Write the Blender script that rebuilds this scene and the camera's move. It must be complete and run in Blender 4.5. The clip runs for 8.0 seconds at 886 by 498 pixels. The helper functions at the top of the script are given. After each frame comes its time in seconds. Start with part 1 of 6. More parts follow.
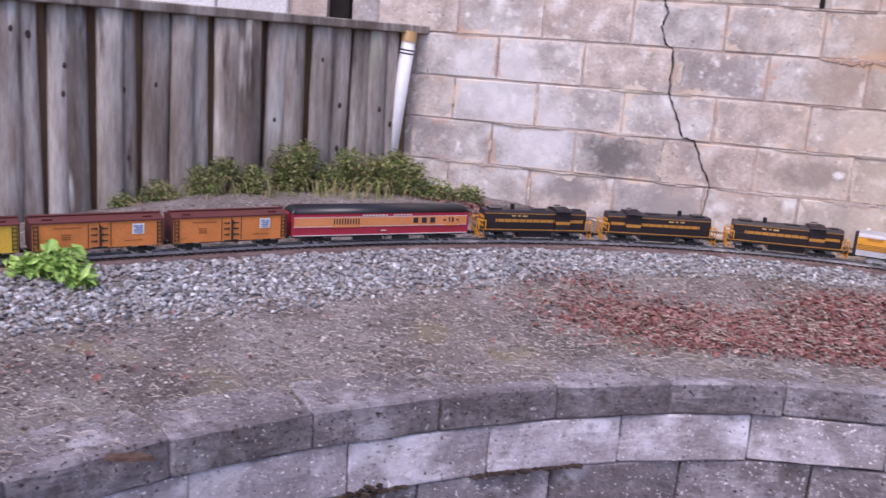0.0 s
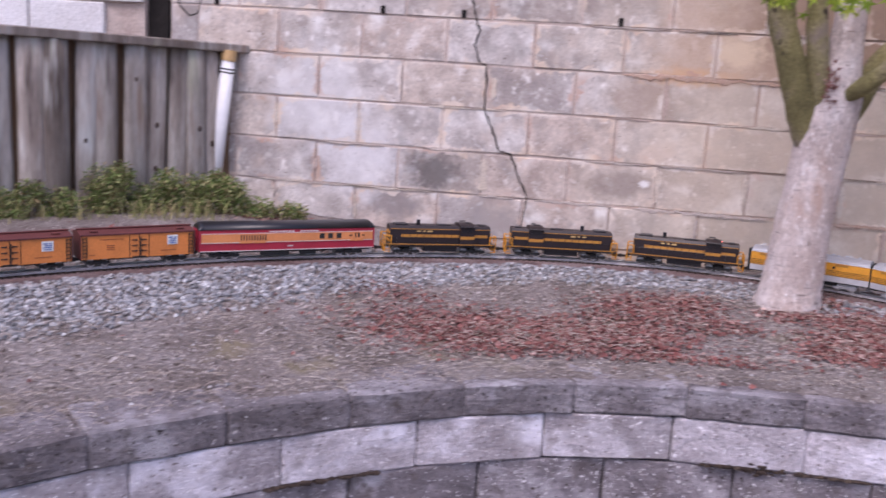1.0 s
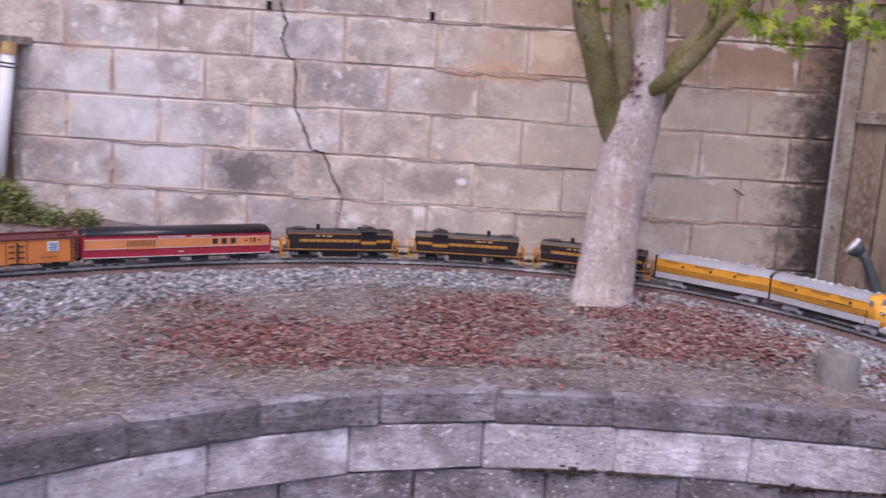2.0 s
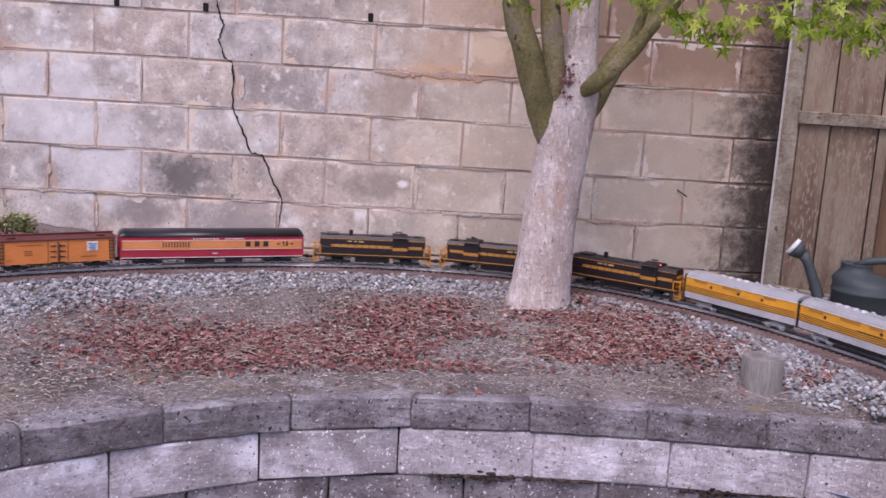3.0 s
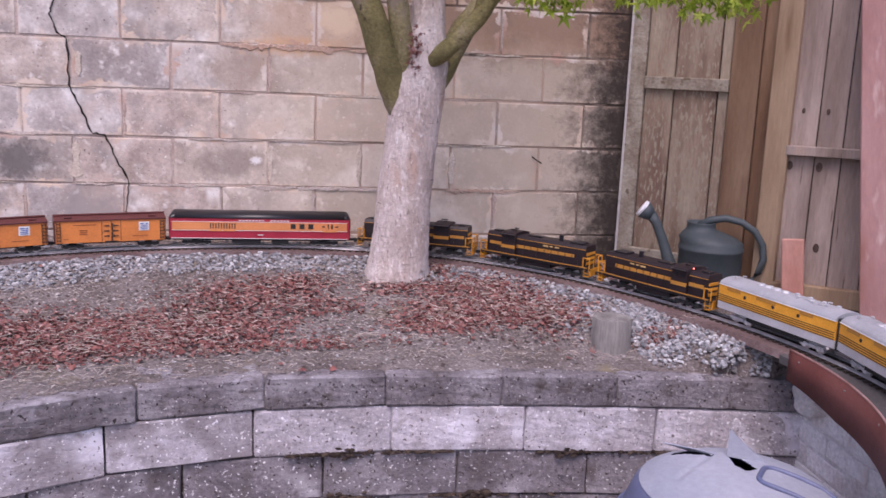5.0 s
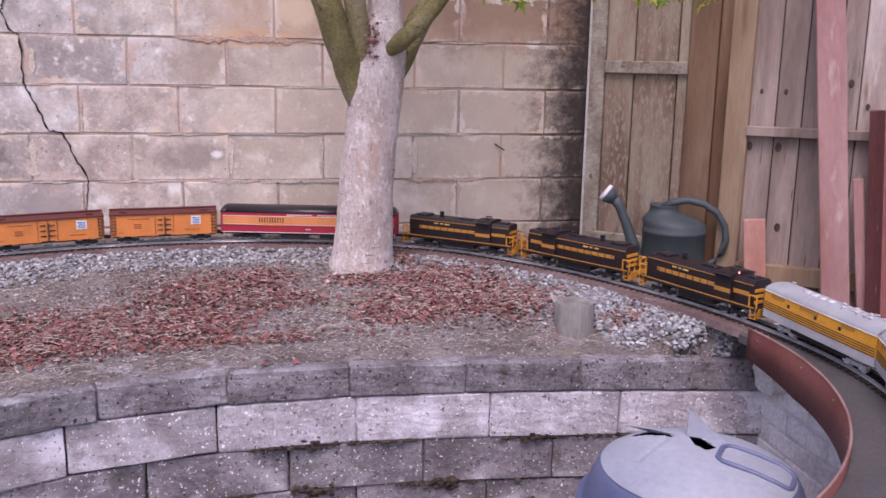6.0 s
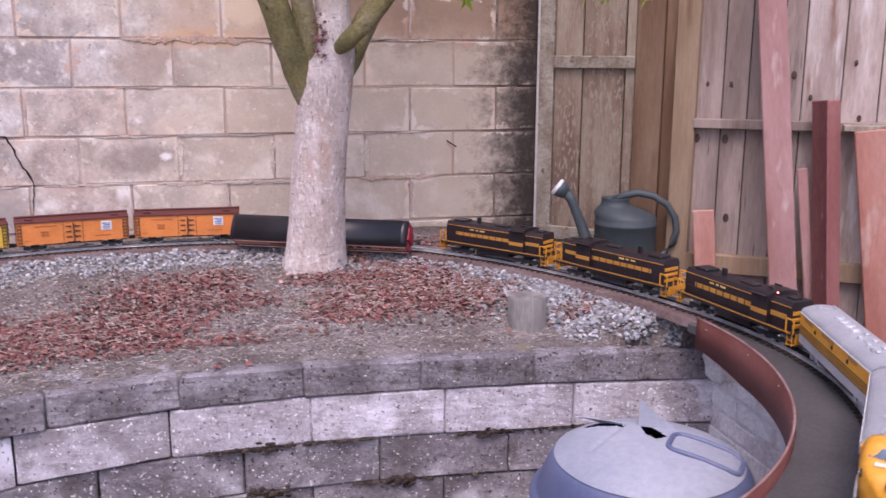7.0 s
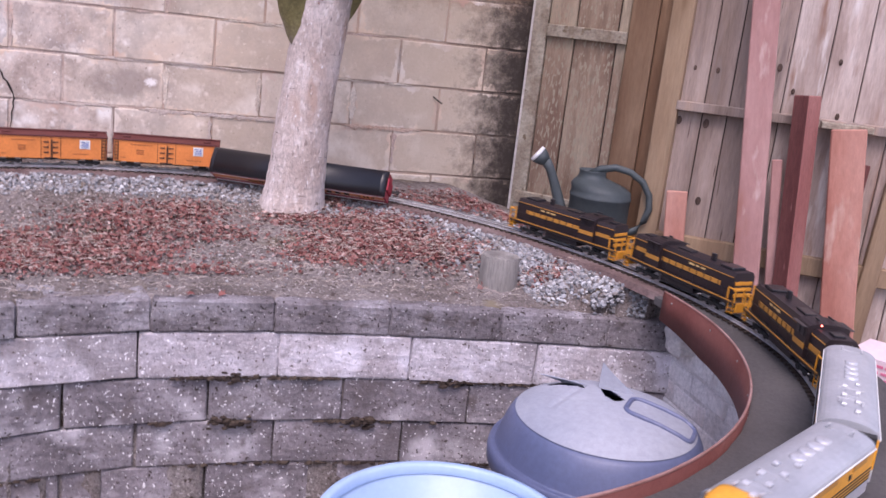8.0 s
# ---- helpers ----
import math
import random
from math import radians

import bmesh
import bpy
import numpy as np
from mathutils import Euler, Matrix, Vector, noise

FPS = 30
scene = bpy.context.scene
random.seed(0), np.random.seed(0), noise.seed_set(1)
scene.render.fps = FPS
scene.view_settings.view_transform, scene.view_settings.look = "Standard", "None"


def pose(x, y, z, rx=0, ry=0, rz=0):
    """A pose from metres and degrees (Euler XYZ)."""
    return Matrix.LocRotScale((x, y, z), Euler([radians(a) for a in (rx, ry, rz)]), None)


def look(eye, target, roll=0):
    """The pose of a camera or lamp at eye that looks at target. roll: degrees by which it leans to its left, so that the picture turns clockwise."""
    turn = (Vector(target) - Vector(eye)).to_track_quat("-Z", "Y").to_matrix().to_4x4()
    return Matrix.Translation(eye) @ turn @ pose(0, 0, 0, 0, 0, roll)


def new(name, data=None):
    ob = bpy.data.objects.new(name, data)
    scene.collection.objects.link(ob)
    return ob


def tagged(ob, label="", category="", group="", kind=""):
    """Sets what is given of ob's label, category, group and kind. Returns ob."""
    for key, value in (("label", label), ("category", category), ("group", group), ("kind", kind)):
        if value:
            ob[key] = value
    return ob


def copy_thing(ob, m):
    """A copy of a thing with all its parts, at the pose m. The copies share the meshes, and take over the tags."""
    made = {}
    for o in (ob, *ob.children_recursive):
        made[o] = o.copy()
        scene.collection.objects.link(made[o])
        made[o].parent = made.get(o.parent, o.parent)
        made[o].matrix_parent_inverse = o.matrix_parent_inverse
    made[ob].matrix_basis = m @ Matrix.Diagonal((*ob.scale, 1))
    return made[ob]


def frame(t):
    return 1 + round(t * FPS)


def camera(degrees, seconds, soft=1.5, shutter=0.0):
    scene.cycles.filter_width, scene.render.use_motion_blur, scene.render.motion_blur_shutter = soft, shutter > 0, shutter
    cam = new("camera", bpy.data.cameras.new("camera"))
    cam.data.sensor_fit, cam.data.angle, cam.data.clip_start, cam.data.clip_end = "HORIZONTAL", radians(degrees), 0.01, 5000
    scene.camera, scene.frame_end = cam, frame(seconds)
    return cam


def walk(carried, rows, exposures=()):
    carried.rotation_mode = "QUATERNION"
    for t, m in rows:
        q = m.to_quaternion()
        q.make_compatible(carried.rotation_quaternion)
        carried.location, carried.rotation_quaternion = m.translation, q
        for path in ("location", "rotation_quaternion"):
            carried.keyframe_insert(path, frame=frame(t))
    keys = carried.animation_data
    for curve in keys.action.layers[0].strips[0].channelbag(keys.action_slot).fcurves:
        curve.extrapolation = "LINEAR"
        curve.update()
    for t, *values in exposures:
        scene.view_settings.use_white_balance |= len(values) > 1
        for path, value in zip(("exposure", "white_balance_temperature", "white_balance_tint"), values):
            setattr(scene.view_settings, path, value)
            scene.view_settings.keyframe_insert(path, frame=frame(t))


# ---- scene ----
cam = camera(52.0, 8.0, soft=1.5, shutter=0.6)
PATH = [
    (0, (-0.451, -4.297, 1.633), (-0.964, -2.413, 1.204), 4.2),
    (0.5, (-0.361, -4.291, 1.629), (-0.784, -2.385, 1.199), 4.1),
    (1, (-0.173, -4.282, 1.627), (-0.444, -2.334, 1.263), 3.7),
    (1.5, (-0.106, -4.204, 1.615), (-0.297, -2.244, 1.266), 2.7),
    (2, (-0.027, -4.106, 1.621), (0.027, -2.136, 1.276), 3.7),
    (2.2, (0.043, -4.079, 1.617), (0.112, -2.11, 1.271), 3.6),
    (3.3, (0.257, -4.075, 1.645), (0.313, -2.104, 1.305), 3.4),
    (3.5, (0.269, -4.071, 1.648), (0.365, -2.102, 1.308), 3.4),
    (4, (0.287, -4.067, 1.647), (0.482, -2.108, 1.293), 2.9),
    (4.5, (0.31, -4.061, 1.645), (0.577, -2.113, 1.282), 2.6),
    (5, (0.329, -4.057, 1.645), (0.647, -2.121, 1.254), 2.3),
    (6.5, (0.398, -4.069, 1.646), (0.799, -2.154, 1.23), 0.2),
    (7, (0.405, -4.074, 1.647), (0.858, -2.172, 1.229), 0.2),
    (7.5, (0.382, -4.086, 1.613), (0.887, -2.205, 1.157), 3.4),
    (8, (0.345, -4.109, 1.614), (0.879, -2.244, 1.125), 6.5),
]
EXPOSURE = [(0.0, 0.79, 6080, 27), (1.5, 0.63, 6120, 28), (2.2, 0.57, 6150, 28), (3.5, 0.58, 6220, 30), (5.0, 0.66, 6250, 30), (6.5, 0.76, 6250, 30), (8.0, 0.90, 6200, 29)]
walk(cam, [(t, look(eye, target, roll)) for t, eye, target, roll in PATH], EXPOSURE)

# ---- light: bright open shade under a thin overcast ----
world = bpy.data.worlds.new("sky")
scene.world = world
world.use_nodes = True
wn = world.node_tree
sky = wn.nodes.new("ShaderNodeTexSky")
sky.sky_type = "NISHITA"
sky.sun_disc = False
sky.sun_elevation, sky.sun_rotation = radians(58), radians(200)
sky.dust_density = 3.0
wn.links.new(sky.outputs[0], wn.nodes["Background"].inputs[0])
wn.nodes["Background"].inputs[1].default_value = 0.13
sun = new("sun", bpy.data.lights.new("sun", "SUN"))
sun.data.energy, sun.data.angle, sun.data.color = 1.2, radians(35), (1.0, 0.93, 0.86)
sun.matrix_world = look((-1.6, -4.0, 8.0), (0, 0, 0))

# ---- materials ----
def surface(name, cols, rough=0.85, big=4.0, fine=60.0, bump=0.3, vary=0.0, metal=0.0, stretch=(1, 1, 1),
            spots=None, spec=0.3, contrast=0.5, bump_scale=0.01, tints=None, spot_soft=0.08):
    """Two-scale mottled surface: cols blend by a broad noise, a fine grain shades them; spots = (colour, scale, threshold)."""
    m = bpy.data.materials.new(name)
    m.use_nodes = True
    t = m.node_tree
    N, L = t.nodes.new, t.links.new
    bs = t.nodes["Principled BSDF"]
    co, inf, mp, ad = N("ShaderNodeTexCoord"), N("ShaderNodeObjectInfo"), N("ShaderNodeMapping"), N("ShaderNodeVectorMath")
    sc = N("ShaderNodeMath")
    sc.operation, sc.inputs[1].default_value = "MULTIPLY", 37.0
    L(inf.outputs["Random"], sc.inputs[0])
    L(co.outputs["Object"], ad.inputs[0])
    L(sc.outputs[0], ad.inputs[1])
    mp.inputs["Scale"].default_value = stretch
    L(ad.outputs[0], mp.inputs[0])
    n1, n2 = N("ShaderNodeTexNoise"), N("ShaderNodeTexNoise")
    n1.inputs["Scale"].default_value, n1.inputs["Detail"].default_value = big, 5
    n2.inputs["Scale"].default_value, n2.inputs["Detail"].default_value = fine, 6
    n2.inputs["Roughness"].default_value = 0.7
    L(mp.outputs[0], n1.inputs[0])
    L(mp.outputs[0], n2.inputs[0])
    ramp = N("ShaderNodeValToRGB")
    el = ramp.color_ramp.elements
    while len(el) < len(cols):
        el.new(0.5)
    for i, c in enumerate(cols):
        el[i].position = 0.32 + 0.36 * i / max(1, len(cols) - 1)
        el[i].color = (*c, 1)
    L(n1.outputs[0], ramp.inputs[0])
    g = N("ShaderNodeMapRange")
    g.inputs[1].default_value, g.inputs[2].default_value = 0.3, 0.7
    g.inputs[3].default_value, g.inputs[4].default_value = 1 - contrast * 0.5, 1 + contrast * 0.5
    L(n2.outputs[0], g.inputs[0])
    hv = N("ShaderNodeHueSaturation")
    L(ramp.outputs[0], hv.inputs["Color"])
    out = g.outputs[0]
    if vary:
        vr, mu = N("ShaderNodeMapRange"), N("ShaderNodeMath")
        vr.inputs[3].default_value, vr.inputs[4].default_value = 1 - vary, 1 + vary
        L(inf.outputs["Random"], vr.inputs[0])
        mu.operation = "MULTIPLY"
        L(vr.outputs[0], mu.inputs[0])
        L(out, mu.inputs[1])
        out = mu.outputs[0]
    L(out, hv.inputs["Value"])
    colour = hv.outputs[0]
    if tints:
        tr, mt = N("ShaderNodeValToRGB"), N("ShaderNodeMix")
        te = tr.color_ramp.elements
        tr.color_ramp.interpolation = "CONSTANT"
        while len(te) < len(tints):
            te.new(0.5)
        for i, c in enumerate(tints):
            te[i].position = i / len(tints)
            te[i].color = (*c, 1)
        L(inf.outputs["Random"], tr.inputs[0])
        mt.data_type, mt.blend_type = "RGBA", "MULTIPLY"
        mt.inputs[0].default_value = 1.0
        L(colour, mt.inputs[6])
        L(tr.outputs[0], mt.inputs[7])
        colour = mt.outputs[2]
    for sp in spots or ():
        c, s, th = sp[:3]
        n3, st, mx = N("ShaderNodeTexNoise"), N("ShaderNodeMapRange"), N("ShaderNodeMix")
        n3.inputs["Scale"].default_value, n3.inputs["Detail"].default_value = s, 4
        own = mp
        if len(sp) > 3:
            own = N("ShaderNodeMapping")
            own.inputs["Scale"].default_value = sp[3]
            L(ad.outputs[0], own.inputs[0])
        L(own.outputs[0], n3.inputs[0])
        st.inputs[1].default_value, st.inputs[2].default_value = th, th + (spot_soft if s < 30 else 0.05)
        L(n3.outputs[0], st.inputs[0])
        mx.data_type = "RGBA"
        L(st.outputs[0], mx.inputs[0])
        L(colour, mx.inputs[6])
        mx.inputs[7].default_value = (*c, 1)
        colour = mx.outputs[2]
    L(colour, bs.inputs["Base Color"])
    bs.inputs["Roughness"].default_value, bs.inputs["Metallic"].default_value = rough, metal
    bs.inputs["Specular IOR Level"].default_value = spec
    if bump:
        b = N("ShaderNodeBump")
        b.inputs["Strength"].default_value, b.inputs["Distance"].default_value = bump, bump_scale
        L(n2.outputs[0], b.inputs["Height"])
        L(b.outputs[0], bs.inputs["Normal"])
    return m


def toned(m, axis, lo, hi, colour, scale=5.0, amount=0.9, gate=None, soft=(0.98, 1.30), stretch=(1, 1, 1)):
    """Blends in a rust or other tone of uneven outline where the world coordinate runs from lo to hi."""
    t = m.node_tree
    N, L = t.nodes.new, t.links.new
    bs = t.nodes["Principled BSDF"]
    old = bs.inputs["Base Color"].links[0].from_socket
    geo, sep, nz = N("ShaderNodeNewGeometry"), N("ShaderNodeSeparateXYZ"), N("ShaderNodeTexNoise")
    L(geo.outputs["Position"], sep.inputs[0])
    smp = N("ShaderNodeMapping")
    smp.inputs["Scale"].default_value = stretch
    L(geo.outputs["Position"], smp.inputs[0])
    L(smp.outputs[0], nz.inputs[0])
    nz.inputs["Scale"].default_value, nz.inputs["Detail"].default_value, nz.inputs["Roughness"].default_value = scale, 8, 0.75
    r = N("ShaderNodeMapRange")
    r.inputs[1].default_value, r.inputs[2].default_value = lo, hi
    L(sep.outputs[axis], r.inputs[0])
    ramp = r.outputs[0]
    if gate:
        g, gm = N("ShaderNodeMapRange"), N("ShaderNodeMath")
        g.inputs[1].default_value, g.inputs[2].default_value = gate[1:]
        L(sep.outputs[gate[0]], g.inputs[0])
        gm.operation = "MULTIPLY"
        L(ramp, gm.inputs[0])
        L(g.outputs[0], gm.inputs[1])
        ramp = gm.outputs[0]
    a = N("ShaderNodeMath")
    a.operation = "ADD"
    L(ramp, a.inputs[0])
    L(nz.outputs[0], a.inputs[1])
    th = N("ShaderNodeMapRange")
    th.inputs[1].default_value, th.inputs[2].default_value, th.inputs[4].default_value = soft[0], soft[1], amount
    L(a.outputs[0], th.inputs[0])
    mx = N("ShaderNodeMix")
    mx.data_type = "RGBA"
    L(th.outputs[0], mx.inputs[0])
    L(old, mx.inputs[6])
    mx.inputs[7].default_value = (*colour, 1)
    L(mx.outputs[2], bs.inputs["Base Color"])
    return m


def blotch(m, centre, radius, colour, amount=0.7, scale=9.0, wide=(1, 1, 1)):
    """A stain of uneven outline round one place on the surface."""
    t = m.node_tree
    N, L = t.nodes.new, t.links.new
    bs = t.nodes["Principled BSDF"]
    old = bs.inputs["Base Color"].links[0].from_socket
    geo, nz, sb, dv, ln = N("ShaderNodeNewGeometry"), N("ShaderNodeTexNoise"), N("ShaderNodeVectorMath"), N("ShaderNodeVectorMath"), N("ShaderNodeVectorMath")
    nz.inputs["Scale"].default_value, nz.inputs["Detail"].default_value, nz.inputs["Roughness"].default_value = scale, 7, 0.7
    L(geo.outputs["Position"], nz.inputs[0])
    sb.operation, dv.operation, ln.operation = "SUBTRACT", "DIVIDE", "LENGTH"
    sb.inputs[1].default_value = centre
    dv.inputs[1].default_value = [radius * w for w in wide]
    L(geo.outputs["Position"], sb.inputs[0])
    L(sb.outputs[0], dv.inputs[0])
    L(dv.outputs[0], ln.inputs[0])
    a, th, mx = N("ShaderNodeMath"), N("ShaderNodeMapRange"), N("ShaderNodeMix")
    a.operation = "MULTIPLY_ADD"
    a.inputs[1].default_value = 2.2
    L(nz.outputs[0], a.inputs[0])
    L(ln.outputs["Value"], a.inputs[2])
    th.inputs[1].default_value, th.inputs[2].default_value, th.inputs[3].default_value, th.inputs[4].default_value = 1.55, 2.15, amount, 0.0
    L(a.outputs[0], th.inputs[0])
    mx.data_type = "RGBA"
    L(th.outputs[0], mx.inputs[0])
    L(old, mx.inputs[6])
    mx.inputs[7].default_value = (*colour, 1)
    L(mx.outputs[2], bs.inputs["Base Color"])


def mortar_rim(m, half_x, half_z, cols, width=0.02, amount=0.85):
    """Mortar smeared over a block's edges in uneven patches, pale or pinkish by place."""
    t = m.node_tree
    N, L = t.nodes.new, t.links.new
    bs = t.nodes["Principled BSDF"]
    old = bs.inputs["Base Color"].links[0].from_socket
    co, geo, sep = N("ShaderNodeTexCoord"), N("ShaderNodeNewGeometry"), N("ShaderNodeSeparateXYZ")
    L(co.outputs["Object"], sep.inputs[0])

    def math_node(op, a, b):
        k = N("ShaderNodeMath")
        k.operation = op
        for i, v in enumerate((a, b)):
            if isinstance(v, (int, float)):
                k.inputs[i].default_value = v
            elif v is not None:
                L(v, k.inputs[i])
        return k.outputs[0]

    def place_noise(scale, detail=5):
        z = N("ShaderNodeTexNoise")
        z.inputs["Scale"].default_value, z.inputs["Detail"].default_value, z.inputs["Roughness"].default_value = scale, detail, 0.65
        L(geo.outputs["Position"], z.inputs[0])
        return z.outputs[0]

    def span(v, a, b, c, d):
        k = N("ShaderNodeMapRange")
        for i, q in enumerate((a, b, c, d)):
            k.inputs[i + 1].default_value = q
        L(v, k.inputs[0])
        return k.outputs[0]

    dx = math_node("SUBTRACT", half_x, math_node("ABSOLUTE", sep.outputs[0], None))
    dz = math_node("SUBTRACT", half_z, math_node("ABSOLUTE", sep.outputs[2], None))
    d = math_node("MINIMUM", dx, dz)
    wob = span(place_noise(16), 0.3, 0.75, -width * 0.4, width * 1.6)
    rim = span(math_node("SUBTRACT", d, wob), -0.002, 0.003, 1.0, 0.0)
    where = span(place_noise(4.5, 3), 0.44, 0.56, 0.0, amount)
    ramp = N("ShaderNodeValToRGB")
    el = ramp.color_ramp.elements
    while len(el) < len(cols):
        el.new(0.5)
    for i, c in enumerate(cols):
        el[i].position = 0.36 + 0.28 * i / (len(cols) - 1)
        el[i].color = (*c, 1)
    L(place_noise(2.6, 2), ramp.inputs[0])
    mx = N("ShaderNodeMix")
    mx.data_type = "RGBA"
    L(math_node("MULTIPLY", rim, where), mx.inputs[0])
    L(old, mx.inputs[6])
    L(ramp.outputs[0], mx.inputs[7])
    L(mx.outputs[2], bs.inputs["Base Color"])


BLOCK = surface("concrete_block", [(0.378, 0.338, 0.317), (0.513, 0.468, 0.441), (0.621, 0.585, 0.558)], 0.94, 9, 70, 0.35, contrast=0.42, spot_soft=0.2, bump_scale=0.006,
                tints=[(1, 1, 1), (0.97, 0.89, 0.83), (0.80, 0.79, 0.80), (1, 0.97, 0.93), (0.93, 0.95, 0.99), (0.72, 0.70, 0.70), (1, 0.94, 0.88), (0.88, 0.86, 0.84), (1, 1, 1), (0.80, 0.76, 0.73)],
                spots=[((0.58, 0.46, 0.38), 3.2, 0.56), ((0.82, 0.80, 0.77), 7, 0.56), ((0.30, 0.27, 0.255), 6, 0.56), ((0.36, 0.32, 0.30), 16, 0.57), ((0.84, 0.81, 0.78), 22, 0.60), ((0.17, 0.14, 0.125), 75, 0.665), ((0.82, 0.80, 0.77), 90, 0.68)])
# mottled darker towards the corner, dark brown under the top, rust below the ties
toned(BLOCK, 0, 0.45, 1.50, (0.27, 0.22, 0.18), 8.0, 0.72, None, (0.90, 1.36), (1.2, 1, 0.8))
toned(BLOCK, 0, -0.7, 0.5, (0.66, 0.55, 0.42), 4.0, 0.55, None, (0.90, 1.5))
toned(BLOCK, 0, 1.05, 1.85, (0.07, 0.055, 0.047), 15.0, 0.9, None, (1.05, 1.40))
toned(BLOCK, 2, 1.52, 1.92, (0.12, 0.09, 0.072), 7.0, 0.85, (0, 0.1, 0.95), (0.78, 1.25))
toned(BLOCK, 2, 1.45, 1.75, (0.50, 0.33, 0.22), 3.0, 0.5, (0, -0.35, 0.25), (1.2, 1.5))
blotch(BLOCK, (-0.85, 0, 1.20), 0.17, (0.15, 0.135, 0.13), 0.9, 13, (1, 1, 0.6))
blotch(BLOCK, (-1.03, 0, 1.03), 0.15, (0.24, 0.22, 0.22), 0.75, 11, (1.3, 1, 0.6))
blotch(BLOCK, (-0.55, 0, 0.98), 0.14, (0.30, 0.28, 0.275), 0.7, 11, (1.3, 1, 0.7))
blotch(BLOCK, (0.05, 0, 1.20), 0.16, (0.27, 0.225, 0.20), 0.7, 11, (1, 1, 0.6))
blotch(BLOCK, (0.15, 0, 1.215), 0.028, (0.84, 0.82, 0.80), 0.9, 90, (1, 1, 0.7))
blotch(BLOCK, (0.10, 0, 1.60), 0.2, (0.36, 0.27, 0.21), 0.6, 9, (1, 1, 0.6))
blotch(BLOCK, (0.30, 0, 1.71), 0.16, (0.62, 0.40, 0.24), 0.8, 14, (1.6, 1, 0.3))
blotch(BLOCK, (0.50, 0, 1.83), 0.12, (0.72, 0.58, 0.42), 0.8, 16, (1.2, 1, 0.7))
blotch(BLOCK, (-1.45, 0, 1.50), 0.3, (0.70, 0.69, 0.69), 0.6, 8)
blotch(BLOCK, (-1.2, 0, 1.25), 0.25, (0.70, 0.69, 0.70), 0.6, 8)
mortar_rim(BLOCK, 0.199, 0.0975, [(0.50, 0.33, 0.26), (0.70, 0.64, 0.58), (0.70, 0.57, 0.45), (0.52, 0.36, 0.28)], 0.030, 0.85)
toned(BLOCK, 0, 1.30, 1.84, (0.035, 0.027, 0.023), 26.0, 0.92, None, (1.08, 1.40))
BLOCK_WHITE = surface("painted_block", [(0.62, 0.6, 0.6), (0.74, 0.73, 0.74)], 0.85, 5, 80, 0.4, 0.06)
MORTAR = surface("mortar", [(0.38, 0.295, 0.255), (0.58, 0.49, 0.44)], 0.95, 6, 90, 0.6)
toned(MORTAR, 0, -0.7, 0.6, (0.47, 0.345, 0.26), 3.0, 0.75, None, (0.8, 1.5))
toned(MORTAR, 0, 1.05, 1.80, (0.04, 0.031, 0.027), 9.0, 0.92, None, (1.05, 1.42))
toned(MORTAR, 2, 1.74, 1.98, (0.13, 0.095, 0.078), 5.0, 0.8, (0, -0.6, 0.7), (0.95, 1.35))
RETAIN = surface("retaining_block", [(0.335, 0.298, 0.312), (0.484, 0.442, 0.470), (0.632, 0.595, 0.637)], 0.94, 5, 70, 0.7, 0.10, contrast=0.6, bump_scale=0.012, spot_soft=0.18,
                 spots=[((0.84, 0.81, 0.88), 6, 0.52), ((0.22, 0.19, 0.19), 4, 0.575), ((0.34, 0.30, 0.31), 18, 0.57), ((0.16, 0.13, 0.125), 85, 0.63), ((0.90, 0.88, 0.90), 100, 0.63)])
# darker version of the block, used for the lower courses
RETAIN_LOW = surface("retaining_block_dark", [(0.151, 0.133, 0.143), (0.244, 0.218, 0.235), (0.353, 0.323, 0.344)], 0.94, 5, 70, 0.7, 0.16, contrast=0.65, bump_scale=0.012, spot_soft=0.18,
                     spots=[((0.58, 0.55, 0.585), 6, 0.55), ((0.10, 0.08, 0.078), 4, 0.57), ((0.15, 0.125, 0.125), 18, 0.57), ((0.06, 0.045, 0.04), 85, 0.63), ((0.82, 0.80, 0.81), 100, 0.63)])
CAPSTONE = surface("capstone", [(0.140, 0.122, 0.128), (0.211, 0.189, 0.200), (0.306, 0.284, 0.302)], 0.96, 6, 70, 0.8, 0.08, contrast=0.75, bump_scale=0.014, spot_soft=0.18,
                   spots=[((0.46, 0.44, 0.47), 7, 0.56), ((0.10, 0.082, 0.078), 20, 0.56), ((0.05, 0.04, 0.037), 85, 0.62), ((0.72, 0.70, 0.70), 100, 0.66)])
SOIL = surface("soil", [(0.129, 0.105, 0.096), (0.198, 0.168, 0.157), (0.275, 0.245, 0.237)], 0.97, 4, 110, 1.0, contrast=1.1,
               spots=[((0.46, 0.42, 0.41), 80, 0.61), ((0.08, 0.06, 0.052), 40, 0.61), ((0.22, 0.185, 0.13), 3.5, 0.62)])
PATIO = surface("patio_concrete", [(0.2, 0.18, 0.17), (0.3, 0.28, 0.27)], 0.9, 1.5, 60, 0.4)
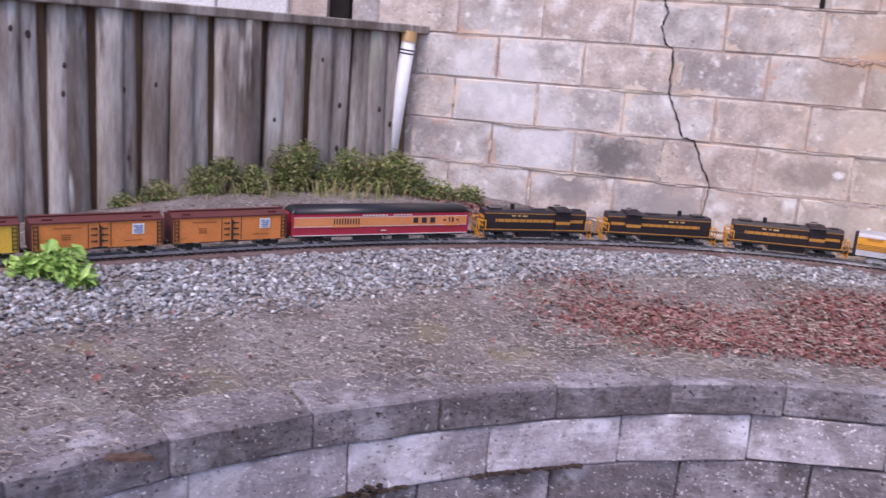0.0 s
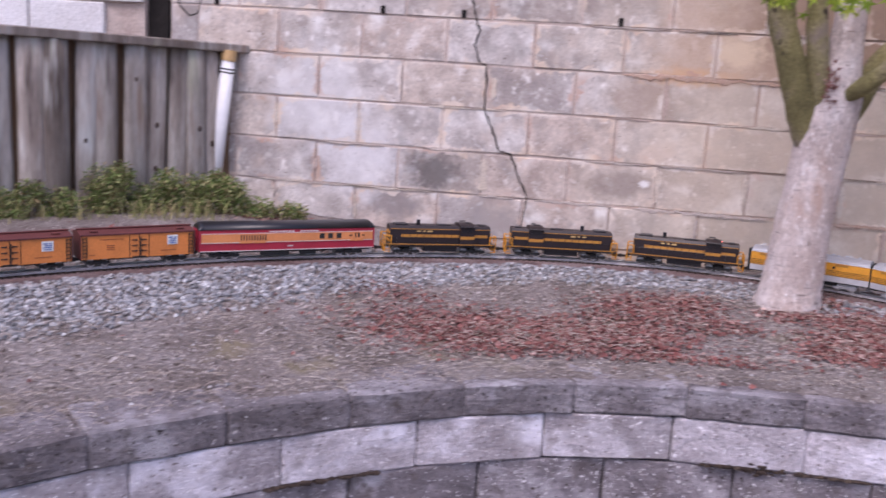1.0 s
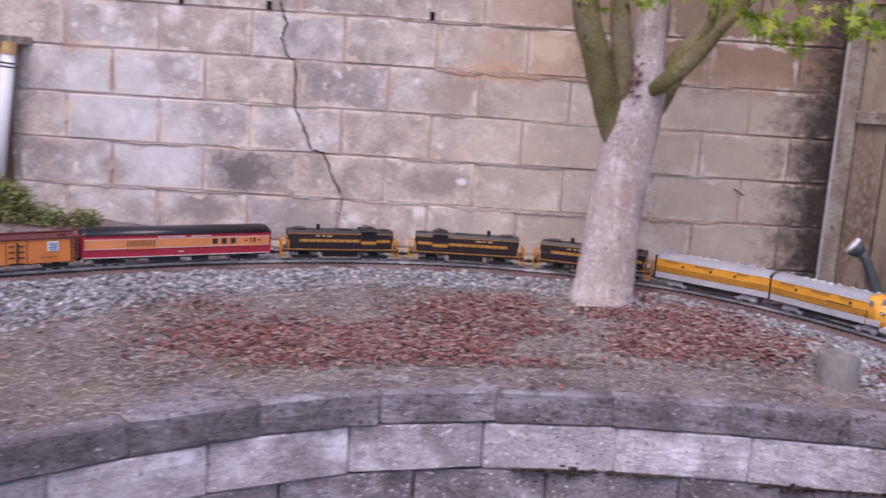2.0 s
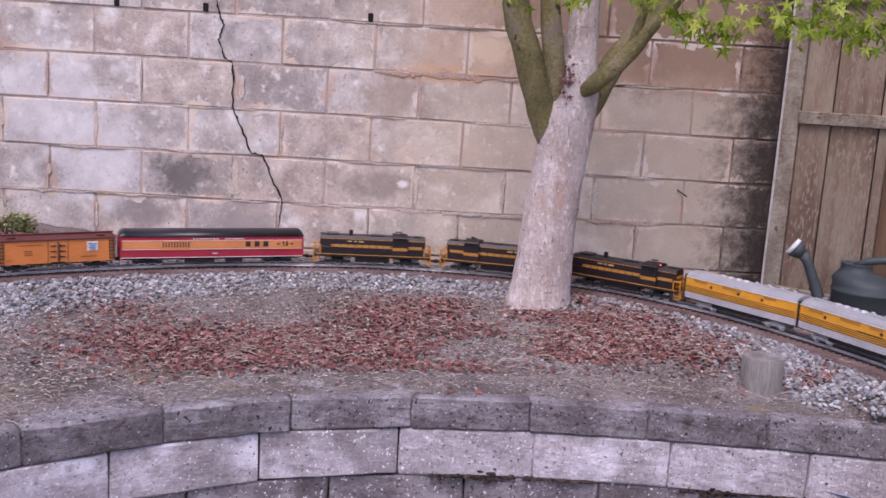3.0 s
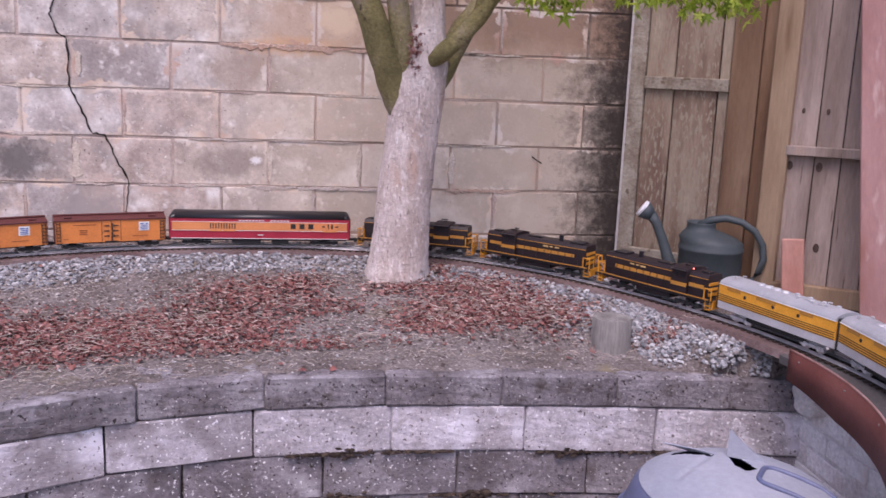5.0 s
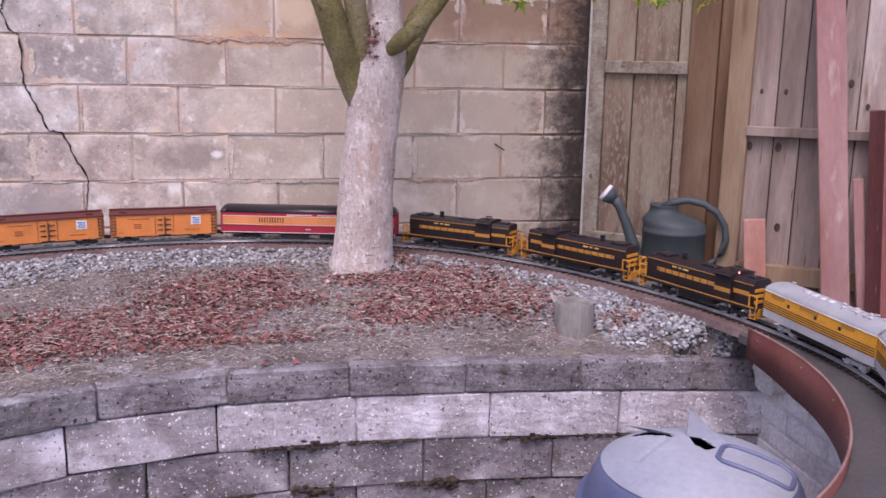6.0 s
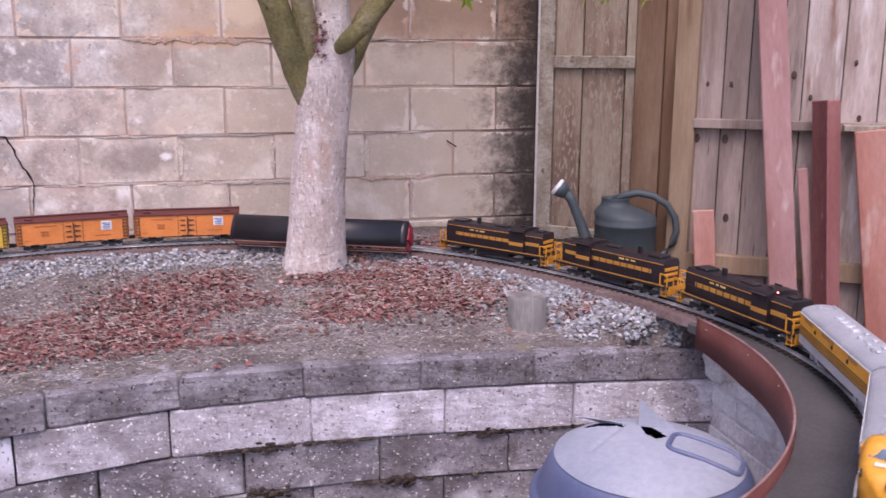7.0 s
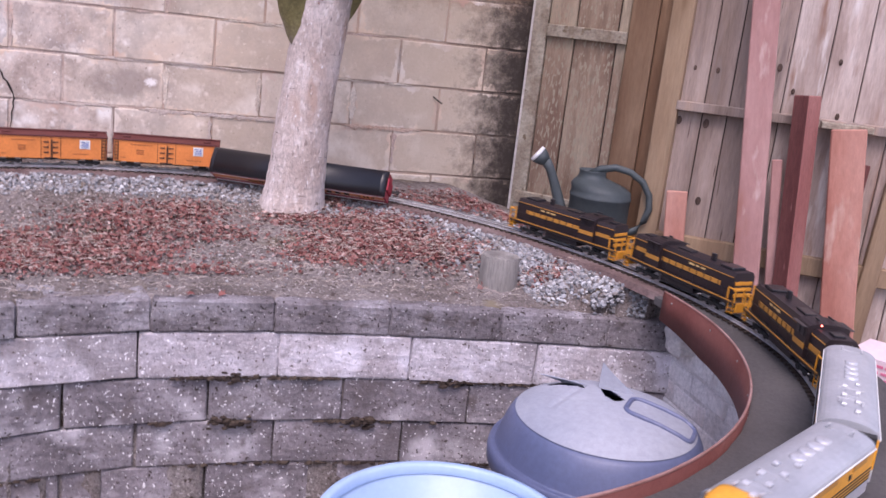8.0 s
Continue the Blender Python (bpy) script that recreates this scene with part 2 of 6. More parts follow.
# ---- building helpers ----
def box(bm, c, d, bevel=0.0, seg=1, m=None):
    """A box of size d centred on c, its edges rounded by bevel; m turns it."""
    r = bmesh.ops.create_cube(bm, size=1.0)
    vs = r["verts"]
    for v in vs:
        v.co = Vector((v.co.x * d[0], v.co.y * d[1], v.co.z * d[2]))
    if bevel:
        es = list({e for v in vs for e in v.link_edges})
        r = bmesh.ops.bevel(bm, geom=es, offset=bevel, segments=seg, affect="EDGES", profile=0.6)
        vs = list({v for f in r["faces"] for v in f.verts} | {v for v in vs if v.is_valid})
    for v in vs:
        v.co = (m @ v.co if m else v.co) + Vector(c)
    return vs


def tube(bm, pts, radii, n=10, caps=True):
    """A round tube along pts with a radius at each."""
    rings = []
    for i, p in enumerate(pts):
        p = Vector(p)
        d = (Vector(pts[min(i + 1, len(pts) - 1)]) - Vector(pts[max(i - 1, 0)])).normalized()
        a = d.cross(Vector((0, 0, 1)) if abs(d.z) < 0.9 else Vector((1, 0, 0))).normalized()
        b = d.cross(a)
        r = radii[i] if isinstance(radii, (list, tuple)) else radii
        rings.append([bm.verts.new(p + r * (math.cos(k * math.tau / n) * a + math.sin(k * math.tau / n) * b)) for k in range(n)])
    for r0, r1 in zip(rings, rings[1:]):
        for k in range(n):
            bm.faces.new((r0[k], r0[(k + 1) % n], r1[(k + 1) % n], r1[k]))
    if caps:
        bm.faces.new(rings[0][::-1])
        bm.faces.new(rings[-1])
    return rings


def lathe(bm, prof, n=32, c=(0, 0, 0)):
    """Turns (radius, height) pairs round the z axis at c."""
    rings = [[bm.verts.new((c[0] + r * math.cos(k * math.tau / n), c[1] + r * math.sin(k * math.tau / n), c[2] + z)) for k in range(n)] for r, z in prof]
    for r0, r1 in zip(rings, rings[1:]):
        for k in range(n):
            bm.faces.new((r0[k], r0[(k + 1) % n], r1[(k + 1) % n], r1[k]))
    return rings


def prism(bm, prof, x0, x1):
    """Extrudes a closed (y, z) outline from x0 to x1."""
    a = [bm.verts.new((x0, y, z)) for y, z in prof]
    b = [bm.verts.new((x1, y, z)) for y, z in prof]
    n = len(prof)
    for k in range(n):
        bm.faces.new((a[k], a[(k + 1) % n], b[(k + 1) % n], b[k]))
    bm.faces.new(a[::-1])
    bm.faces.new(b)


def mesh_of(name, bm, material, smooth=False):
    bmesh.ops.recalc_face_normals(bm, faces=bm.faces)
    me = bpy.data.meshes.new(name)
    bm.to_mesh(me)
    bm.free()
    for f in me.polygons:
        f.use_smooth = smooth
    me.materials.append(material)
    return me


def part(name, bm, material, parent=None, label="", smooth=False):
    ob = new(name, mesh_of(name, bm, material, smooth))
    if parent:
        ob.parent = parent
    if label:
        ob["label"] = label
    return ob


def thing(name, label, category, m=None, group="", kind=""):
    ob = new(name)
    if m:
        ob.matrix_basis = m
    return tagged(ob, label, category, group, kind)


def block_box(w, d, h, bevel, jitter, seed):
    """A rough-edged block, its corners a little off true."""
    rnd = random.Random(seed)
    bm = bmesh.new()
    box(bm, (0, 0, 0), (w, d, h), bevel)
    for v in bm.verts:
        v.co += Vector([rnd.uniform(-jitter, jitter) for _ in range(3)])
    return bm


class Line:
    """A plan line by its start, heading and curvature at even steps; at(s) gives x, y and heading."""

    def __init__(self, x, y, h, span, bends, step=0.005):
        self.s0, self.step = span[0], step
        n = int(round((span[1] - span[0]) / step))
        ks = np.interp(np.linspace(0, 1, n + 1), np.linspace(0, 1, len(bends)), bends)
        hs = h - np.concatenate([[0], np.cumsum((ks[1:] + ks[:-1]) / 2 * step)])
        hm = (hs[1:] + hs[:-1]) / 2
        self.x = x + np.concatenate([[0], np.cumsum(np.cos(hm) * step)])
        self.y = y + np.concatenate([[0], np.cumsum(np.sin(hm) * step)])
        self.h = hs

    def at(self, s, side=0.0):
        u = min(max((s - self.s0) / self.step, 0), len(self.x) - 1.001)
        i = int(u)
        w = u - i
        h = self.h[i] * (1 - w) + self.h[i + 1] * w
        x = self.x[i] * (1 - w) + self.x[i + 1] * w
        y = self.y[i] * (1 - w) + self.y[i + 1] * w
        return x - side * math.sin(h), y + side * math.cos(h), h

    def off(self, x, y):
        """Signed distance of a place from the line, left of travel positive, and the s nearest to it."""
        d = (self.x[::4] - x) ** 2 + (self.y[::4] - y) ** 2
        i = int(d.argmin()) * 4
        return (y - self.y[i]) * math.cos(self.h[i]) - (x - self.x[i]) * math.sin(self.h[i]), self.s0 + i * self.step


# ---- plan ----
RAIL = 0.871
B, COURSE, L4 = 0.406, 0.203, 1.10
# seven bends over the seen stretch, straight lead-in before it, constant bend after it
lead = Line(-2.08, -1.396, 0.858 + math.pi, (0, 2.4), [0.0, 0.0])
TRACK = Line(float(lead.x[-1]), float(lead.y[-1]), 0.858, (-2.4, 7.97),
             list(np.interp(np.linspace(-2.4, 7.97, 260), [-2.4, -0.08, 0.0, 0.886, 1.771, 2.657, 3.543, 4.429, 5.2, 5.6, 6.0, 6.4, 7.97],
                            [0.0, 0.0, 0.173, 0.25, 0.364, 0.519, 0.774, 0.33, 0.555, 1.07, 0.77, 0.67, 0.80])))
EDGE = Line(1.965, -1.60, 2.945, (0, 5.6),
            list(np.interp(np.linspace(0, 5.6, 40), [0, 0.66, 1.31, 1.97, 2.63, 3.29, 3.94, 4.6, 5.6],
                           [-0.15, -0.12, -0.15, -0.62, -0.34, -0.25, -0.49, -0.52, -0.5])))
FENCE_L = (Vector((-1.87, -0.03, 0)), Vector((-0.607, -0.795, 0)))
PANEL = (Vector((1.83, -0.02, 0)), Vector((0.755, -0.656, 0)))
FENCE_R = (Vector((2.36, -0.48, 0)), Vector((0.842, -0.539, 0)))


def top_height(x, y):
    """Height of the bed or of the capstones, whichever shows."""
    z = bed_height(x, y)
    return max(z, 0.7355) if EDGE.off(x, y)[0] > -0.262 else z


def bed_height(x, y):
    d, s = TRACK.off(x, y)
    if d < 0:
        z = float(np.interp(-d, [0, 0.07, 0.16, 0.5, 0.65, 0.95, 1.2], [0.846, 0.845, 0.833, 0.797, 0.782, 0.752, 0.735]))
    else:
        z = float(np.interp(d, [0, 0.1, 0.35], [0.846, 0.850, 0.862]))
        if x < -0.6:
            z += 0.10 * min(1, (-0.6 - x) / 1.0) * min(1, max(0, d - 0.1) / 0.25) * min(1, max(0, (x + 2.95) / 0.5))
        if x > 1.5:
            z -= 0.13 * min(1, (x - 1.5) / 0.4) * min(1, max(0, d - 0.08) / 0.15)
    e, _ = EDGE.off(x, y)
    c0 = 0.05 if x > -0.2 else min(0.2, 0.05 + (-0.2 - x) * 0.35)
    lip = 0.7275 + 0.013 * min(1, max(0, (-e - 0.028) / 0.03)) * min(1, max(0, (x + 1.25) / 0.3)) * (1 if abs(x + 0.62) > 0.10 else 0.2)
    z = min(z, lip + (-e - c0) * 0.04 + max(0, -e - 0.2) * 0.55 + 0.009 * noise.noise((x * 13, y * 13, 2))) if e > -0.6 else z
    if d < 0 and e < -0.08:
        z = max(z, 0.846 - 0.6 * max(0, -d - 0.06))
    if x > 1.4 and e < -0.02 and d < 0.2:
        z = max(z, min(0.846 - 0.9 * max(0, abs(d) - 0.075), 0.735 + 5.0 * (-e - 0.015)))
    return z + 0.006 * noise.noise((x * 9, y * 9, 0)) + 0.004 * noise.noise((x * 31, y * 31, 5))


# ---- ground and planting bed ----
bm = bmesh.new()
box(bm, (0, 0, -0.05), (400, 400, 0.1))
tagged(part("ground", bm, PATIO), "grey concrete yard ground below the raised bed", "ground", kind="structure")


def planting_bed():
    bm = bmesh.new()
    xs, ys = np.arange(-4.6, 2.46, 0.03), np.arange(-4.2, 0.02, 0.03)
    grid = {}
    for i, x in enumerate(xs):
        for j, y in enumerate(ys):
            e, s = EDGE.off(x, y)
            d, st = TRACK.off(x, y)
            ok = e < -0.02 and y <= 0.03
            if x > 1.93 and y < -0.95:
                ok = False
            if s < 0.02 and x > 1.9 and y < -1.2:
                ok = False
            if x > 2.0 and y < -0.62 - (x - 2.36) * 0.64 - 0.3:
                ok = False
            if ok:
                grid[i, j] = bm.verts.new((x, y, bed_height(x, y)))
    for (i, j), v in grid.items():
        q = [grid.get(k) for k in ((i, j), (i + 1, j), (i + 1, j + 1), (i, j + 1))]
        if all(q):
            bm.faces.new(q)
    rim = [e for e in bm.edges if e.is_boundary]
    r = bmesh.ops.extrude_edge_only(bm, edges=rim)
    for v in r["geom"]:
        if isinstance(v, bmesh.types.BMVert):
            v.co.z = 0.0
    return tagged(part("planting_bed", bm, SOIL, None, "", True), "dry grey-brown soil of the raised garden bed", "soil", kind="structure")


bed = planting_bed()


def bank_foot(s):
    """How far the foot of the bank beside the track stands from it where the bed ends."""
    return float(np.interp(s, [4.5, 4.85, 4.90, 4.94, 4.98], [0.17, 0.122, 0.098, 0.062, 0.022]))


def soil_bank():
    """Soil that fills the space between the track and the last capstones."""
    bm = bmesh.new()
    rows = []
    for k in range(41):
        s = 4.5 + 0.475 * k / 40
        row = []
        for u in (0, .25, .5, .75, 1):
            top = min(0.075, bank_foot(s) - 0.012)
            d = top + (bank_foot(s) - top) * u
            x, y, _ = TRACK.at(s, -d)
            row.append(bm.verts.new((x, y, 0.838 - 0.108 * u + 0.006 * noise.noise((x * 30, y * 30, 1)))))
        x, y, _ = TRACK.at(s, 0.0)
        row.append(bm.verts.new((x, y, 0.70)))
        row.append(bm.verts.new((x, y, 0.838)))
        rows.append(row)
    for p, q in zip(rows, rows[1:]):
        for i in range(7):
            bm.faces.new((p[i], p[(i + 1) % 7], q[(i + 1) % 7], q[i]))
    bm.faces.new(rows[0])
    bm.faces.new(rows[-1][::-1])
    part("soil_bank", bm, SOIL, bed, "heaped soil at the end of the bed")


soil_bank()


# ---- retaining wall of concrete blocks with a capstone course ----
def retaining_wall():
    wall = thing("retaining_wall", "curved low retaining wall of weathered grey concrete blocks", "retaining wall", kind="structure")
    bm = bmesh.new()
    n = 140
    for k in range(n):
        s0, s1 = 5.55 * k / n, 5.55 * (k + 1) / n
        p = [EDGE.at(s, o) for s in (s0, s1) for o in (-0.06, -0.20)]
        q = [[bm.verts.new((a[0], a[1], z)) for a in p] for z in (0.0, 0.715)]
        for f in ((0, 1, 3, 2),):
            bm.faces.new([q[1][i] for i in f])
        bm.faces.new((q[0][0], q[0][2], q[1][2], q[1][0]))
        bm.faces.new((q[0][1], q[0][3], q[1][3], q[1][1]))
    part("core", bm, MORTAR, wall)
    rows = [(0.735, 0.105, 0.358, 0.26, 0.006, CAPSTONE, "capstone", 0.302),
            (0.630, 0.148, 0.413, 0.20, 0.0, RETAIN, "block", 0.115),
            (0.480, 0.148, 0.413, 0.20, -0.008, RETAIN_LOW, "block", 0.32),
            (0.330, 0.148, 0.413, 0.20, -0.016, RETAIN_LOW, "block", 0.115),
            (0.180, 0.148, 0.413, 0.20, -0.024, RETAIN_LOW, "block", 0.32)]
    for r, (top, h, w, dep, out, mat, nm, s) in enumerate(rows):
        shapes = []
        for v in range(5):
            bm = block_box(w - (0.002 if nm == "block" else -0.001), dep, h - 0.003, 0.005 if nm == "block" else 0.007, 0.002, 70 + r * 9 + v)
            bmesh.ops.subdivide_edges(bm, edges=[e for e in bm.edges if e.calc_length() > 0.08], cuts=7 if nm == "capstone" else 6, use_grid_fill=True)
            for q in bm.verts:
                n1 = noise.noise_vector((q.co + Vector((v, r, 0))) * 24)
                n2 = noise.noise_vector((q.co + Vector((v, r, 3))) * 70)
                q.co += Vector((0.0015 * n1.x, (0.0045 if nm == "capstone" else 0.003) * n1.y + 0.0022 * n2.y, (0.004 if nm == "capstone" else 0.0015) * n1.z))
            shapes.append(mesh_of(nm, bm, mat))
        s -= w
        k = 0
        while s < 5.5:
            x, y, hd = EDGE.at(max(s + w / 2, 0.02), -dep / 2 + out)
            if s + w > 0.1:
                ob = new(nm, shapes[(k * 3 + r) % 5])
                ob.parent = wall
                ob.matrix_basis = pose(x, y, top - h / 2 + random.uniform(-.001, .001), 0, 0, math.degrees(hd) + (180 if k % 2 else 0) + random.uniform(-.2, .2))
            s += w
            k += 1
    return wall


# ---- tall concrete block wall ----
def block_wall():
    wall = thing("wall_north", "weathered concrete block wall with a stepped crack and patchy mortar", "wall", kind="structure")
    bm = bmesh.new()
    box(bm, (-0.15, 0.0995, 1.16), (4.04, 0.19, 2.32))
    part("mortar", bm, MORTAR, wall)
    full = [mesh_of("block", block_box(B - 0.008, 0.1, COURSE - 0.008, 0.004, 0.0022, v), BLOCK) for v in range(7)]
    for r in range(-5, 6):
        z = L4 + COURSE * (r + 0.5)
        shift = 0.0 if (r % 2) else B / 2
        for k in range(-7, 7):
            x0, x1 = k * B + shift, (k + 1) * B + shift
            if x1 < -2.1 or x0 > 1.83:
                continue
            c0, c1 = max(x0, -2.17), min(x1, 1.86)
            if c1 - c0 < 0.06:
                continue
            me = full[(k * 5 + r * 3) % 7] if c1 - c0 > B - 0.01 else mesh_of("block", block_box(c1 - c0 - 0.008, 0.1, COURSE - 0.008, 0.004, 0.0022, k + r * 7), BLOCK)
            ob = new("block", me)
            ob.parent = wall
            ob.location = ((c0 + c1) / 2, 0.05 + random.uniform(-0.003, 0.002) , z)
    return wall


block_wall()
retaining_wall()
# ---- more materials ----
WOOD_GREY = surface("weathered_wood", [(0.17, 0.13, 0.105), (0.33, 0.285, 0.25), (0.52, 0.495, 0.46)], 0.9, 5, 45, 0.5, 0.42, stretch=(2.2, 2.2, 0.3), spot_soft=0.16,
                    spots=[((0.07, 0.048, 0.04), 9, 0.60), ((0.62, 0.62, 0.59), 7, 0.60), ((0.22, 0.13, 0.085), 5, 0.60), ((0.36, 0.36, 0.28), 6, 0.62)], contrast=0.55)
WOOD_FENCE = surface("fence_wood", [(0.20, 0.15, 0.125), (0.29, 0.225, 0.195), (0.385, 0.315, 0.28)], 0.88, 4, 45, 0.5, 0.14, stretch=(2.4, 2.4, 0.3), spot_soft=0.2,
                     spots=[((0.47, 0.425, 0.40), 6, 0.60), ((0.13, 0.085, 0.07), 6, 0.58), ((0.36, 0.24, 0.17), 4, 0.60), ((0.09, 0.06, 0.05), 34, 0.68, (3, 3, 0.12))], contrast=0.35)
WOOD_DOOR = surface("door_wood", [(0.17, 0.11, 0.08), (0.26, 0.19, 0.14), (0.335, 0.275, 0.205)], 0.87, 5, 50, 0.5, 0.12, stretch=(2.2, 2.2, 0.4), spot_soft=0.18,
                    spots=[((0.23, 0.13, 0.085), 4, 0.55, (2, 2, 0.3)), ((0.30, 0.255, 0.19), 60, 0.55, (1.6, 1.6, 0.5)), ((0.10, 0.065, 0.05), 8, 0.62)], contrast=0.4)
DOOR_PALE = surface("worn_cream_rail", [(0.21, 0.165, 0.125), (0.30, 0.26, 0.205), (0.38, 0.345, 0.28)], 0.85, 14, 70, 0.6, 0.05, contrast=0.6, spots=[((0.16, 0.12, 0.08), 24, 0.62)])
WOOD_TAN = surface("cedar_post", [(0.19, 0.125, 0.08), (0.26, 0.18, 0.115), (0.325, 0.24, 0.16)], 0.78, 4, 45, 0.35, 0.1, stretch=(2, 2, 0.25), contrast=0.3, spot_soft=0.18, spots=[((0.15, 0.085, 0.045), 4, 0.58), ((0.36, 0.29, 0.21), 5, 0.60)])
WOOD_BROWN = surface("brown_board", [(0.14, 0.078, 0.045), (0.20, 0.122, 0.074), (0.25, 0.165, 0.105)], 0.78, 4, 45, 0.35, 0.10, stretch=(2, 2, 0.3), contrast=0.3, spot_soft=0.18, spots=[((0.10, 0.05, 0.03), 6, 0.58), ((0.29, 0.21, 0.14), 5, 0.60)])
PINK = surface("faded_red_paint", [(0.30, 0.155, 0.14), (0.375, 0.21, 0.195), (0.43, 0.265, 0.245)], 0.75, 4, 40, 0.3, 0.08, stretch=(1.6, 1.6, 0.5), contrast=0.2, spot_soft=0.15,
               spots=[((0.27, 0.125, 0.10), 5, 0.60), ((0.50, 0.37, 0.34), 14, 0.62)])
PINK_WARM = surface("worn_brick_red_paint", [(0.33, 0.135, 0.10), (0.41, 0.195, 0.15), (0.47, 0.26, 0.21)], 0.75, 4, 40, 0.3, 0.0, stretch=(1.6, 1.6, 0.5), contrast=0.25, spot_soft=0.15,
                    spots=[((0.52, 0.36, 0.30), 9, 0.60), ((0.24, 0.085, 0.065), 7, 0.62)])
WOOD_PALE = surface("peeling_fence_wood", [(0.34, 0.26, 0.225), (0.46, 0.375, 0.335), (0.56, 0.48, 0.44)], 0.88, 5, 45, 0.5, 0.10, stretch=(2.2, 2.2, 0.4), contrast=0.35, spot_soft=0.12,
                    spots=[((0.70, 0.67, 0.65), 8, 0.58), ((0.26, 0.16, 0.12), 7, 0.60)])
DARK_RED = surface("dark_red_paint", [(0.105, 0.034, 0.032), (0.16, 0.06, 0.055)], 0.65, 5, 70, 0.35, 0.08, stretch=(2, 2, 0.4), contrast=0.45, spots=[((0.24, 0.12, 0.11), 20, 0.68)])
PINK_DEEP = surface("sun_faded_red_paint", [(0.25, 0.095, 0.085), (0.32, 0.145, 0.13)], 0.7, 5, 70, 0.35, 0.0, stretch=(2, 2, 0.4), contrast=0.45)
FASCIA = surface("rust_red_paint", [(0.105, 0.032, 0.026), (0.15, 0.05, 0.042), (0.185, 0.072, 0.06)], 0.6, 4, 70, 0.2, contrast=0.25, spots=[((0.24, 0.13, 0.11), 8, 0.7)])
STEEL_DULL = surface("dull_steel", [(0.20, 0.18, 0.17), (0.34, 0.32, 0.31)], 0.5, 20, 90, 0.1, metal=0.6)
DECK = surface("deck_roofing", [(0.06, 0.055, 0.055), (0.10, 0.092, 0.092)], 0.85, 3, 120, 0.5, contrast=0.4, spots=[((0.16, 0.15, 0.15), 14, 0.7)])
BRICK = surface("old_brick", [(0.60, 0.52, 0.505), (0.75, 0.70, 0.69), (0.82, 0.79, 0.78)], 0.92, 5, 70, 0.5, 0.12, spot_soft=0.15, spots=[((0.84, 0.81, 0.80), 6, 0.54), ((0.46, 0.34, 0.31), 6, 0.58)])
PVC = surface("white_pvc", [(0.74, 0.74, 0.75), (0.84, 0.84, 0.84)], 0.45, 3, 40, 0.05, contrast=0.1, spec=0.5)
CAP_OR = surface("orange_collar", [(0.58, 0.36, 0.16), (0.66, 0.45, 0.22)], 0.6, 9, 40, 0.1, contrast=0.2)
# near-black: painted shade of gaps, holes and the crack, also small dark parts
DARK = surface("shade_and_dark_parts", [(0.012, 0.01, 0.01), (0.02, 0.017, 0.016)], 0.95, 20, 60, 0.2)
KNOT = surface("wood_knot", [(0.05, 0.032, 0.026), (0.10, 0.068, 0.055)], 0.9, 60, 200, 0.3, contrast=0.6)
CAN = surface("watering_can_plastic", [(0.042, 0.055, 0.060), (0.064, 0.080, 0.086)], 0.6, 4, 60, 0.08, contrast=0.25, spec=0.5)
WHITE = surface("white_plastic", [(0.78, 0.78, 0.78), (0.85, 0.85, 0.85)], 0.4, 6, 40, 0.05, contrast=0.1)
LID = surface("faded_lid_plastic", [(0.220, 0.238, 0.295), (0.290, 0.308, 0.365), (0.361, 0.374, 0.427)], 0.6, 2.2, 60, 0.12, contrast=0.2, spec=0.45,
              spots=[((0.24, 0.26, 0.33), 6, 0.62), ((0.50, 0.515, 0.56), 7, 0.58)], spot_soft=0.2)
BIN = surface("blue_grey_bin_plastic", [(0.082, 0.10, 0.185), (0.125, 0.145, 0.245)], 0.45, 3, 60, 0.08, contrast=0.2, spec=0.5)
PAIL = surface("pale_blue_plastic", [(0.30, 0.44, 0.66), (0.38, 0.52, 0.74)], 0.35, 3, 50, 0.04, contrast=0.1, spec=0.5)
STUMP_W = surface("stump_wood", [(0.16, 0.145, 0.135), (0.24, 0.225, 0.21), (0.32, 0.30, 0.285)], 0.9, 6, 60, 0.5, stretch=(2, 2, 0.3), contrast=0.6)
BARK = surface("pale_bark", [(0.48, 0.39, 0.35), (0.61, 0.52, 0.48), (0.68, 0.605, 0.58)], 0.93, 6, 60, 0.9, stretch=(1.5, 1.5, 0.8), contrast=0.5, spot_soft=0.12,
               spots=[((0.77, 0.70, 0.67), 28, 0.57, (1.3, 1.3, 0.6)), ((0.52, 0.385, 0.32), 7, 0.58), ((0.34, 0.275, 0.25), 34, 0.635, (2.0, 2.0, 0.6)), ((0.17, 0.13, 0.115), 22, 0.64, (0.55, 0.55, 4.5)), ((0.84, 0.81, 0.80), 60, 0.65)], bump_scale=0.014)
BARK_G = surface("green_bark", [(0.12, 0.105, 0.045), (0.20, 0.175, 0.075), (0.28, 0.24, 0.14)], 0.92, 6, 80, 0.8, contrast=0.75,
                 spots=[((0.24, 0.195, 0.155), 6, 0.62), ((0.06, 0.045, 0.03), 26, 0.64)])


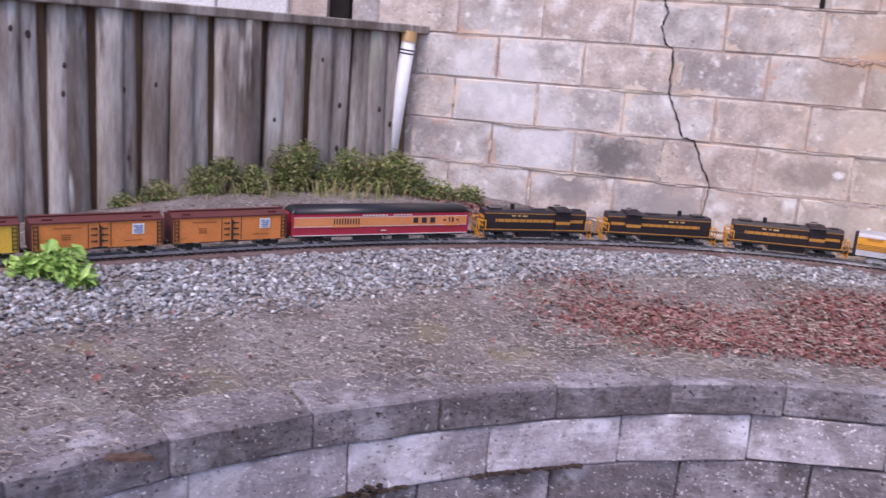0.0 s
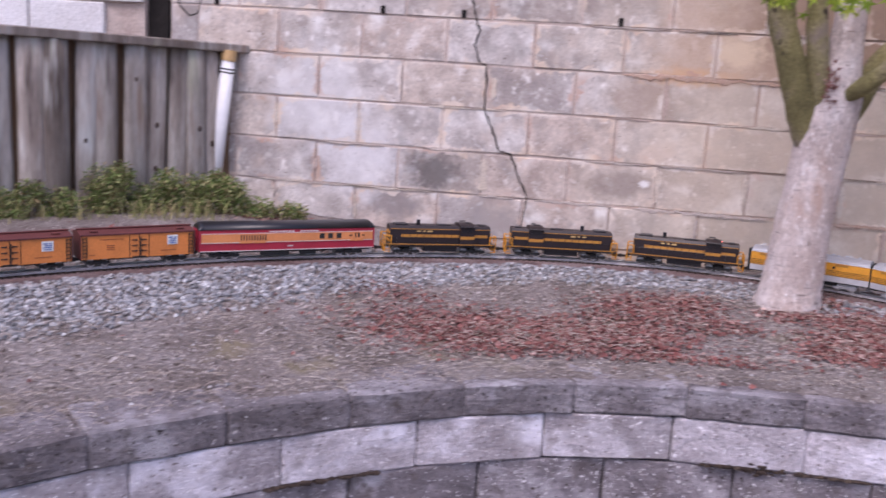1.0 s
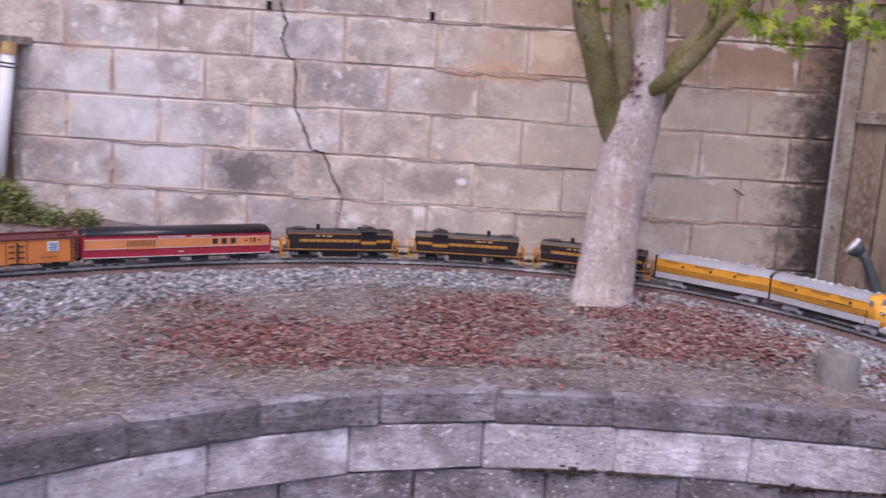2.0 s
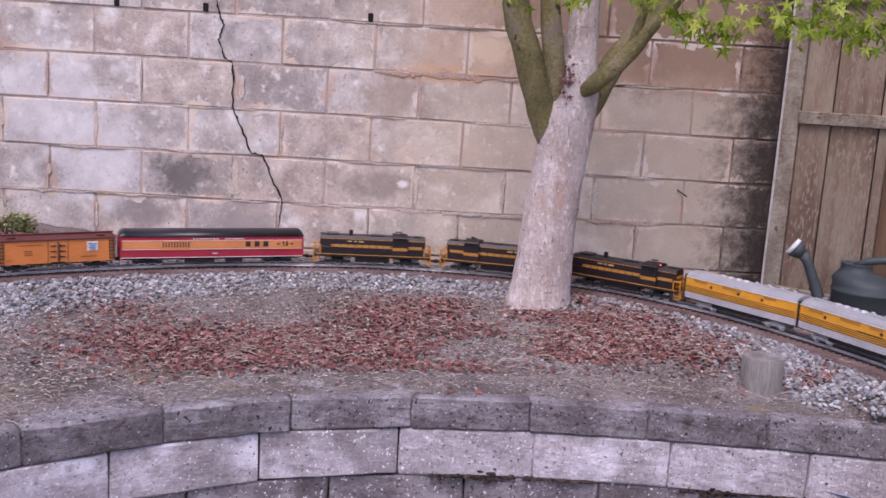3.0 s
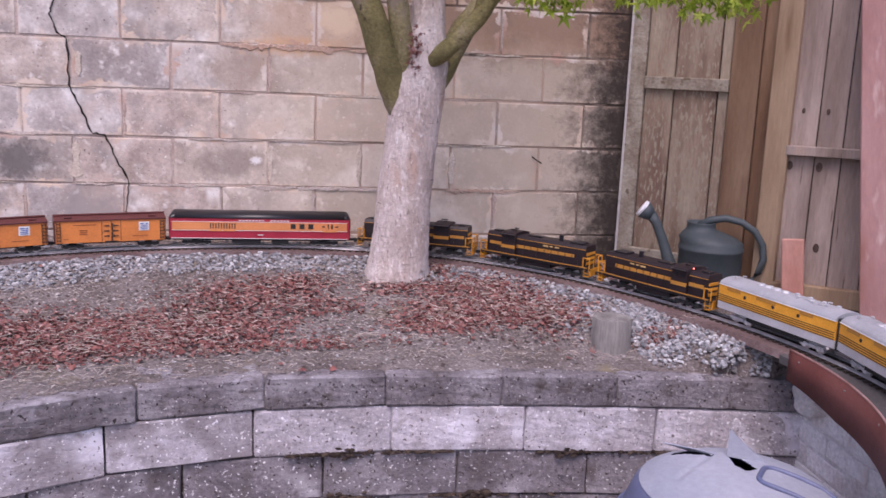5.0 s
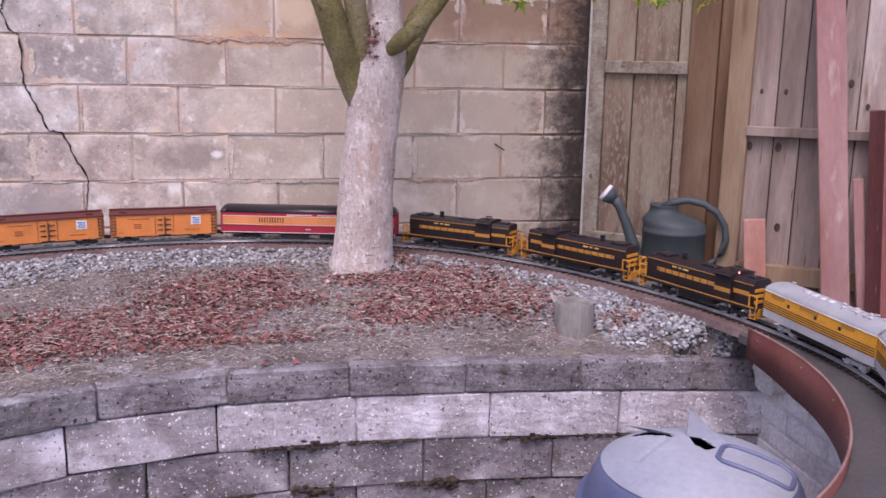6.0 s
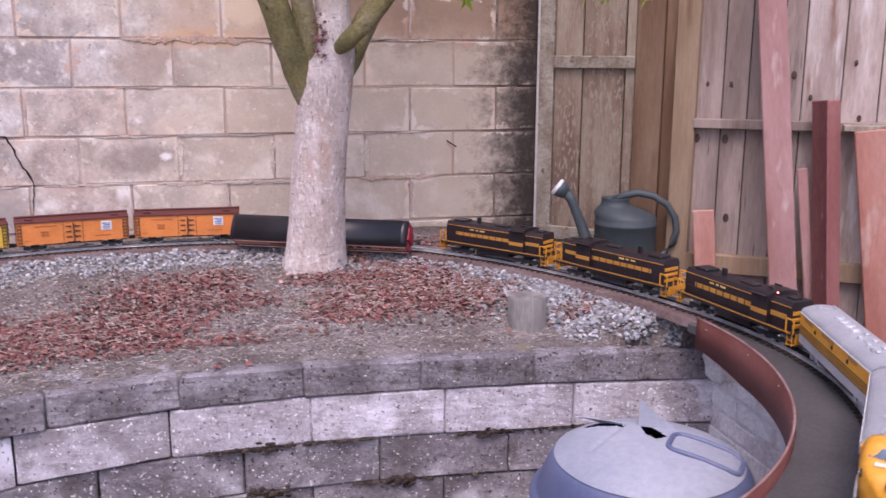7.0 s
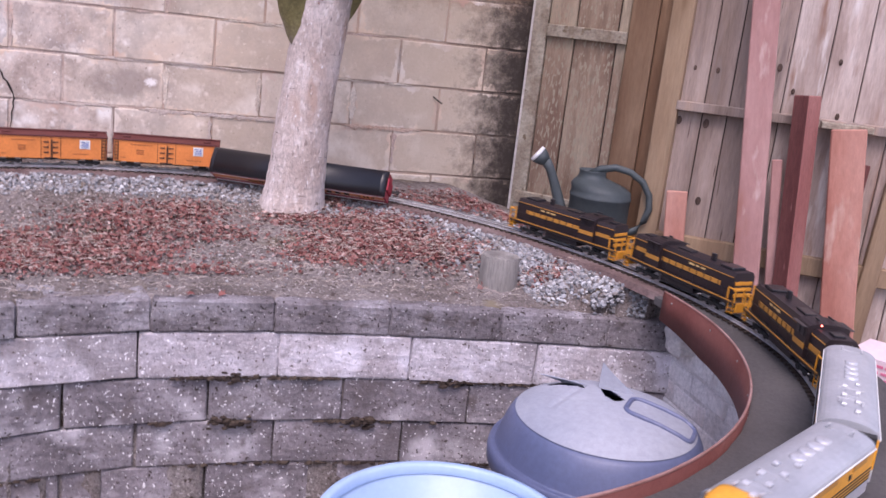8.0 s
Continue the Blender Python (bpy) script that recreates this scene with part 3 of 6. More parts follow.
def leaf_material(name, cols, rough=0.6, sheen=0.25, thin=0.0):
    """Leaves and stones that differ one by one."""
    m = bpy.data.materials.new(name)
    m.use_nodes = True
    t = m.node_tree
    bs = t.nodes["Principled BSDF"]
    geo, ramp = t.nodes.new("ShaderNodeNewGeometry"), t.nodes.new("ShaderNodeValToRGB")
    el = ramp.color_ramp.elements
    while len(el) < len(cols):
        el.new(0.5)
    for i, c in enumerate(cols):
        el[i].position = i / (len(cols) - 1)
        el[i].color = (*c, 1)
    t.links.new(geo.outputs["Random Per Island"], ramp.inputs[0])
    nz, mr, hv = t.nodes.new("ShaderNodeTexNoise"), t.nodes.new("ShaderNodeMapRange"), t.nodes.new("ShaderNodeHueSaturation")
    nz.inputs["Scale"].default_value, nz.inputs["Detail"].default_value = 90, 4
    mr.inputs[1].default_value, mr.inputs[2].default_value, mr.inputs[3].default_value, mr.inputs[4].default_value = 0.3, 0.7, 0.75, 1.25
    t.links.new(geo.outputs["Position"], nz.inputs[0])
    t.links.new(nz.outputs[0], mr.inputs[0])
    t.links.new(mr.outputs[0], hv.inputs["Value"])
    t.links.new(ramp.outputs[0], hv.inputs["Color"])
    t.links.new(hv.outputs[0], bs.inputs["Base Color"])
    bs.inputs["Roughness"].default_value = rough
    bs.inputs["Specular IOR Level"].default_value = sheen
    if thin:
        # light shines through the blade
        tr, mx = t.nodes.new("ShaderNodeBsdfTranslucent"), t.nodes.new("ShaderNodeMixShader")
        mx.inputs[0].default_value = thin
        t.links.new(hv.outputs[0], tr.inputs[0])
        t.links.new(bs.outputs[0], mx.inputs[1])
        t.links.new(tr.outputs[0], mx.inputs[2])
        t.links.new(mx.outputs[0], t.nodes["Material Output"].inputs[0])
    return m


MAPLE = leaf_material("maple_leaf", [(0.13, 0.20, 0.016), (0.22, 0.32, 0.025), (0.34, 0.44, 0.045), (0.48, 0.54, 0.09)], 0.5, 0.35, 0.35)
SHRUB = leaf_material("shrub_leaf", [(0.07, 0.10, 0.04), (0.13, 0.19, 0.055), (0.19, 0.26, 0.08), (0.27, 0.32, 0.11), (0.42, 0.40, 0.20), (0.25, 0.15, 0.09)], 0.6, 0.25, 0.2)
GRASS = leaf_material("dry_grass", [(0.17, 0.20, 0.06), (0.30, 0.30, 0.11), (0.42, 0.37, 0.19), (0.24, 0.17, 0.11)], 0.7)
SPRIG = leaf_material("bright_leaf", [(0.16, 0.28, 0.06), (0.28, 0.45, 0.10), (0.40, 0.56, 0.16)], 0.5)
LITTER = leaf_material("dry_leaf", [(0.09, 0.032, 0.030), (0.16, 0.056, 0.050), (0.215, 0.08, 0.07), (0.28, 0.12, 0.10), (0.25, 0.14, 0.13), (0.23, 0.09, 0.08), (0.48, 0.35, 0.31)], 0.78)
STRAW = leaf_material("straw", [(0.14, 0.11, 0.09), (0.27, 0.225, 0.185), (0.38, 0.32, 0.29), (0.52, 0.46, 0.40)], 0.85)
CHIPS = leaf_material("chip", [(0.10, 0.08, 0.07), (0.22, 0.185, 0.165), (0.34, 0.30, 0.28), (0.52, 0.48, 0.46)], 0.95)
STONE = leaf_material("ballast_stone", [(0.11, 0.11, 0.115), (0.18, 0.182, 0.195), (0.26, 0.265, 0.28), (0.35, 0.355, 0.37), (0.22, 0.19, 0.175), (0.29, 0.285, 0.29), (0.56, 0.565, 0.575)], 0.85)


# ---- wall details ----
def wall_details():
    # stepped crack from the top of the wall to the soil
    pts = [(-0.70, 2.10), (-0.702, 2.0), (-0.683, 1.914), (-0.663, 1.865), (-0.681, 1.802), (-0.657, 1.727), (-0.617, 1.705), (-0.617, 1.511),
           (-0.585, 1.448), (-0.529, 1.316), (-0.476, 1.308), (-0.431, 1.201), (-0.386, 1.105), (-0.404, 0.979), (-0.40, 0.86)]
    bm = bmesh.new()
    rnd = random.Random(4)
    fine = []
    for a, b in zip(pts, pts[1:]):
        for k in range(6):
            u = k / 6
            fine.append((a[0] + (b[0] - a[0]) * u + rnd.uniform(-.004, .004), a[1] + (b[1] - a[1]) * u + rnd.uniform(-.004, .004)))
    rows = []
    for i, (x, z) in enumerate(fine):
        w = rnd.uniform(0.0018, 0.0052) * (1 if z > 1.1 else .6)
        j = min(i + 1, len(fine) - 1)
        d = Vector((fine[j][0] - fine[j - 1][0], 0, fine[j][1] - fine[j - 1][1])).normalized()
        n = Vector((-d.z, 0, d.x)) * w
        rows.append((bm.verts.new(Vector((x, -0.0055, z)) + n), bm.verts.new(Vector((x, -0.0055, z)) - n)))
    for p, q in zip(rows, rows[1:]):
        bm.faces.new((p[0], q[0], q[1], p[1]))
    wall = bpy.data.objects["wall_north"]
    part("crack", bm, DARK, wall, "jagged dark crack stepping down the joints")
    # open weep holes in the upper course, their shade drawn as near-black boxes
    for x in (-1.938, -1.123, -0.741, -0.027):
        bm = bmesh.new()
        box(bm, (x, -0.001, 1.935), (0.022, 0.012, 0.036), 0.002)
        part("weep_hole", bm, DARK, wall)
    bm = bmesh.new()
    tube(bm, [(1.39, -0.004, 1.262), (1.41, -0.012, 1.248), (1.43, -0.03, 1.235)], 0.003, 6)
    part("nail", bm, DARK, wall)
    # mortar smeared out over the joints
    smear = surface("smeared_mortar", [(0.46, 0.385, 0.34), (0.58, 0.51, 0.46)], 0.95, 12, 90, 0.6)
    rust = surface("rusty_mortar", [(0.48, 0.32, 0.24), (0.55, 0.42, 0.34)], 0.95, 12, 90, 0.6)
    for x0, x1, z, h, mat in ((-0.62, -0.45, 1.10, .014, smear), (-0.35, 0.02, 1.10, .014, smear), (0.1, 0.72, 1.098, .018, smear), (-1.6, -1.25, 1.10, .012, smear), (0.98, 1.35, 1.10, .018, rust),
                              (-1.4, -1.2, 1.303, .010, smear), (0.2, 0.6, 1.303, .007, smear), (0.0, 0.55, 1.705, .026, rust), (0.55, 0.72, 1.70, .018, rust), (-0.9, -0.6, 1.31, .016, smear)):
        bm = bmesh.new()
        n = int((x1 - x0) / 0.004)
        ph = rnd.uniform(0, 90)
        prev = None
        for k in range(n + 1):
            x = x0 + (x1 - x0) * k / n
            fade = min(1, k / 14, (n - k) / 14)
            up = h * fade * (0.30 + 0.5 * noise.noise((x * 17 + ph, z, 0)) + 0.5 * noise.noise((x * 60 + ph, z, 3)) + 0.35 * noise.noise((x * 170, z, ph)))
            dn = h * fade * (0.5 + 0.8 * noise.noise((x * 17 + ph, z, 7)) + 0.6 * noise.noise((x * 60, z, ph)) + 0.35 * noise.noise((x * 170, z, ph + 5)))
            q = [bm.verts.new((x, y, zz)) for y, zz in ((0.002, z + max(up, .0008)), (-0.0035, z + max(up, .0008) * .7), (-0.0035, z - max(dn, .0008) * .8), (0.002, z - max(dn, .0008)))]
            if prev:
                for i in range(3):
                    bm.faces.new((prev[i], q[i], q[i + 1], prev[i + 1]))
            prev = q
        part("mortar_smear", bm, mat, wall)
    cream = surface("cream_mortar", [(0.56, 0.475, 0.39), (0.68, 0.61, 0.53)], 0.95, 14, 110, 0.7)
    pinky = surface("pink_mortar", [(0.46, 0.35, 0.30), (0.56, 0.46, 0.41)], 0.95, 14, 110, 0.7)
    uprights = [(-0.60, 1.12, 1.28, .020, cream), (0.21, 1.12, 1.28, .017, cream), (0.60, 1.12, 1.28, .019, cream), (1.02, 1.10, 1.29, .016, cream), (-1.0, 1.11, 1.29, .015, smear), (-0.578, 1.555, 1.655, .011, cream)]
    for r in range(-1, 4):
        for k in range(-4, 4):
            x, z = k * B + (0.0 if r % 2 else B / 2), L4 + COURSE * r
            if -1.75 < x < 1.5 and rnd.random() < .55 and not any(abs(x - u[0]) < .1 and u[1] - .1 < z < u[2] for u in uprights):
                lo = rnd.uniform(0, .06)
                uprights.append((x + rnd.uniform(-.008, .008), z + .01 + lo, z + COURSE - .01 - rnd.uniform(0, .05), rnd.uniform(.006, .013), rnd.choice((smear, cream, pinky))))
    for r in range(0, 5):
        for _ in range(4):
            a, z = rnd.uniform(-1.8, 1.2), L4 + COURSE * r
            l = rnd.uniform(.15, .5)
            bm = bmesh.new()
            n, ph, prev = int(l / .004), rnd.uniform(0, 90), None
            for k in range(n + 1):
                x = a + l * k / n
                fade = min(1, k / 14, (n - k) / 14)
                up = max(.0006, .009 * fade * (0.25 + 0.7 * noise.noise((x * 14 + ph, z, 0)) + 0.5 * noise.noise((x * 70 + ph, z, 3))))
                dn = max(.0006, .009 * fade * (0.4 + 0.8 * noise.noise((x * 14 + ph, z, 7)) + 0.5 * noise.noise((x * 70, z, ph))))
                q = [bm.verts.new((x, y, zz)) for y, zz in ((0.002, z + up), (-0.003, z + up * .7), (-0.003, z - dn * .8), (0.002, z - dn))]
                if prev:
                    for i in range(3):
                        bm.faces.new((prev[i], q[i], q[i + 1], prev[i + 1]))
                prev = q
            part("mortar_smear", bm, rnd.choice((smear, pinky, cream)), wall)
    for x, z0, z1, wide, mat in uprights:
        bm = bmesh.new()
        prev = None
        for k in range(41):
            z = z0 + (z1 - z0) * k / 40
            w = max(.001, wide * min(1, .25 + k / 6, .25 + (40 - k) / 6) * (0.75 + .8 * noise.noise((x, z * 20, 1)) + .6 * noise.noise((x, z * 70, 4))))
            q = [bm.verts.new((x + u, y, z)) for u, y in ((-w, .002), (-w * .8, -.0034), (w * .8, -.0034), (w, .002))]
            if prev:
                for i in range(3):
                    bm.faces.new((prev[i], q[i], q[i + 1], prev[i + 1]))
            prev = q
        part("mortar_smear", bm, mat, wall)


wall_details()


def painted_wall():
    w = thing("wall_west", "white-painted concrete block wall rising behind the slat fence", "wall", kind="structure")
    bm = bmesh.new()
    box(bm, (-3.42, 0.13, 1.16), (2.2, 0.19, 2.32))
    part("mortar", bm, MORTAR, w)
    me = [mesh_of("block", block_box(B - 0.01, 0.1, COURSE - 0.01, 0.005, 0.002, 90 + v), BLOCK_WHITE) for v in range(3)]
    for r in range(2, 6):
        for k in range(5):
            ob = new("block", me[(r + k) % 3])
            ob.parent = w
            ob.location = (-2.52 - k * B - (B / 2 if r % 2 else 0), 0.06, L4 + COURSE * (r + 0.45))
    # near-black box for the gap's shade, and broken half block at the wall's end
    bm = bmesh.new()
    box(bm, (-2.29, 0.12, 1.16), (0.15, 0.1, 2.3))
    part("gap", bm, DARK, w, "near-black box for the shaded gap between the two walls")
    bm = bmesh.new()
    tube(bm, [(-2.13, -0.03, 1.98), (-2.11, -0.035, 1.90), (-2.06, -0.03, 1.855), (-2.02, -0.03, 1.87), (-2.0, -0.03, 1.95)], 0.004, 6)
    part("vine", bm, DARK, w, "thin dry dark vine")


painted_wall()


# ---- slat fence beside the pipe ----
def slat_fence():
    p, d = FENCE_L
    f = thing("slat_fence", "grey weathered fence of upright half-round timber slats under a top rail", "fence")
    rnd = random.Random(8)
    ang = math.degrees(math.atan2(d.y, d.x))
    s = 0.03
    nrm = Vector((d.y, -d.x, 0))
    if nrm.x < 0:
        nrm = -nrm
    while s < 2.9:
        w = rnd.uniform(0.08, 0.125)
        bm = bmesh.new()
        dep = rnd.uniform(0.018, 0.035)
        n = 6
        rows = []
        zs = [0.5 + 1.199 * k / 8 for k in range(9)]
        ph = rnd.uniform(0, 50)
        for z in zs:
            row = []
            for k in range(n + 1):
                a = math.pi * k / n
                ww = w / 2 * (1 + 0.05 * noise.noise((z * 3, ph, 0)))
                row.append(bm.verts.new((-math.cos(a) * ww, -math.sin(a) ** 0.7 * dep * (1 + .15 * noise.noise((z * 4, ph, k))), z)))
            rows.append(row)
        for r0, r1 in zip(rows, rows[1:]):
            for k in range(n):
                bm.faces.new((r0[k], r0[k + 1], r1[k + 1], r1[k]))
            bm.faces.new((r0[n], r0[0], r1[0], r1[n]))
        bm.faces.new(rows[-1])
        ob = part("slat", bm, WOOD_GREY, f, "", True)
        c = p + d * (s + w / 2) + nrm * rnd.choice((0.0, 0.004, 0.022, 0.028))
        ob.matrix_basis = pose(c.x, c.y, 0, 0, rnd.uniform(-.9, .9), ang + 180)
        for _ in range(rnd.choice((0, 1, 1, 2))):
            bm = bmesh.new()
            r = rnd.uniform(.006, .011)
            lathe(bm, [(0.0001, 0.004), (r * .6, 0.003), (r, 0)], 10)
            u = rnd.uniform(-.22, .22) * w
            kn = part("knot", bm, KNOT, ob)
            kn.matrix_basis = pose(u, -dep * (1 - (2 * u / w) ** 2) ** .35, rnd.uniform(1.02, 1.62), 90, 0, 0) @ Matrix.Diagonal((1, 1.5, 1, 1))
        s += w + rnd.uniform(-0.012, 0.006)
    bm = bmesh.new()
    box(bm, (0, 0, 0), (3.1, 0.11, 0.04), 0.005)
    ob = part("top_rail", bm, WOOD_GREY, f, "dark weathered flat top rail")
    c = p + d * 1.43 + nrm * 0.01
    ob.matrix_basis = pose(c.x, c.y, 1.715, 0, 0, ang)
    bm = bmesh.new()
    box(bm, (0, 0, 0), (3.0, 0.02, 1.14))
    ob = part("backing_board", bm, WOOD_BROWN, f, "dark backing behind the slats")
    c = p + d * 1.45 - nrm * 0.02
    ob.matrix_basis = pose(c.x, c.y, 1.135, 0, 0, ang)


slat_fence()


def drain_pipe():
    f = thing("drain_pipe", "upright white plastic drain pipe with an orange-brown collar at its top", "pipe")
    a, b = Vector((-1.93, -0.075, 0.86)), Vector((-1.846, -0.075, 1.655))
    bm = bmesh.new()
    tube(bm, [a, b], 0.0335, 20)
    part("pipe", bm, PVC, f, "", True)
    u = (b - a).normalized()
    bm = bmesh.new()
    tube(bm, [b, b + u * 0.05], 0.036, 20)
    part("collar", bm, CAP_OR, f, "orange-brown collar")
    for o in (0.042, 0.058):
        bm = bmesh.new()
        tube(bm, [b - u * o, b - u * (o - 0.006)], 0.0347, 20)
        part("band", bm, DARK, f, "thin dark band")


drain_pipe()


# ---- panel door, post and fence in the corner ----
def plank(name, p, d, s0, s1, z0, z1, mat, parent, th=0.02, out=0.0, label="", lean=0.0):
    bm = bmesh.new()
    box(bm, (0, 0, 0), (s1 - s0, th, z1 - z0), 0.003)
    ob = part(name, bm, mat, parent, label)
    n = Vector((d.y, -d.x, 0))
    c = p + d * (s0 + s1) / 2 + n * out
    ob.matrix_basis = pose(c.x, c.y, (z0 + z1) / 2, lean, 0, math.degrees(math.atan2(d.y, d.x)))
    return ob


def panel_door():
    f = thing("panel_door", "old unpainted wooden panel door with a cross rail, closing the corner", "door")
    p, d = PANEL
    plank("stile", p, d, 0.0, 0.07, 0.60, 2.45, DOOR_PALE, f, 0.035, 0.0, "pale grey worn stile")
    s = 0.07
    for w in (0.135, 0.195, 0.05):
        plank("board", p, d, s + 0.003, s + w - 0.003, 0.60, 2.45, WOOD_DOOR, f, 0.016, -0.004)
        s += w
    plank("rail", p, d, 0.072, 0.45, 1.59, 1.645, DOOR_PALE, f, 0.03, 0.012, "worn cream cross rail")
    plank("rail", p, d, 0.02, 0.45, 0.80, 0.86, DOOR_PALE, f, 0.03, 0.012, "pale worn bottom rail")
    plank("rail", p, d, 0.072, 0.45, 2.10, 2.16, WOOD_DOOR, f, 0.03, 0.012)
    plank("wide_board", p, d, 0.452, 0.572, 0.60, 2.45, WOOD_BROWN, f, 0.022, 0.010, "brown wide board")
    plank("edge_board", p, d, 0.572, 0.63, 0.60, 2.45, WOOD_BROWN, f, 0.022, -0.012, "recessed reddish-brown board")
    plank("edge_strip", p, d, -0.012, 0.0, 0.60, 2.45, surface("pale_strip", [(0.50, 0.47, 0.45), (0.60, 0.57, 0.55)], 0.7, 8, 60, 0.2), f, 0.03, 0.0, "thin pale edge strip")
    # added sheet that paints the gaps between the door boards in shade
    plank("backing", p, d, 0.01, 0.60, 0.62, 2.43, DARK, f, 0.006, -0.02, "near-black sheet for the shade behind the boards")
    return f


panel_door()
post = plank("fence_post", *PANEL, 0.63, 0.725, 0.0, 2.5, WOOD_TAN, None, 0.09, 0.0)
tagged(post, "tan square cedar fence post at the corner", "post")


def board_fence():
    p, d = FENCE_R
    f = thing("board_fence", "weathered grey board fence with knots and a worn middle rail", "fence")
    s = 0.0
    rnd = random.Random(3)
    for w in (0.125, 0.103, 0.125, 0.085, 0.15, 0.14, 0.14, 0.14, 0.14, 0.14, 0.14, 0.14):
        plank("board", p, d, s, s + w - 0.004, 0.0, 2.45 + rnd.uniform(-.02, .02), WOOD_PALE if s > 0.42 else WOOD_FENCE, f, 0.018, rnd.uniform(-.002, .002))
        s += w
    plank("rail", p, d, 0.01, 1.6, 1.345, 1.385, WOOD_FENCE, f, 0.045, 0.03)
    plank("rail", p, d, 0.01, 1.6, 0.72, 0.80, WOOD_TAN, f, 0.045, 0.03, "tan lower rail")
    # near-black sheet added so that the board gaps look shaded
    plank("backing", p, d, 0.0, 1.6, 0.0, 2.4, DARK, f, 0.006, -0.016, "near-black sheet for the shade behind the boards")
    plank("trim_strip", p, d, 0.60, 0.80, 1.352, 1.378, DOOR_PALE, f, 0.10, 0.06, "cream painted ledge strip")
    for s, z, r in ((0.06, 1.53, .007), (0.155, 1.53, .008), (0.03, 1.30, .012), (0.145, 1.30, .013), (0.17, 0.96, .012), (0.40, 1.57, .011), (0.47, 1.48, .008), (0.63, 1.62, .008), (0.66, 1.4, .009)):
        bm = bmesh.new()
        lathe(bm, [(0.0001, 0.002), (r * .6, 0.0016), (r, 0)], 12)
        r = r * .8
        ob = part("knot", bm, KNOT, f)
        n = Vector((d.y, -d.x, 0))
        c = p + d * s + n * 0.0125
        ob.matrix_basis = Matrix.Translation((c.x, c.y, z)) @ n.to_track_quat("Z", "Y").to_matrix().to_4x4() @ Matrix.Diagonal((1, 1.6, 1, 1))
    return f


board_fence()


def leaning(name, label, top, foot, w, th, mat, turn=0.0):
    """A board or beam that leans from its foot to its top."""
    a, b = Vector(foot), Vector(top)
    u = (b - a).normalized()
    x = Vector((FENCE_R[1].x, FENCE_R[1].y, 0))
    x = (x - u * x.dot(u)).normalized()
    y = u.cross(x)
    m = Matrix(((x.x, y.x, u.x), (x.y, y.y, u.y), (x.z, y.z, u.z))).to_4x4()
    bm = bmesh.new()
    box(bm, (0, 0, 0), (w, th, (b - a).length), 0.004)
    ob = part(name, bm, mat)
    ob.matrix_basis = Matrix.Translation((a + b) / 2) @ m @ pose(0, 0, 0, 0, 0, turn)
    if mat is DARK_RED and turn:
        # the side that took the sun has faded
        ob.data.materials.append(PINK_DEEP)
        for poly in ob.data.polygons:
            if poly.normal.y < -0.5:
                poly.material_index = 1
    return tagged(ob, label, "board", group="boards leaning on the fence")


leaning("leaning_board", "tall faded pink-red painted board leaning on the fence", (2.51, -0.71, 2.25), (2.655, -0.94, 0.0), 0.108, 0.028, PINK)
leaning("leaning_beam", "dark red painted beam leaning on the fence", (2.74, -0.86, 1.475), (2.80, -0.98, 0.0), 0.085, 0.075, DARK_RED, 52)
leaning("leaning_board", "thin faded red strip leaning on the fence", (2.685, -0.82, 1.20), (2.80, -0.93, 0.0), 0.042, 0.02, PINK)
leaning("leaning_board", "wide faded pink-red board leaning on the fence", (2.885, -0.965, 1.362), (3.03, -1.09, 0.0), 0.135, 0.03, PINK_WARM)
leaning("leaning_board", "short faded red board standing at the fence post", (2.365, -0.62, 1.005), (2.40, -0.66, 0.45), 0.088, 0.03, PINK_WARM)
leaning("leaning_board", "bright red strip standing behind the wide board", (3.03, -0.93, 1.22), (2.93, -0.96, 0.0), 0.04, 0.02, DARK_RED)
leaning("leaning_board", "tan timber standing against the fence", (3.16, -1.0, 1.55), (3.05, -1.02, 0.0), 0.07, 0.05, WOOD_TAN)


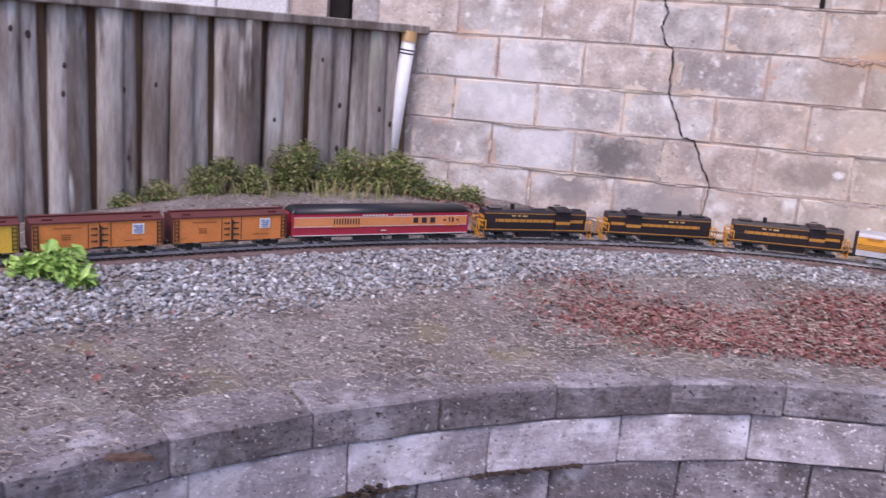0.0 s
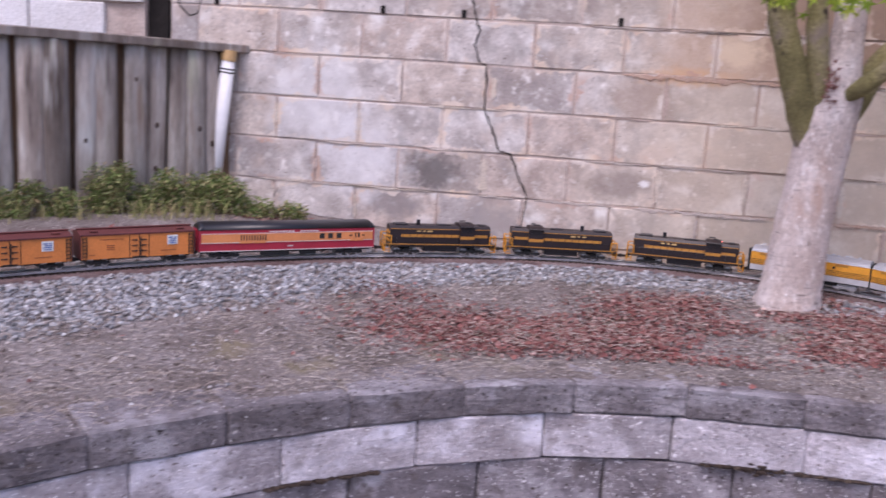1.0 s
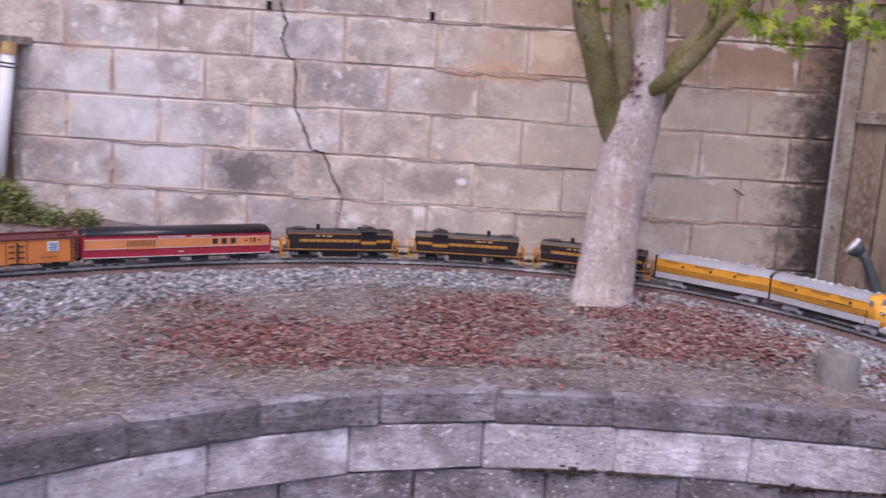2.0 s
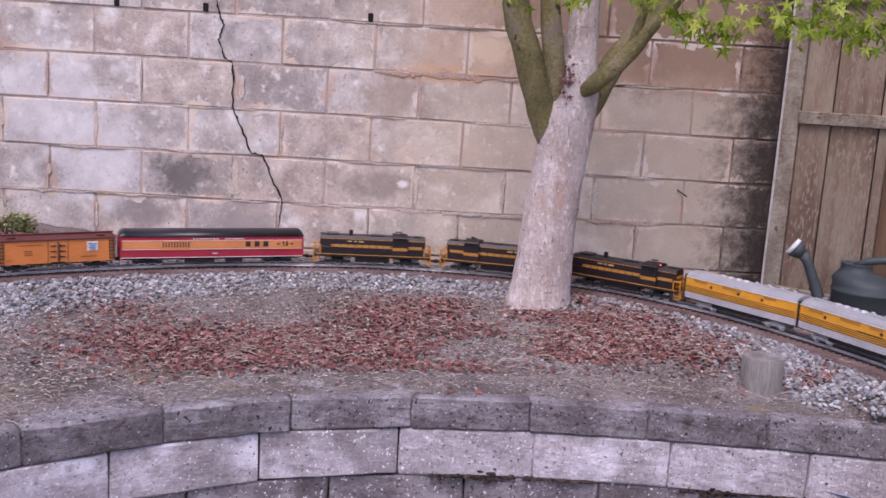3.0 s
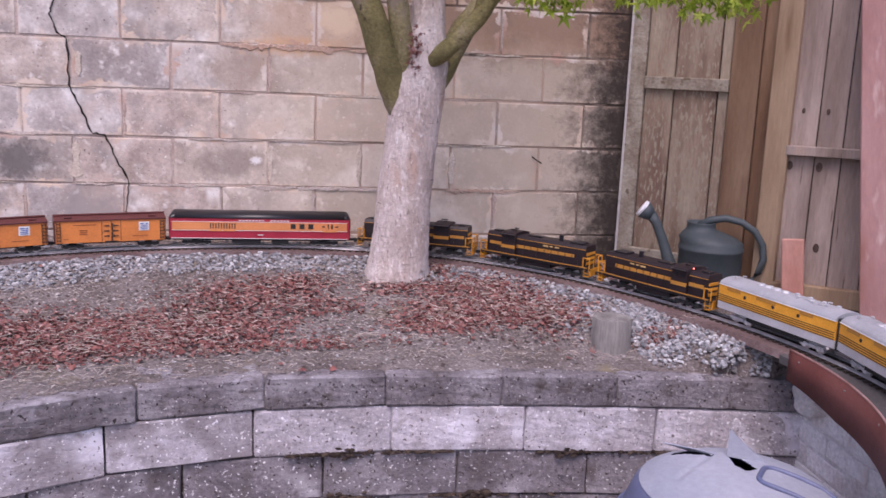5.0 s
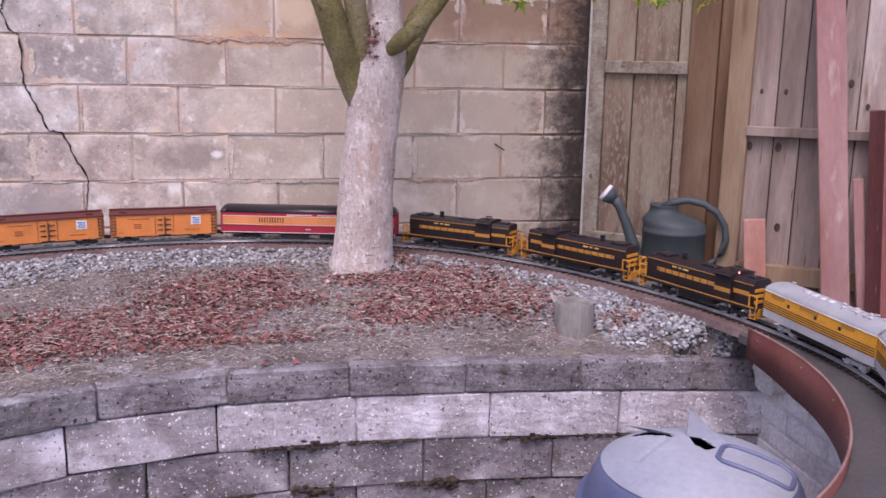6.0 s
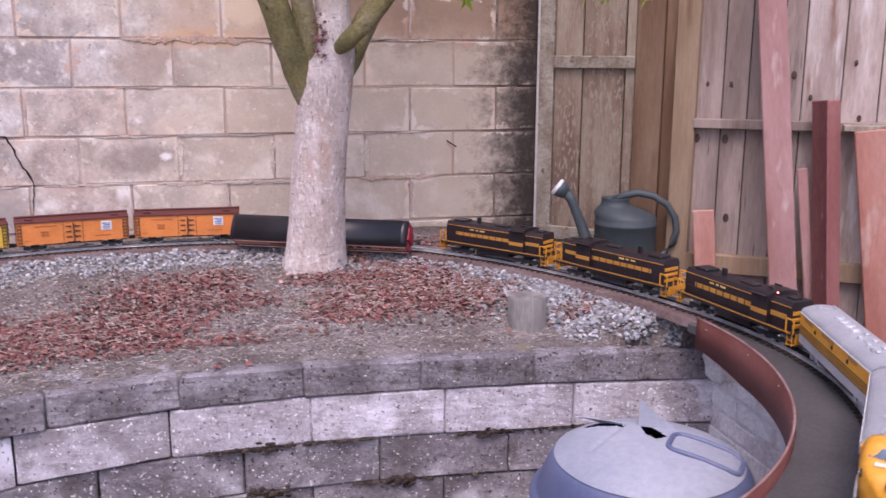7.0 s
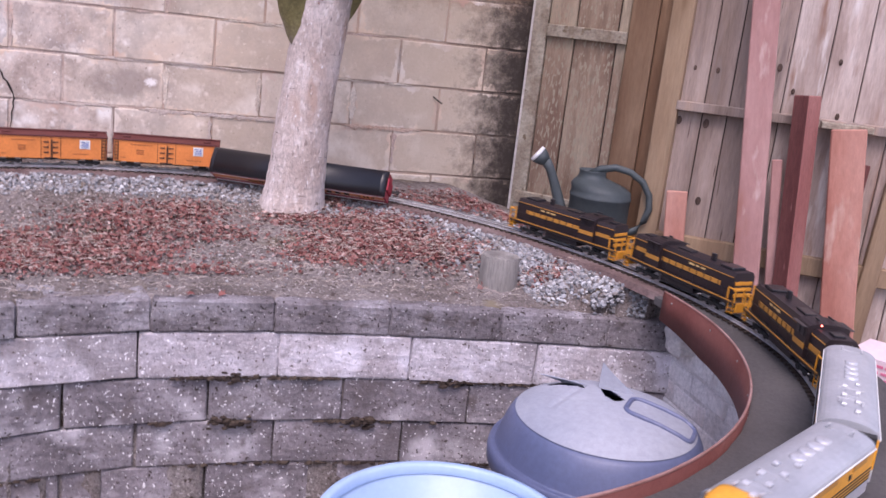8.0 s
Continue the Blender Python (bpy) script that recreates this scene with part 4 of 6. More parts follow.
# ---- deck that carries the railway, its fascia and the brick pier ----
def deck():
    bm = bmesh.new()
    rows = []
    for k in range(80):
        s = 5.09 + 2.72 * k / 79
        # the inner edge runs up to the back of the fascia
        inn = -0.05
        while inn > -0.5 and math.hypot(TRACK.at(s, inn)[0] - 0.685, TRACK.at(s, inn)[1] + 1.866) > 1.0715:
            inn -= 0.0025
        a, b = TRACK.at(s, inn), TRACK.at(s, 0.20)
        rows.append([bm.verts.new((q[0], q[1], z)) for q, z in ((a, .8545), (b, .8545), (b, .83), (a, .83))])
    for p, q in zip(rows, rows[1:]):
        for i in range(4):
            bm.faces.new((p[i], p[(i + 1) % 4], q[(i + 1) % 4], q[i]))
    bm.faces.new(rows[0])
    bm.faces.new(rows[-1][::-1])
    f = thing("railway_deck", "curved dark grey deck with a rust-red metal edging strip", "deck", pose(0, 0, 0))
    part("decking", bm, DECK, f, "dark grey roofing felt decking")
    bm, lip = bmesh.new(), bmesh.new()
    edge = []
    rows = []
    n = 70
    for k in range(n + 1):
        a = math.radians(7.6 - 116.6 * k / n)
        r = 1.066 - 0.002
        c, s_ = math.cos(a), math.sin(a)
        low = 0.765 + 0.03 * max(0, 1 - k / 8)
        rows.append([bm.verts.new((0.685 + rr * c, -1.866 + rr * s_, z)) for rr, z in ((r, low), (r, .884), (r + .005, .884), (r + .005, low))])
        edge.append((0.685 + (r + .0025) * c, -1.866 + (r + .0025) * s_, .885))
    for p, q in zip(rows, rows[1:]):
        for i in range(4):
            bm.faces.new((p[i], q[i], q[(i + 1) % 4], p[(i + 1) % 4]))
    bm.faces.new(rows[0])
    bm.faces.new(rows[-1][::-1])
    part("fascia_strip", bm, FASCIA, f, "curved rust-red painted metal strip", True)
    tube(lip, edge, 0.0034, 6)
    part("rolled_edge", lip, surface("worn_red_edge", [(0.24, 0.12, 0.10), (0.36, 0.22, 0.20)], 0.55, 14, 70, 0.2, contrast=0.3), f, "rolled upper edge worn pale", True)
    for k in range(9):
        a = math.radians(5.0 - 12.5 * k)
        bm = bmesh.new()
        lathe(bm, [(0.0035, 0), (0.003, 0.0018), (0.0005, 0.0026)], 10)
        nail = part("nail_head", bm, STEEL_DULL, f)
        c, s_ = math.cos(a), math.sin(a)
        nail.matrix_basis = Matrix.Translation((0.685 + 1.064 * c, -1.866 + 1.064 * s_, .862)) @ Vector((-c, -s_, 0)).to_track_quat("Z", "Y").to_matrix().to_4x4()


deck()


def brick_pier():
    f = thing("brick_pier", "pale mortar-smeared brick pier carrying the deck", "brick pier", kind="structure")
    bm = bmesh.new()
    box(bm, (1.982, -2.13, 0.42), (0.17, 1.2, 0.83))
    part("core", bm, surface("pale_bed_mortar", [(0.60, 0.55, 0.54), (0.74, 0.70, 0.69)], 0.95, 10, 80, 0.6), f)
    me = [mesh_of("brick", block_box(0.1, 0.192, 0.057, 0.004, 0.003, 40 + v), BRICK) for v in range(5)]
    for r in range(12):
        z = 0.035 + r * 0.068
        if z > 0.83:
            break
        for k in range(6):
            y = -1.63 - k * 0.203 - (0.1 if r % 2 else 0)
            if y < -2.7:
                continue
            ob = new("brick", me[(r * 3 + k) % 5])
            ob.parent = f
            ob.location = (1.943 + random.uniform(-.003, .003), y, z)
    end = [mesh_of("brick", block_box(0.18, 0.1, 0.057, 0.004, 0.003, 50 + v), BRICK) for v in range(3)]
    for r in range(12):
        ob = new("brick", end[r % 3])
        ob.parent = f
        ob.location = (1.985, -1.575, 0.035 + r * 0.068)
    bm = bmesh.new()
    box(bm, (1.885, -1.655, 0.70), (0.10, 0.10, 0.075), 0.016, 2)
    bmesh.ops.subdivide_edges(bm, edges=bm.edges[:], cuts=2, use_grid_fill=True)
    for v in bm.verts:
        v.co += 0.016 * noise.noise_vector(v.co * 22)
    part("mortar_lump", bm, surface("pale_mortar", [(0.58, 0.53, 0.51), (0.76, 0.72, 0.70)], 0.95, 14, 80, 0.7), f, "lump of pale mortar", True)


brick_pier()


# ---- stump, watering can, bin and pail ----
def stump():
    f = thing("wood_stump", "short sawn grey log stump set at the bed edge", "stump", pose(1.368, -1.262, 0.70))
    bm = bmesh.new()
    prof = [(0.068, -0.02), (0.067, 0.08), (0.066, 0.148), (0.062, 0.155)]
    lathe(bm, prof, 28)
    for v in bm.verts:
        v.co.x *= 1 + 0.03 * noise.noise(v.co * 14)
        v.co.y *= 1 + 0.03 * noise.noise(v.co * 14 + Vector((7, 0, 0)))
    part("log", bm, STUMP_W, f, "", True)
    bm = bmesh.new()
    lathe(bm, [(0.0635, 0.1545), (0.045, 0.158), (0.02, 0.156), (0.0005, 0.157)], 28)
    part("cut_face", bm, STUMP_W, f, "weathered cut top")


stump()


def watering_can():
    f = thing("watering_can", "dark green-grey plastic watering can with a white rose on the soil", "watering can", pose(2.098, -0.43, 0.735, 0, 0, -22))
    bm = bmesh.new()
    lathe(bm, [(0.001, 0), (0.124, 0), (0.131, 0.006), (0.1335, 0.06), (0.134, 0.183), (0.1375, 0.186), (0.1375, 0.196), (0.134, 0.200), (0.133, 0.219),
               (0.124, 0.236), (0.10, 0.252), (0.075, 0.266), (0.062, 0.274), (0.059, 0.296), (0.063, 0.303), (0.055, 0.303), (0.052, 0.285), (0.001, 0.28)], 40)
    # the filling mouth sits off centre towards the spout
    for v in bm.verts:
        v.co.x -= 0.048 * min(1, max(0, (v.co.z - 0.219) / 0.055))
    part("body", bm, CAN, f, "", True)
    bm = bmesh.new()
    pts = [(-0.125, 0, 0.03), (-0.155, 0, 0.07), (-0.175, 0, 0.13), (-0.205, 0, 0.21), (-0.238, 0, 0.285), (-0.262, 0, 0.318)]
    tube(bm, pts, [0.034, 0.03, 0.026, 0.022, 0.020, 0.024], 14)
    part("spout", bm, CAN, f, "", True)
    bm = bmesh.new()
    a, b = Vector((-0.258, 0, 0.312)), Vector((-0.302, 0, 0.345))
    tube(bm, [a, a.lerp(b, .4), a.lerp(b, .85)], [0.022, 0.034, 0.041], 20)
    rose = part("rose", bm, CAN, f, "", True)
    bm = bmesh.new()
    tube(bm, [a.lerp(b, .851), a.lerp(b, 1.1)], [0.041, 0.038], 20)
    part("rose_face", bm, WHITE, rose, "white sprinkler face", True)
    bm = bmesh.new()
    arc = [(-0.06, 0, 0.285), (-0.014, 0, 0.312), (0.05, 0, 0.326), (0.117, 0, 0.313), (0.176, 0, 0.276), (0.212, 0, 0.22), (0.221, 0, 0.16), (0.206, 0, 0.103), (0.174, 0, 0.056), (0.12, 0, 0.03)]
    tube(bm, arc, [0.016, 0.017, 0.016, 0.015, 0.015, 0.015, 0.015, 0.015, 0.017, 0.017], 10)
    part("handle", bm, CAN, f, "", True)


watering_can()


def inside(x, y, poly):
    """Whether a place lies within an outline."""
    hit = False
    for (x0, y0), (x1, y1) in zip(poly, poly[1:] + poly[:1]):
        if (y0 > y) != (y1 > y) and x < (x1 - x0) * (y - y0) / (y1 - y0) + x0:
            hit = not hit
    return hit


def trash_can():
    f = thing("trash_can", "round blue-grey plastic trash can with a torn faded lid", "trash can", pose(1.415, -2.10, 0))
    up = 0.04
    bm = bmesh.new()
    lathe(bm, [(0.001, 0.0), (0.225, 0.0), (0.235, 0.02), (0.268, 0.46 + up), (0.276, 0.465 + up), (0.276, 0.50 + up), (0.268, 0.505 + up), (0.262, 0.50 + up), (0.23, 0.03), (0.001, 0.025)], 56)
    part("bin", bm, BIN, f, "", True)
    bm = bmesh.new()
    lathe(bm, [(r, z + up) for r, z in ((0.284, 0.46), (0.298, 0.462), (0.300, 0.49), (0.297, 0.505), (0.289, 0.510), (0.282, 0.506), (0.279, 0.513), (0.270, 0.545), (0.258, 0.577), (0.249, 0.594), (0.240, 0.604), (0.230, 0.606))], 72)
    part("lid_rim", bm, BIN, f, "blue-grey lid rim", True)
    # crown of the lid, split open in two places
    crown = [(0.2385, 0.6075), (0.20, 0.629), (0.15, 0.643), (0.10, 0.652), (0.05, 0.656), (0.0, 0.657)]

    def dome(x, y):
        return float(np.interp(math.hypot(x, y), [p[0] for p in crown[::-1]], [p[1] for p in crown[::-1]])) + up

    tears = [[(-.118, .150), (-.066, .168), (-.008, .096), (-.05, .108)], [(.016, .086), (.043, .078), (.050, .002), (.018, -.006), (.006, .034)]]
    bm = bmesh.new()
    rings, n, m = [], 150, 34
    for i in range(m):
        r = max(0.0008, 0.2385 * (1 - i / (m - 1)))
        ring = []
        for k in range(n):
            a = k * math.tau / n
            x, y = r * math.cos(a), r * math.sin(a)
            sag = 0.004 * noise.noise((x * 11, y * 11, 2)) * min(1, (0.2385 - r) / 0.04)
            # crease running from the tear towards the rim
            q = abs((x + .03) * .62 - (y - .10) * .78)
            sag -= 0.006 * max(0, 1 - q / 0.012) * (1 if -.16 < x < -.02 else 0)
            ring.append(bm.verts.new((x, y, dome(x, y) + sag)))
        rings.append(ring)
    for r0, r1 in zip(rings, rings[1:]):
        for k in range(n):
            c = (r0[k].co + r1[(k + 1) % n].co) / 2
            if not any(inside(c.x, c.y, t) for t in tears):
                bm.faces.new((r0[k], r0[(k + 1) % n], r1[(k + 1) % n], r1[k]))
    part("lid", bm, LID, f, "faded torn domed lid", True)
    # near-black disc added under the lid as the shade inside the can
    bm = bmesh.new()
    lathe(bm, [(0.235, 0.575 + up), (0.001, 0.575 + up)], 40)
    part("inside", bm, DARK, f, "near-black disc for the shade inside, seen through the tears")
    # flaps torn up from the two splits, curling away from the lid
    for base0, base1, tip, bend in (((.012, .088), (.105, .040), (.020, .100, .072), (.060, .074, .026)), ((-.060, .166), (-.004, .094), (-.120, .190, .034), (-.045, .150, .008))):
        bm = bmesh.new()
        a, b = Vector((*base0, dome(*base0))), Vector((*base1, dome(*base1)))
        t, w = Vector((tip[0], tip[1], dome(tip[0], tip[1]) + tip[2])), Vector((bend[0], bend[1], dome(bend[0], bend[1]) + bend[2]))
        rows = []
        for i in range(7):
            u = i / 6
            left = a.lerp(t, u)
            right = b.lerp(w, u).lerp(t, u * u)
            rows.append([bm.verts.new(left.lerp(right, k / 4) + Vector((0, .008 * u * (1 - u), 0))) for k in range(5)])
        for p, q in zip(rows, rows[1:]):
            for k in range(4):
                bm.faces.new((p[k], p[k + 1], q[k + 1], q[k]))
        bmesh.ops.remove_doubles(bm, verts=bm.verts[:], dist=0.0005)
        bmesh.ops.solidify(bm, geom=bm.faces[:], thickness=0.003)
        part("torn_flap", bm, LID, f, "torn flap sticking up")
    # raised ridge round the handle recess
    bm = bmesh.new()
    pts = []
    for k in range(48):
        a = k * math.tau / 48
        x, y = 0.088 * math.copysign(abs(math.cos(a)) ** 0.4, math.cos(a)), 0.056 * math.copysign(abs(math.sin(a)) ** 0.4, math.sin(a))
        q = pose(0, 0, 0, 0, 0, -38) @ Vector((x, y, 0)) + Vector((0.118, -0.075, 0))
        r = min(1, 0.234 / max(q.xy.length, .001))
        pts.append((q.x * r, q.y * r, dome(q.x * r, q.y * r) + 0.001))
    tube(bm, pts + pts[:1], 0.007, 8, False)
    part("handle_ridge", bm, BIN, f, "rounded rectangular ridge", True)


trash_can()


def pail():
    f = thing("plastic_tub", "large pale blue plastic tub standing beside the trash can", "tub", pose(0.88, -2.50, 0))
    bm = bmesh.new()
    lathe(bm, [(0.001, 0), (0.22, 0), (0.235, 0.02), (0.262, 0.578), (0.256, 0.578), (0.228, 0.03), (0.001, 0.02)], 64)
    part("tub", bm, PAIL, f, "", True)
    bm = bmesh.new()
    lathe(bm, [(0.263, 0.572), (0.276, 0.575), (0.281, 0.583), (0.281, 0.592), (0.276, 0.600), (0.262, 0.602), (0.255, 0.597), (0.254, 0.578)], 96)
    part("rolled_rim", bm, PAIL, f, "pale blue rolled rim", True)
    for sgn in (-1, 1):
        bm = bmesh.new()
        tube(bm, [(sgn * 0.262, -0.06, 0.54), (sgn * 0.292, -0.055, 0.535), (sgn * 0.300, 0, 0.525), (sgn * 0.292, 0.055, 0.535), (sgn * 0.262, 0.06, 0.54)], 0.008, 8)
        part("grip", bm, PAIL, f, "", True)


pail()


def crate_and_carton():
    m = pose(2.565, -1.865, 0, 0, 0, -58)
    f = thing("wooden_crate", "dark brown slatted wooden crate standing on the yard ground", "crate", m)
    for sgn in (-1, 1):
        for i in range(5):
            bm = bmesh.new()
            box(bm, (0, sgn * 0.125, 0.065 + i * 0.122), (0.36, 0.014, 0.118), 0.003)
            part("slat", bm, WOOD_BROWN, f)
            bm = bmesh.new()
            box(bm, (sgn * 0.173, 0, 0.065 + i * 0.122), (0.014, 0.236, 0.118), 0.003)
            part("slat", bm, WOOD_BROWN, f)
    bm = bmesh.new()
    box(bm, (0, 0, 0.615), (0.36, 0.264, 0.014), 0.003)
    part("top_board", bm, WOOD_BROWN, f)
    c = thing("carton", "small white carton with pink printing lying on the wooden crate", "carton", m @ pose(0, 0, 0.622))
    bm = bmesh.new()
    box(bm, (0, 0, 0.054), (0.31, 0.21, 0.108), 0.003)
    part("box", bm, surface("white_card", [(0.60, 0.46, 0.49), (0.70, 0.57, 0.60)], 0.7, 8, 60, 0.1, contrast=0.15), c)
    pink = surface("pink_print", [(0.62, 0.16, 0.26), (0.70, 0.22, 0.32)], 0.6, 20, 60, 0.0, contrast=0.1)
    rnd = random.Random(9)
    for i in range(4):
        x = -0.13
        while x < 0.12:
            w = rnd.uniform(.012, .035)
            bm = bmesh.new()
            box(bm, (x + w / 2, -0.1055, 0.022 + i * 0.021), (w, 0.002, 0.009))
            part("print_bar", bm, pink, c, "pink printed bar")
            x += w + rnd.uniform(.005, .012)


crate_and_carton()


# ---- maple tree ----
def maple_leaf_mesh(bm, c, m, size):
    """A five-lobed pointed leaf."""
    ring = []
    for a, r in ((-150, .25), (-125, .62), (-95, .28), (-62, .9), (-38, .32), (0, 1.0), (38, .32), (62, .9), (95, .28), (125, .62), (150, .25)):
        ring.append(bm.verts.new(Vector(c) + m @ Vector((math.sin(radians(a)) * r * size, math.cos(radians(a)) * r * size, -0.12 * r * r * size))))
    o = bm.verts.new(Vector(c))
    for p, q in zip(ring, ring[1:]):
        bm.faces.new((o, p, q))


def maple_tree():
    f = thing("maple_tree", "maple tree with a pale ringed trunk and mossy green limbs", "tree", pose(0.728, -0.50, 0))
    rnd = random.Random(12)
    bm = bmesh.new()
    pts = [(0.0, 0, 0.74), (0.0, 0, 0.82), (0.004, 0, 0.88), (0.012, 0, 1.0), (0.022, 0, 1.15), (0.036, 0, 1.3), (0.05, 0, 1.45), (0.06, 0, 1.56), (0.075, 0, 1.66), (0.09, 0.01, 1.8), (0.10, 0.02, 2.0), (0.11, 0.02, 2.3), (0.12, .03, 2.7)]
    rad = [0.140, 0.128, 0.120, 0.113, 0.108, 0.104, 0.103, 0.107, 0.10, 0.066, 0.058, 0.05, 0.04]
    fp, fr = [], []
    for i in range(len(pts) - 1):
        for k in range(8):
            u = k / 8
            fp.append(Vector(pts[i]).lerp(Vector(pts[i + 1]), u))
            fr.append(rad[i] + (rad[i + 1] - rad[i]) * u)
    tube(bm, fp, fr, 72)
    for v in bm.verts:
        axis = Vector((np.interp(v.co.z, [p[2] for p in pts], [p[0] for p in pts]), 0, 0))
        out = (Vector((v.co.x, v.co.y, 0)) - axis).normalized()
        a = math.atan2(out.y, out.x)
        foot = max(0, 0.90 - v.co.z) / 0.16
        lump = 0.005 * noise.noise((out.x * 1.4, out.y * 1.4, v.co.z * 5))
        ring = 0.0032 * noise.noise((out.x * 1.1, out.y * 1.1, v.co.z * 62)) + 0.0014 * noise.noise((out.x * 3, out.y * 3, v.co.z * 150))
        crack = -0.0026 * max(0, noise.noise((out.x * 13, out.y * 13, v.co.z * 5)) - 0.25)
        v.co += (lump + ring + crack + 0.012 * foot * (0.5 + 0.5 * math.sin(a * 5 + 1))) * out
    part("trunk", bm, BARK, f, "", True)
    limbs = [([(0.045, 0.02, 1.36), (0.008, 0.0, 1.48), (-0.036, -0.014, 1.59), (-0.095, -0.04, 1.74), (-0.158, -0.05, 1.90), (-0.21, -0.07, 2.10), (-0.27, -0.1, 2.45)], [0.045, 0.062, 0.064, 0.058, 0.051, 0.046, 0.03]),
             ([(0.02, -0.03, 1.60), (0.0, -0.05, 1.70), (-0.03, -0.06, 1.85), (-0.055, -0.06, 2.02), (-0.08, -0.05, 2.4)], [0.035, 0.042, 0.04, 0.038, 0.03]),
             ([(0.09, -0.07, 1.66), (0.135, -0.11, 1.70), (0.20, -0.13, 1.76), (0.28, -0.15, 1.86), (0.38, -0.18, 2.0), (0.55, -0.25, 2.25)], [0.026, 0.034, 0.032, 0.029, 0.026, 0.02]),
             ([(0.11, 0.0, 1.56), (0.165, 0.03, 1.66), (0.24, 0.06, 1.80), (0.35, 0.08, 1.93), (0.46, 0.1, 2.06), (0.7, 0.1, 2.35)], [0.05, 0.052, 0.046, 0.042, 0.038, 0.025]),
             ([(0.26, -0.14, 1.84), (0.275, -0.16, 1.93), (0.285, -0.17, 2.05), (0.30, -.2, 2.3)], [0.02, 0.018, 0.016, 0.012])]
    for ps, rs in limbs:
        bm = bmesh.new()
        fine, fr = [], []
        for i in range(len(ps) - 1):
            for k in range(3):
                u = k / 3
                fine.append(Vector(ps[i]).lerp(Vector(ps[i + 1]), u))
                fr.append(rs[i] + (rs[i + 1] - rs[i]) * u)
        rings = tube(bm, fine + [Vector(ps[-1])], fr + [rs[-1]], 16)
        for v in bm.verts:
            v.co += 0.007 * noise.noise_vector(v.co * 12) + 0.0025 * noise.noise_vector(v.co * 50)
        part("limb", bm, BARK_G, f, "mossy green limb", True)
    # hanging sprays of leaves
    sprays = [(0.47, -0.85, 1.99, .05, 9), (0.70, -0.85, 2.0, .07, 12), (0.95, -0.9, 2.0, .05, 8), (1.10, -0.88, 1.93, .06, 12), (1.18, -0.9, 1.875, .055, 14), (1.26, -0.92, 1.90, .05, 10),
              (1.42, -0.9, 1.97, .05, 9), (1.50, -0.9, 1.92, .06, 13), (1.60, -0.92, 1.95, .08, 16), (1.68, -0.9, 1.90, .06, 14), (1.78, -0.9, 1.93, .08, 20), (1.85, -0.92, 1.90, .06, 14),
              (1.93, -0.9, 1.97, .07, 14), (1.72, -0.9, 2.05, .12, 24), (1.5, -0.9, 2.08, .12, 20), (1.2, -0.9, 2.10, .13, 22), (0.8, -0.9, 2.13, .14, 20), (1.95, -0.9, 2.1, .12, 22),
              (0.5, -0.8, 2.2, .2, 30), (1.0, -0.8, 2.35, .3, 60), (1.6, -0.8, 2.4, .3, 60), (0.4, -0.4, 2.6, .4, 90), (1.2, -0.4, 2.7, .4, 110), (0.8, -0.2, 2.9, .45, 120)]
    bm = bmesh.new()
    tw = bmesh.new()
    for x, y, z, r, n in sprays:
        x, y = x - 0.728, y + 0.50
        root = Vector((0.3 + 0.45 * (x - 0.3), -0.2 + .4 * (y + .2), z + 0.28))
        tube(tw, [root, root.lerp(Vector((x, y, z)), .6) + Vector((0, 0, .03)), (x, y, z)], [.006, .004, .002], 5)
        z += 0.005
        for _ in range(int(n * 2.2)):
            c = Vector((x + rnd.gauss(0, r * .7), y + rnd.gauss(0, r * .6), z + rnd.gauss(0, r * .4)))
            m = Euler((rnd.uniform(-1.3, 0.2) - .9, rnd.uniform(-.5, .5), rnd.uniform(0, 6.28))).to_matrix()
            maple_leaf_mesh(bm, c, m, rnd.uniform(.022, .050))
    part("crown", bm, MAPLE, f, "bright green star-shaped leaves")
    part("twigs", tw, BARK_G, f)["kind"] = "stuff"
    bm = bmesh.new()
    for _ in range(90):
        c = Vector((0.035 + rnd.gauss(0, .018), -0.098 + rnd.gauss(0, .01), 1.70 + rnd.gauss(0, .045)))
        maple_leaf_mesh(bm, c, Euler((rnd.uniform(0, 6), rnd.uniform(0, 6), rnd.uniform(0, 6))).to_matrix(), rnd.uniform(.008, .018))
    part("caught_leaves", bm, LITTER, f, "dry red leaves caught in the fork")


maple_tree()


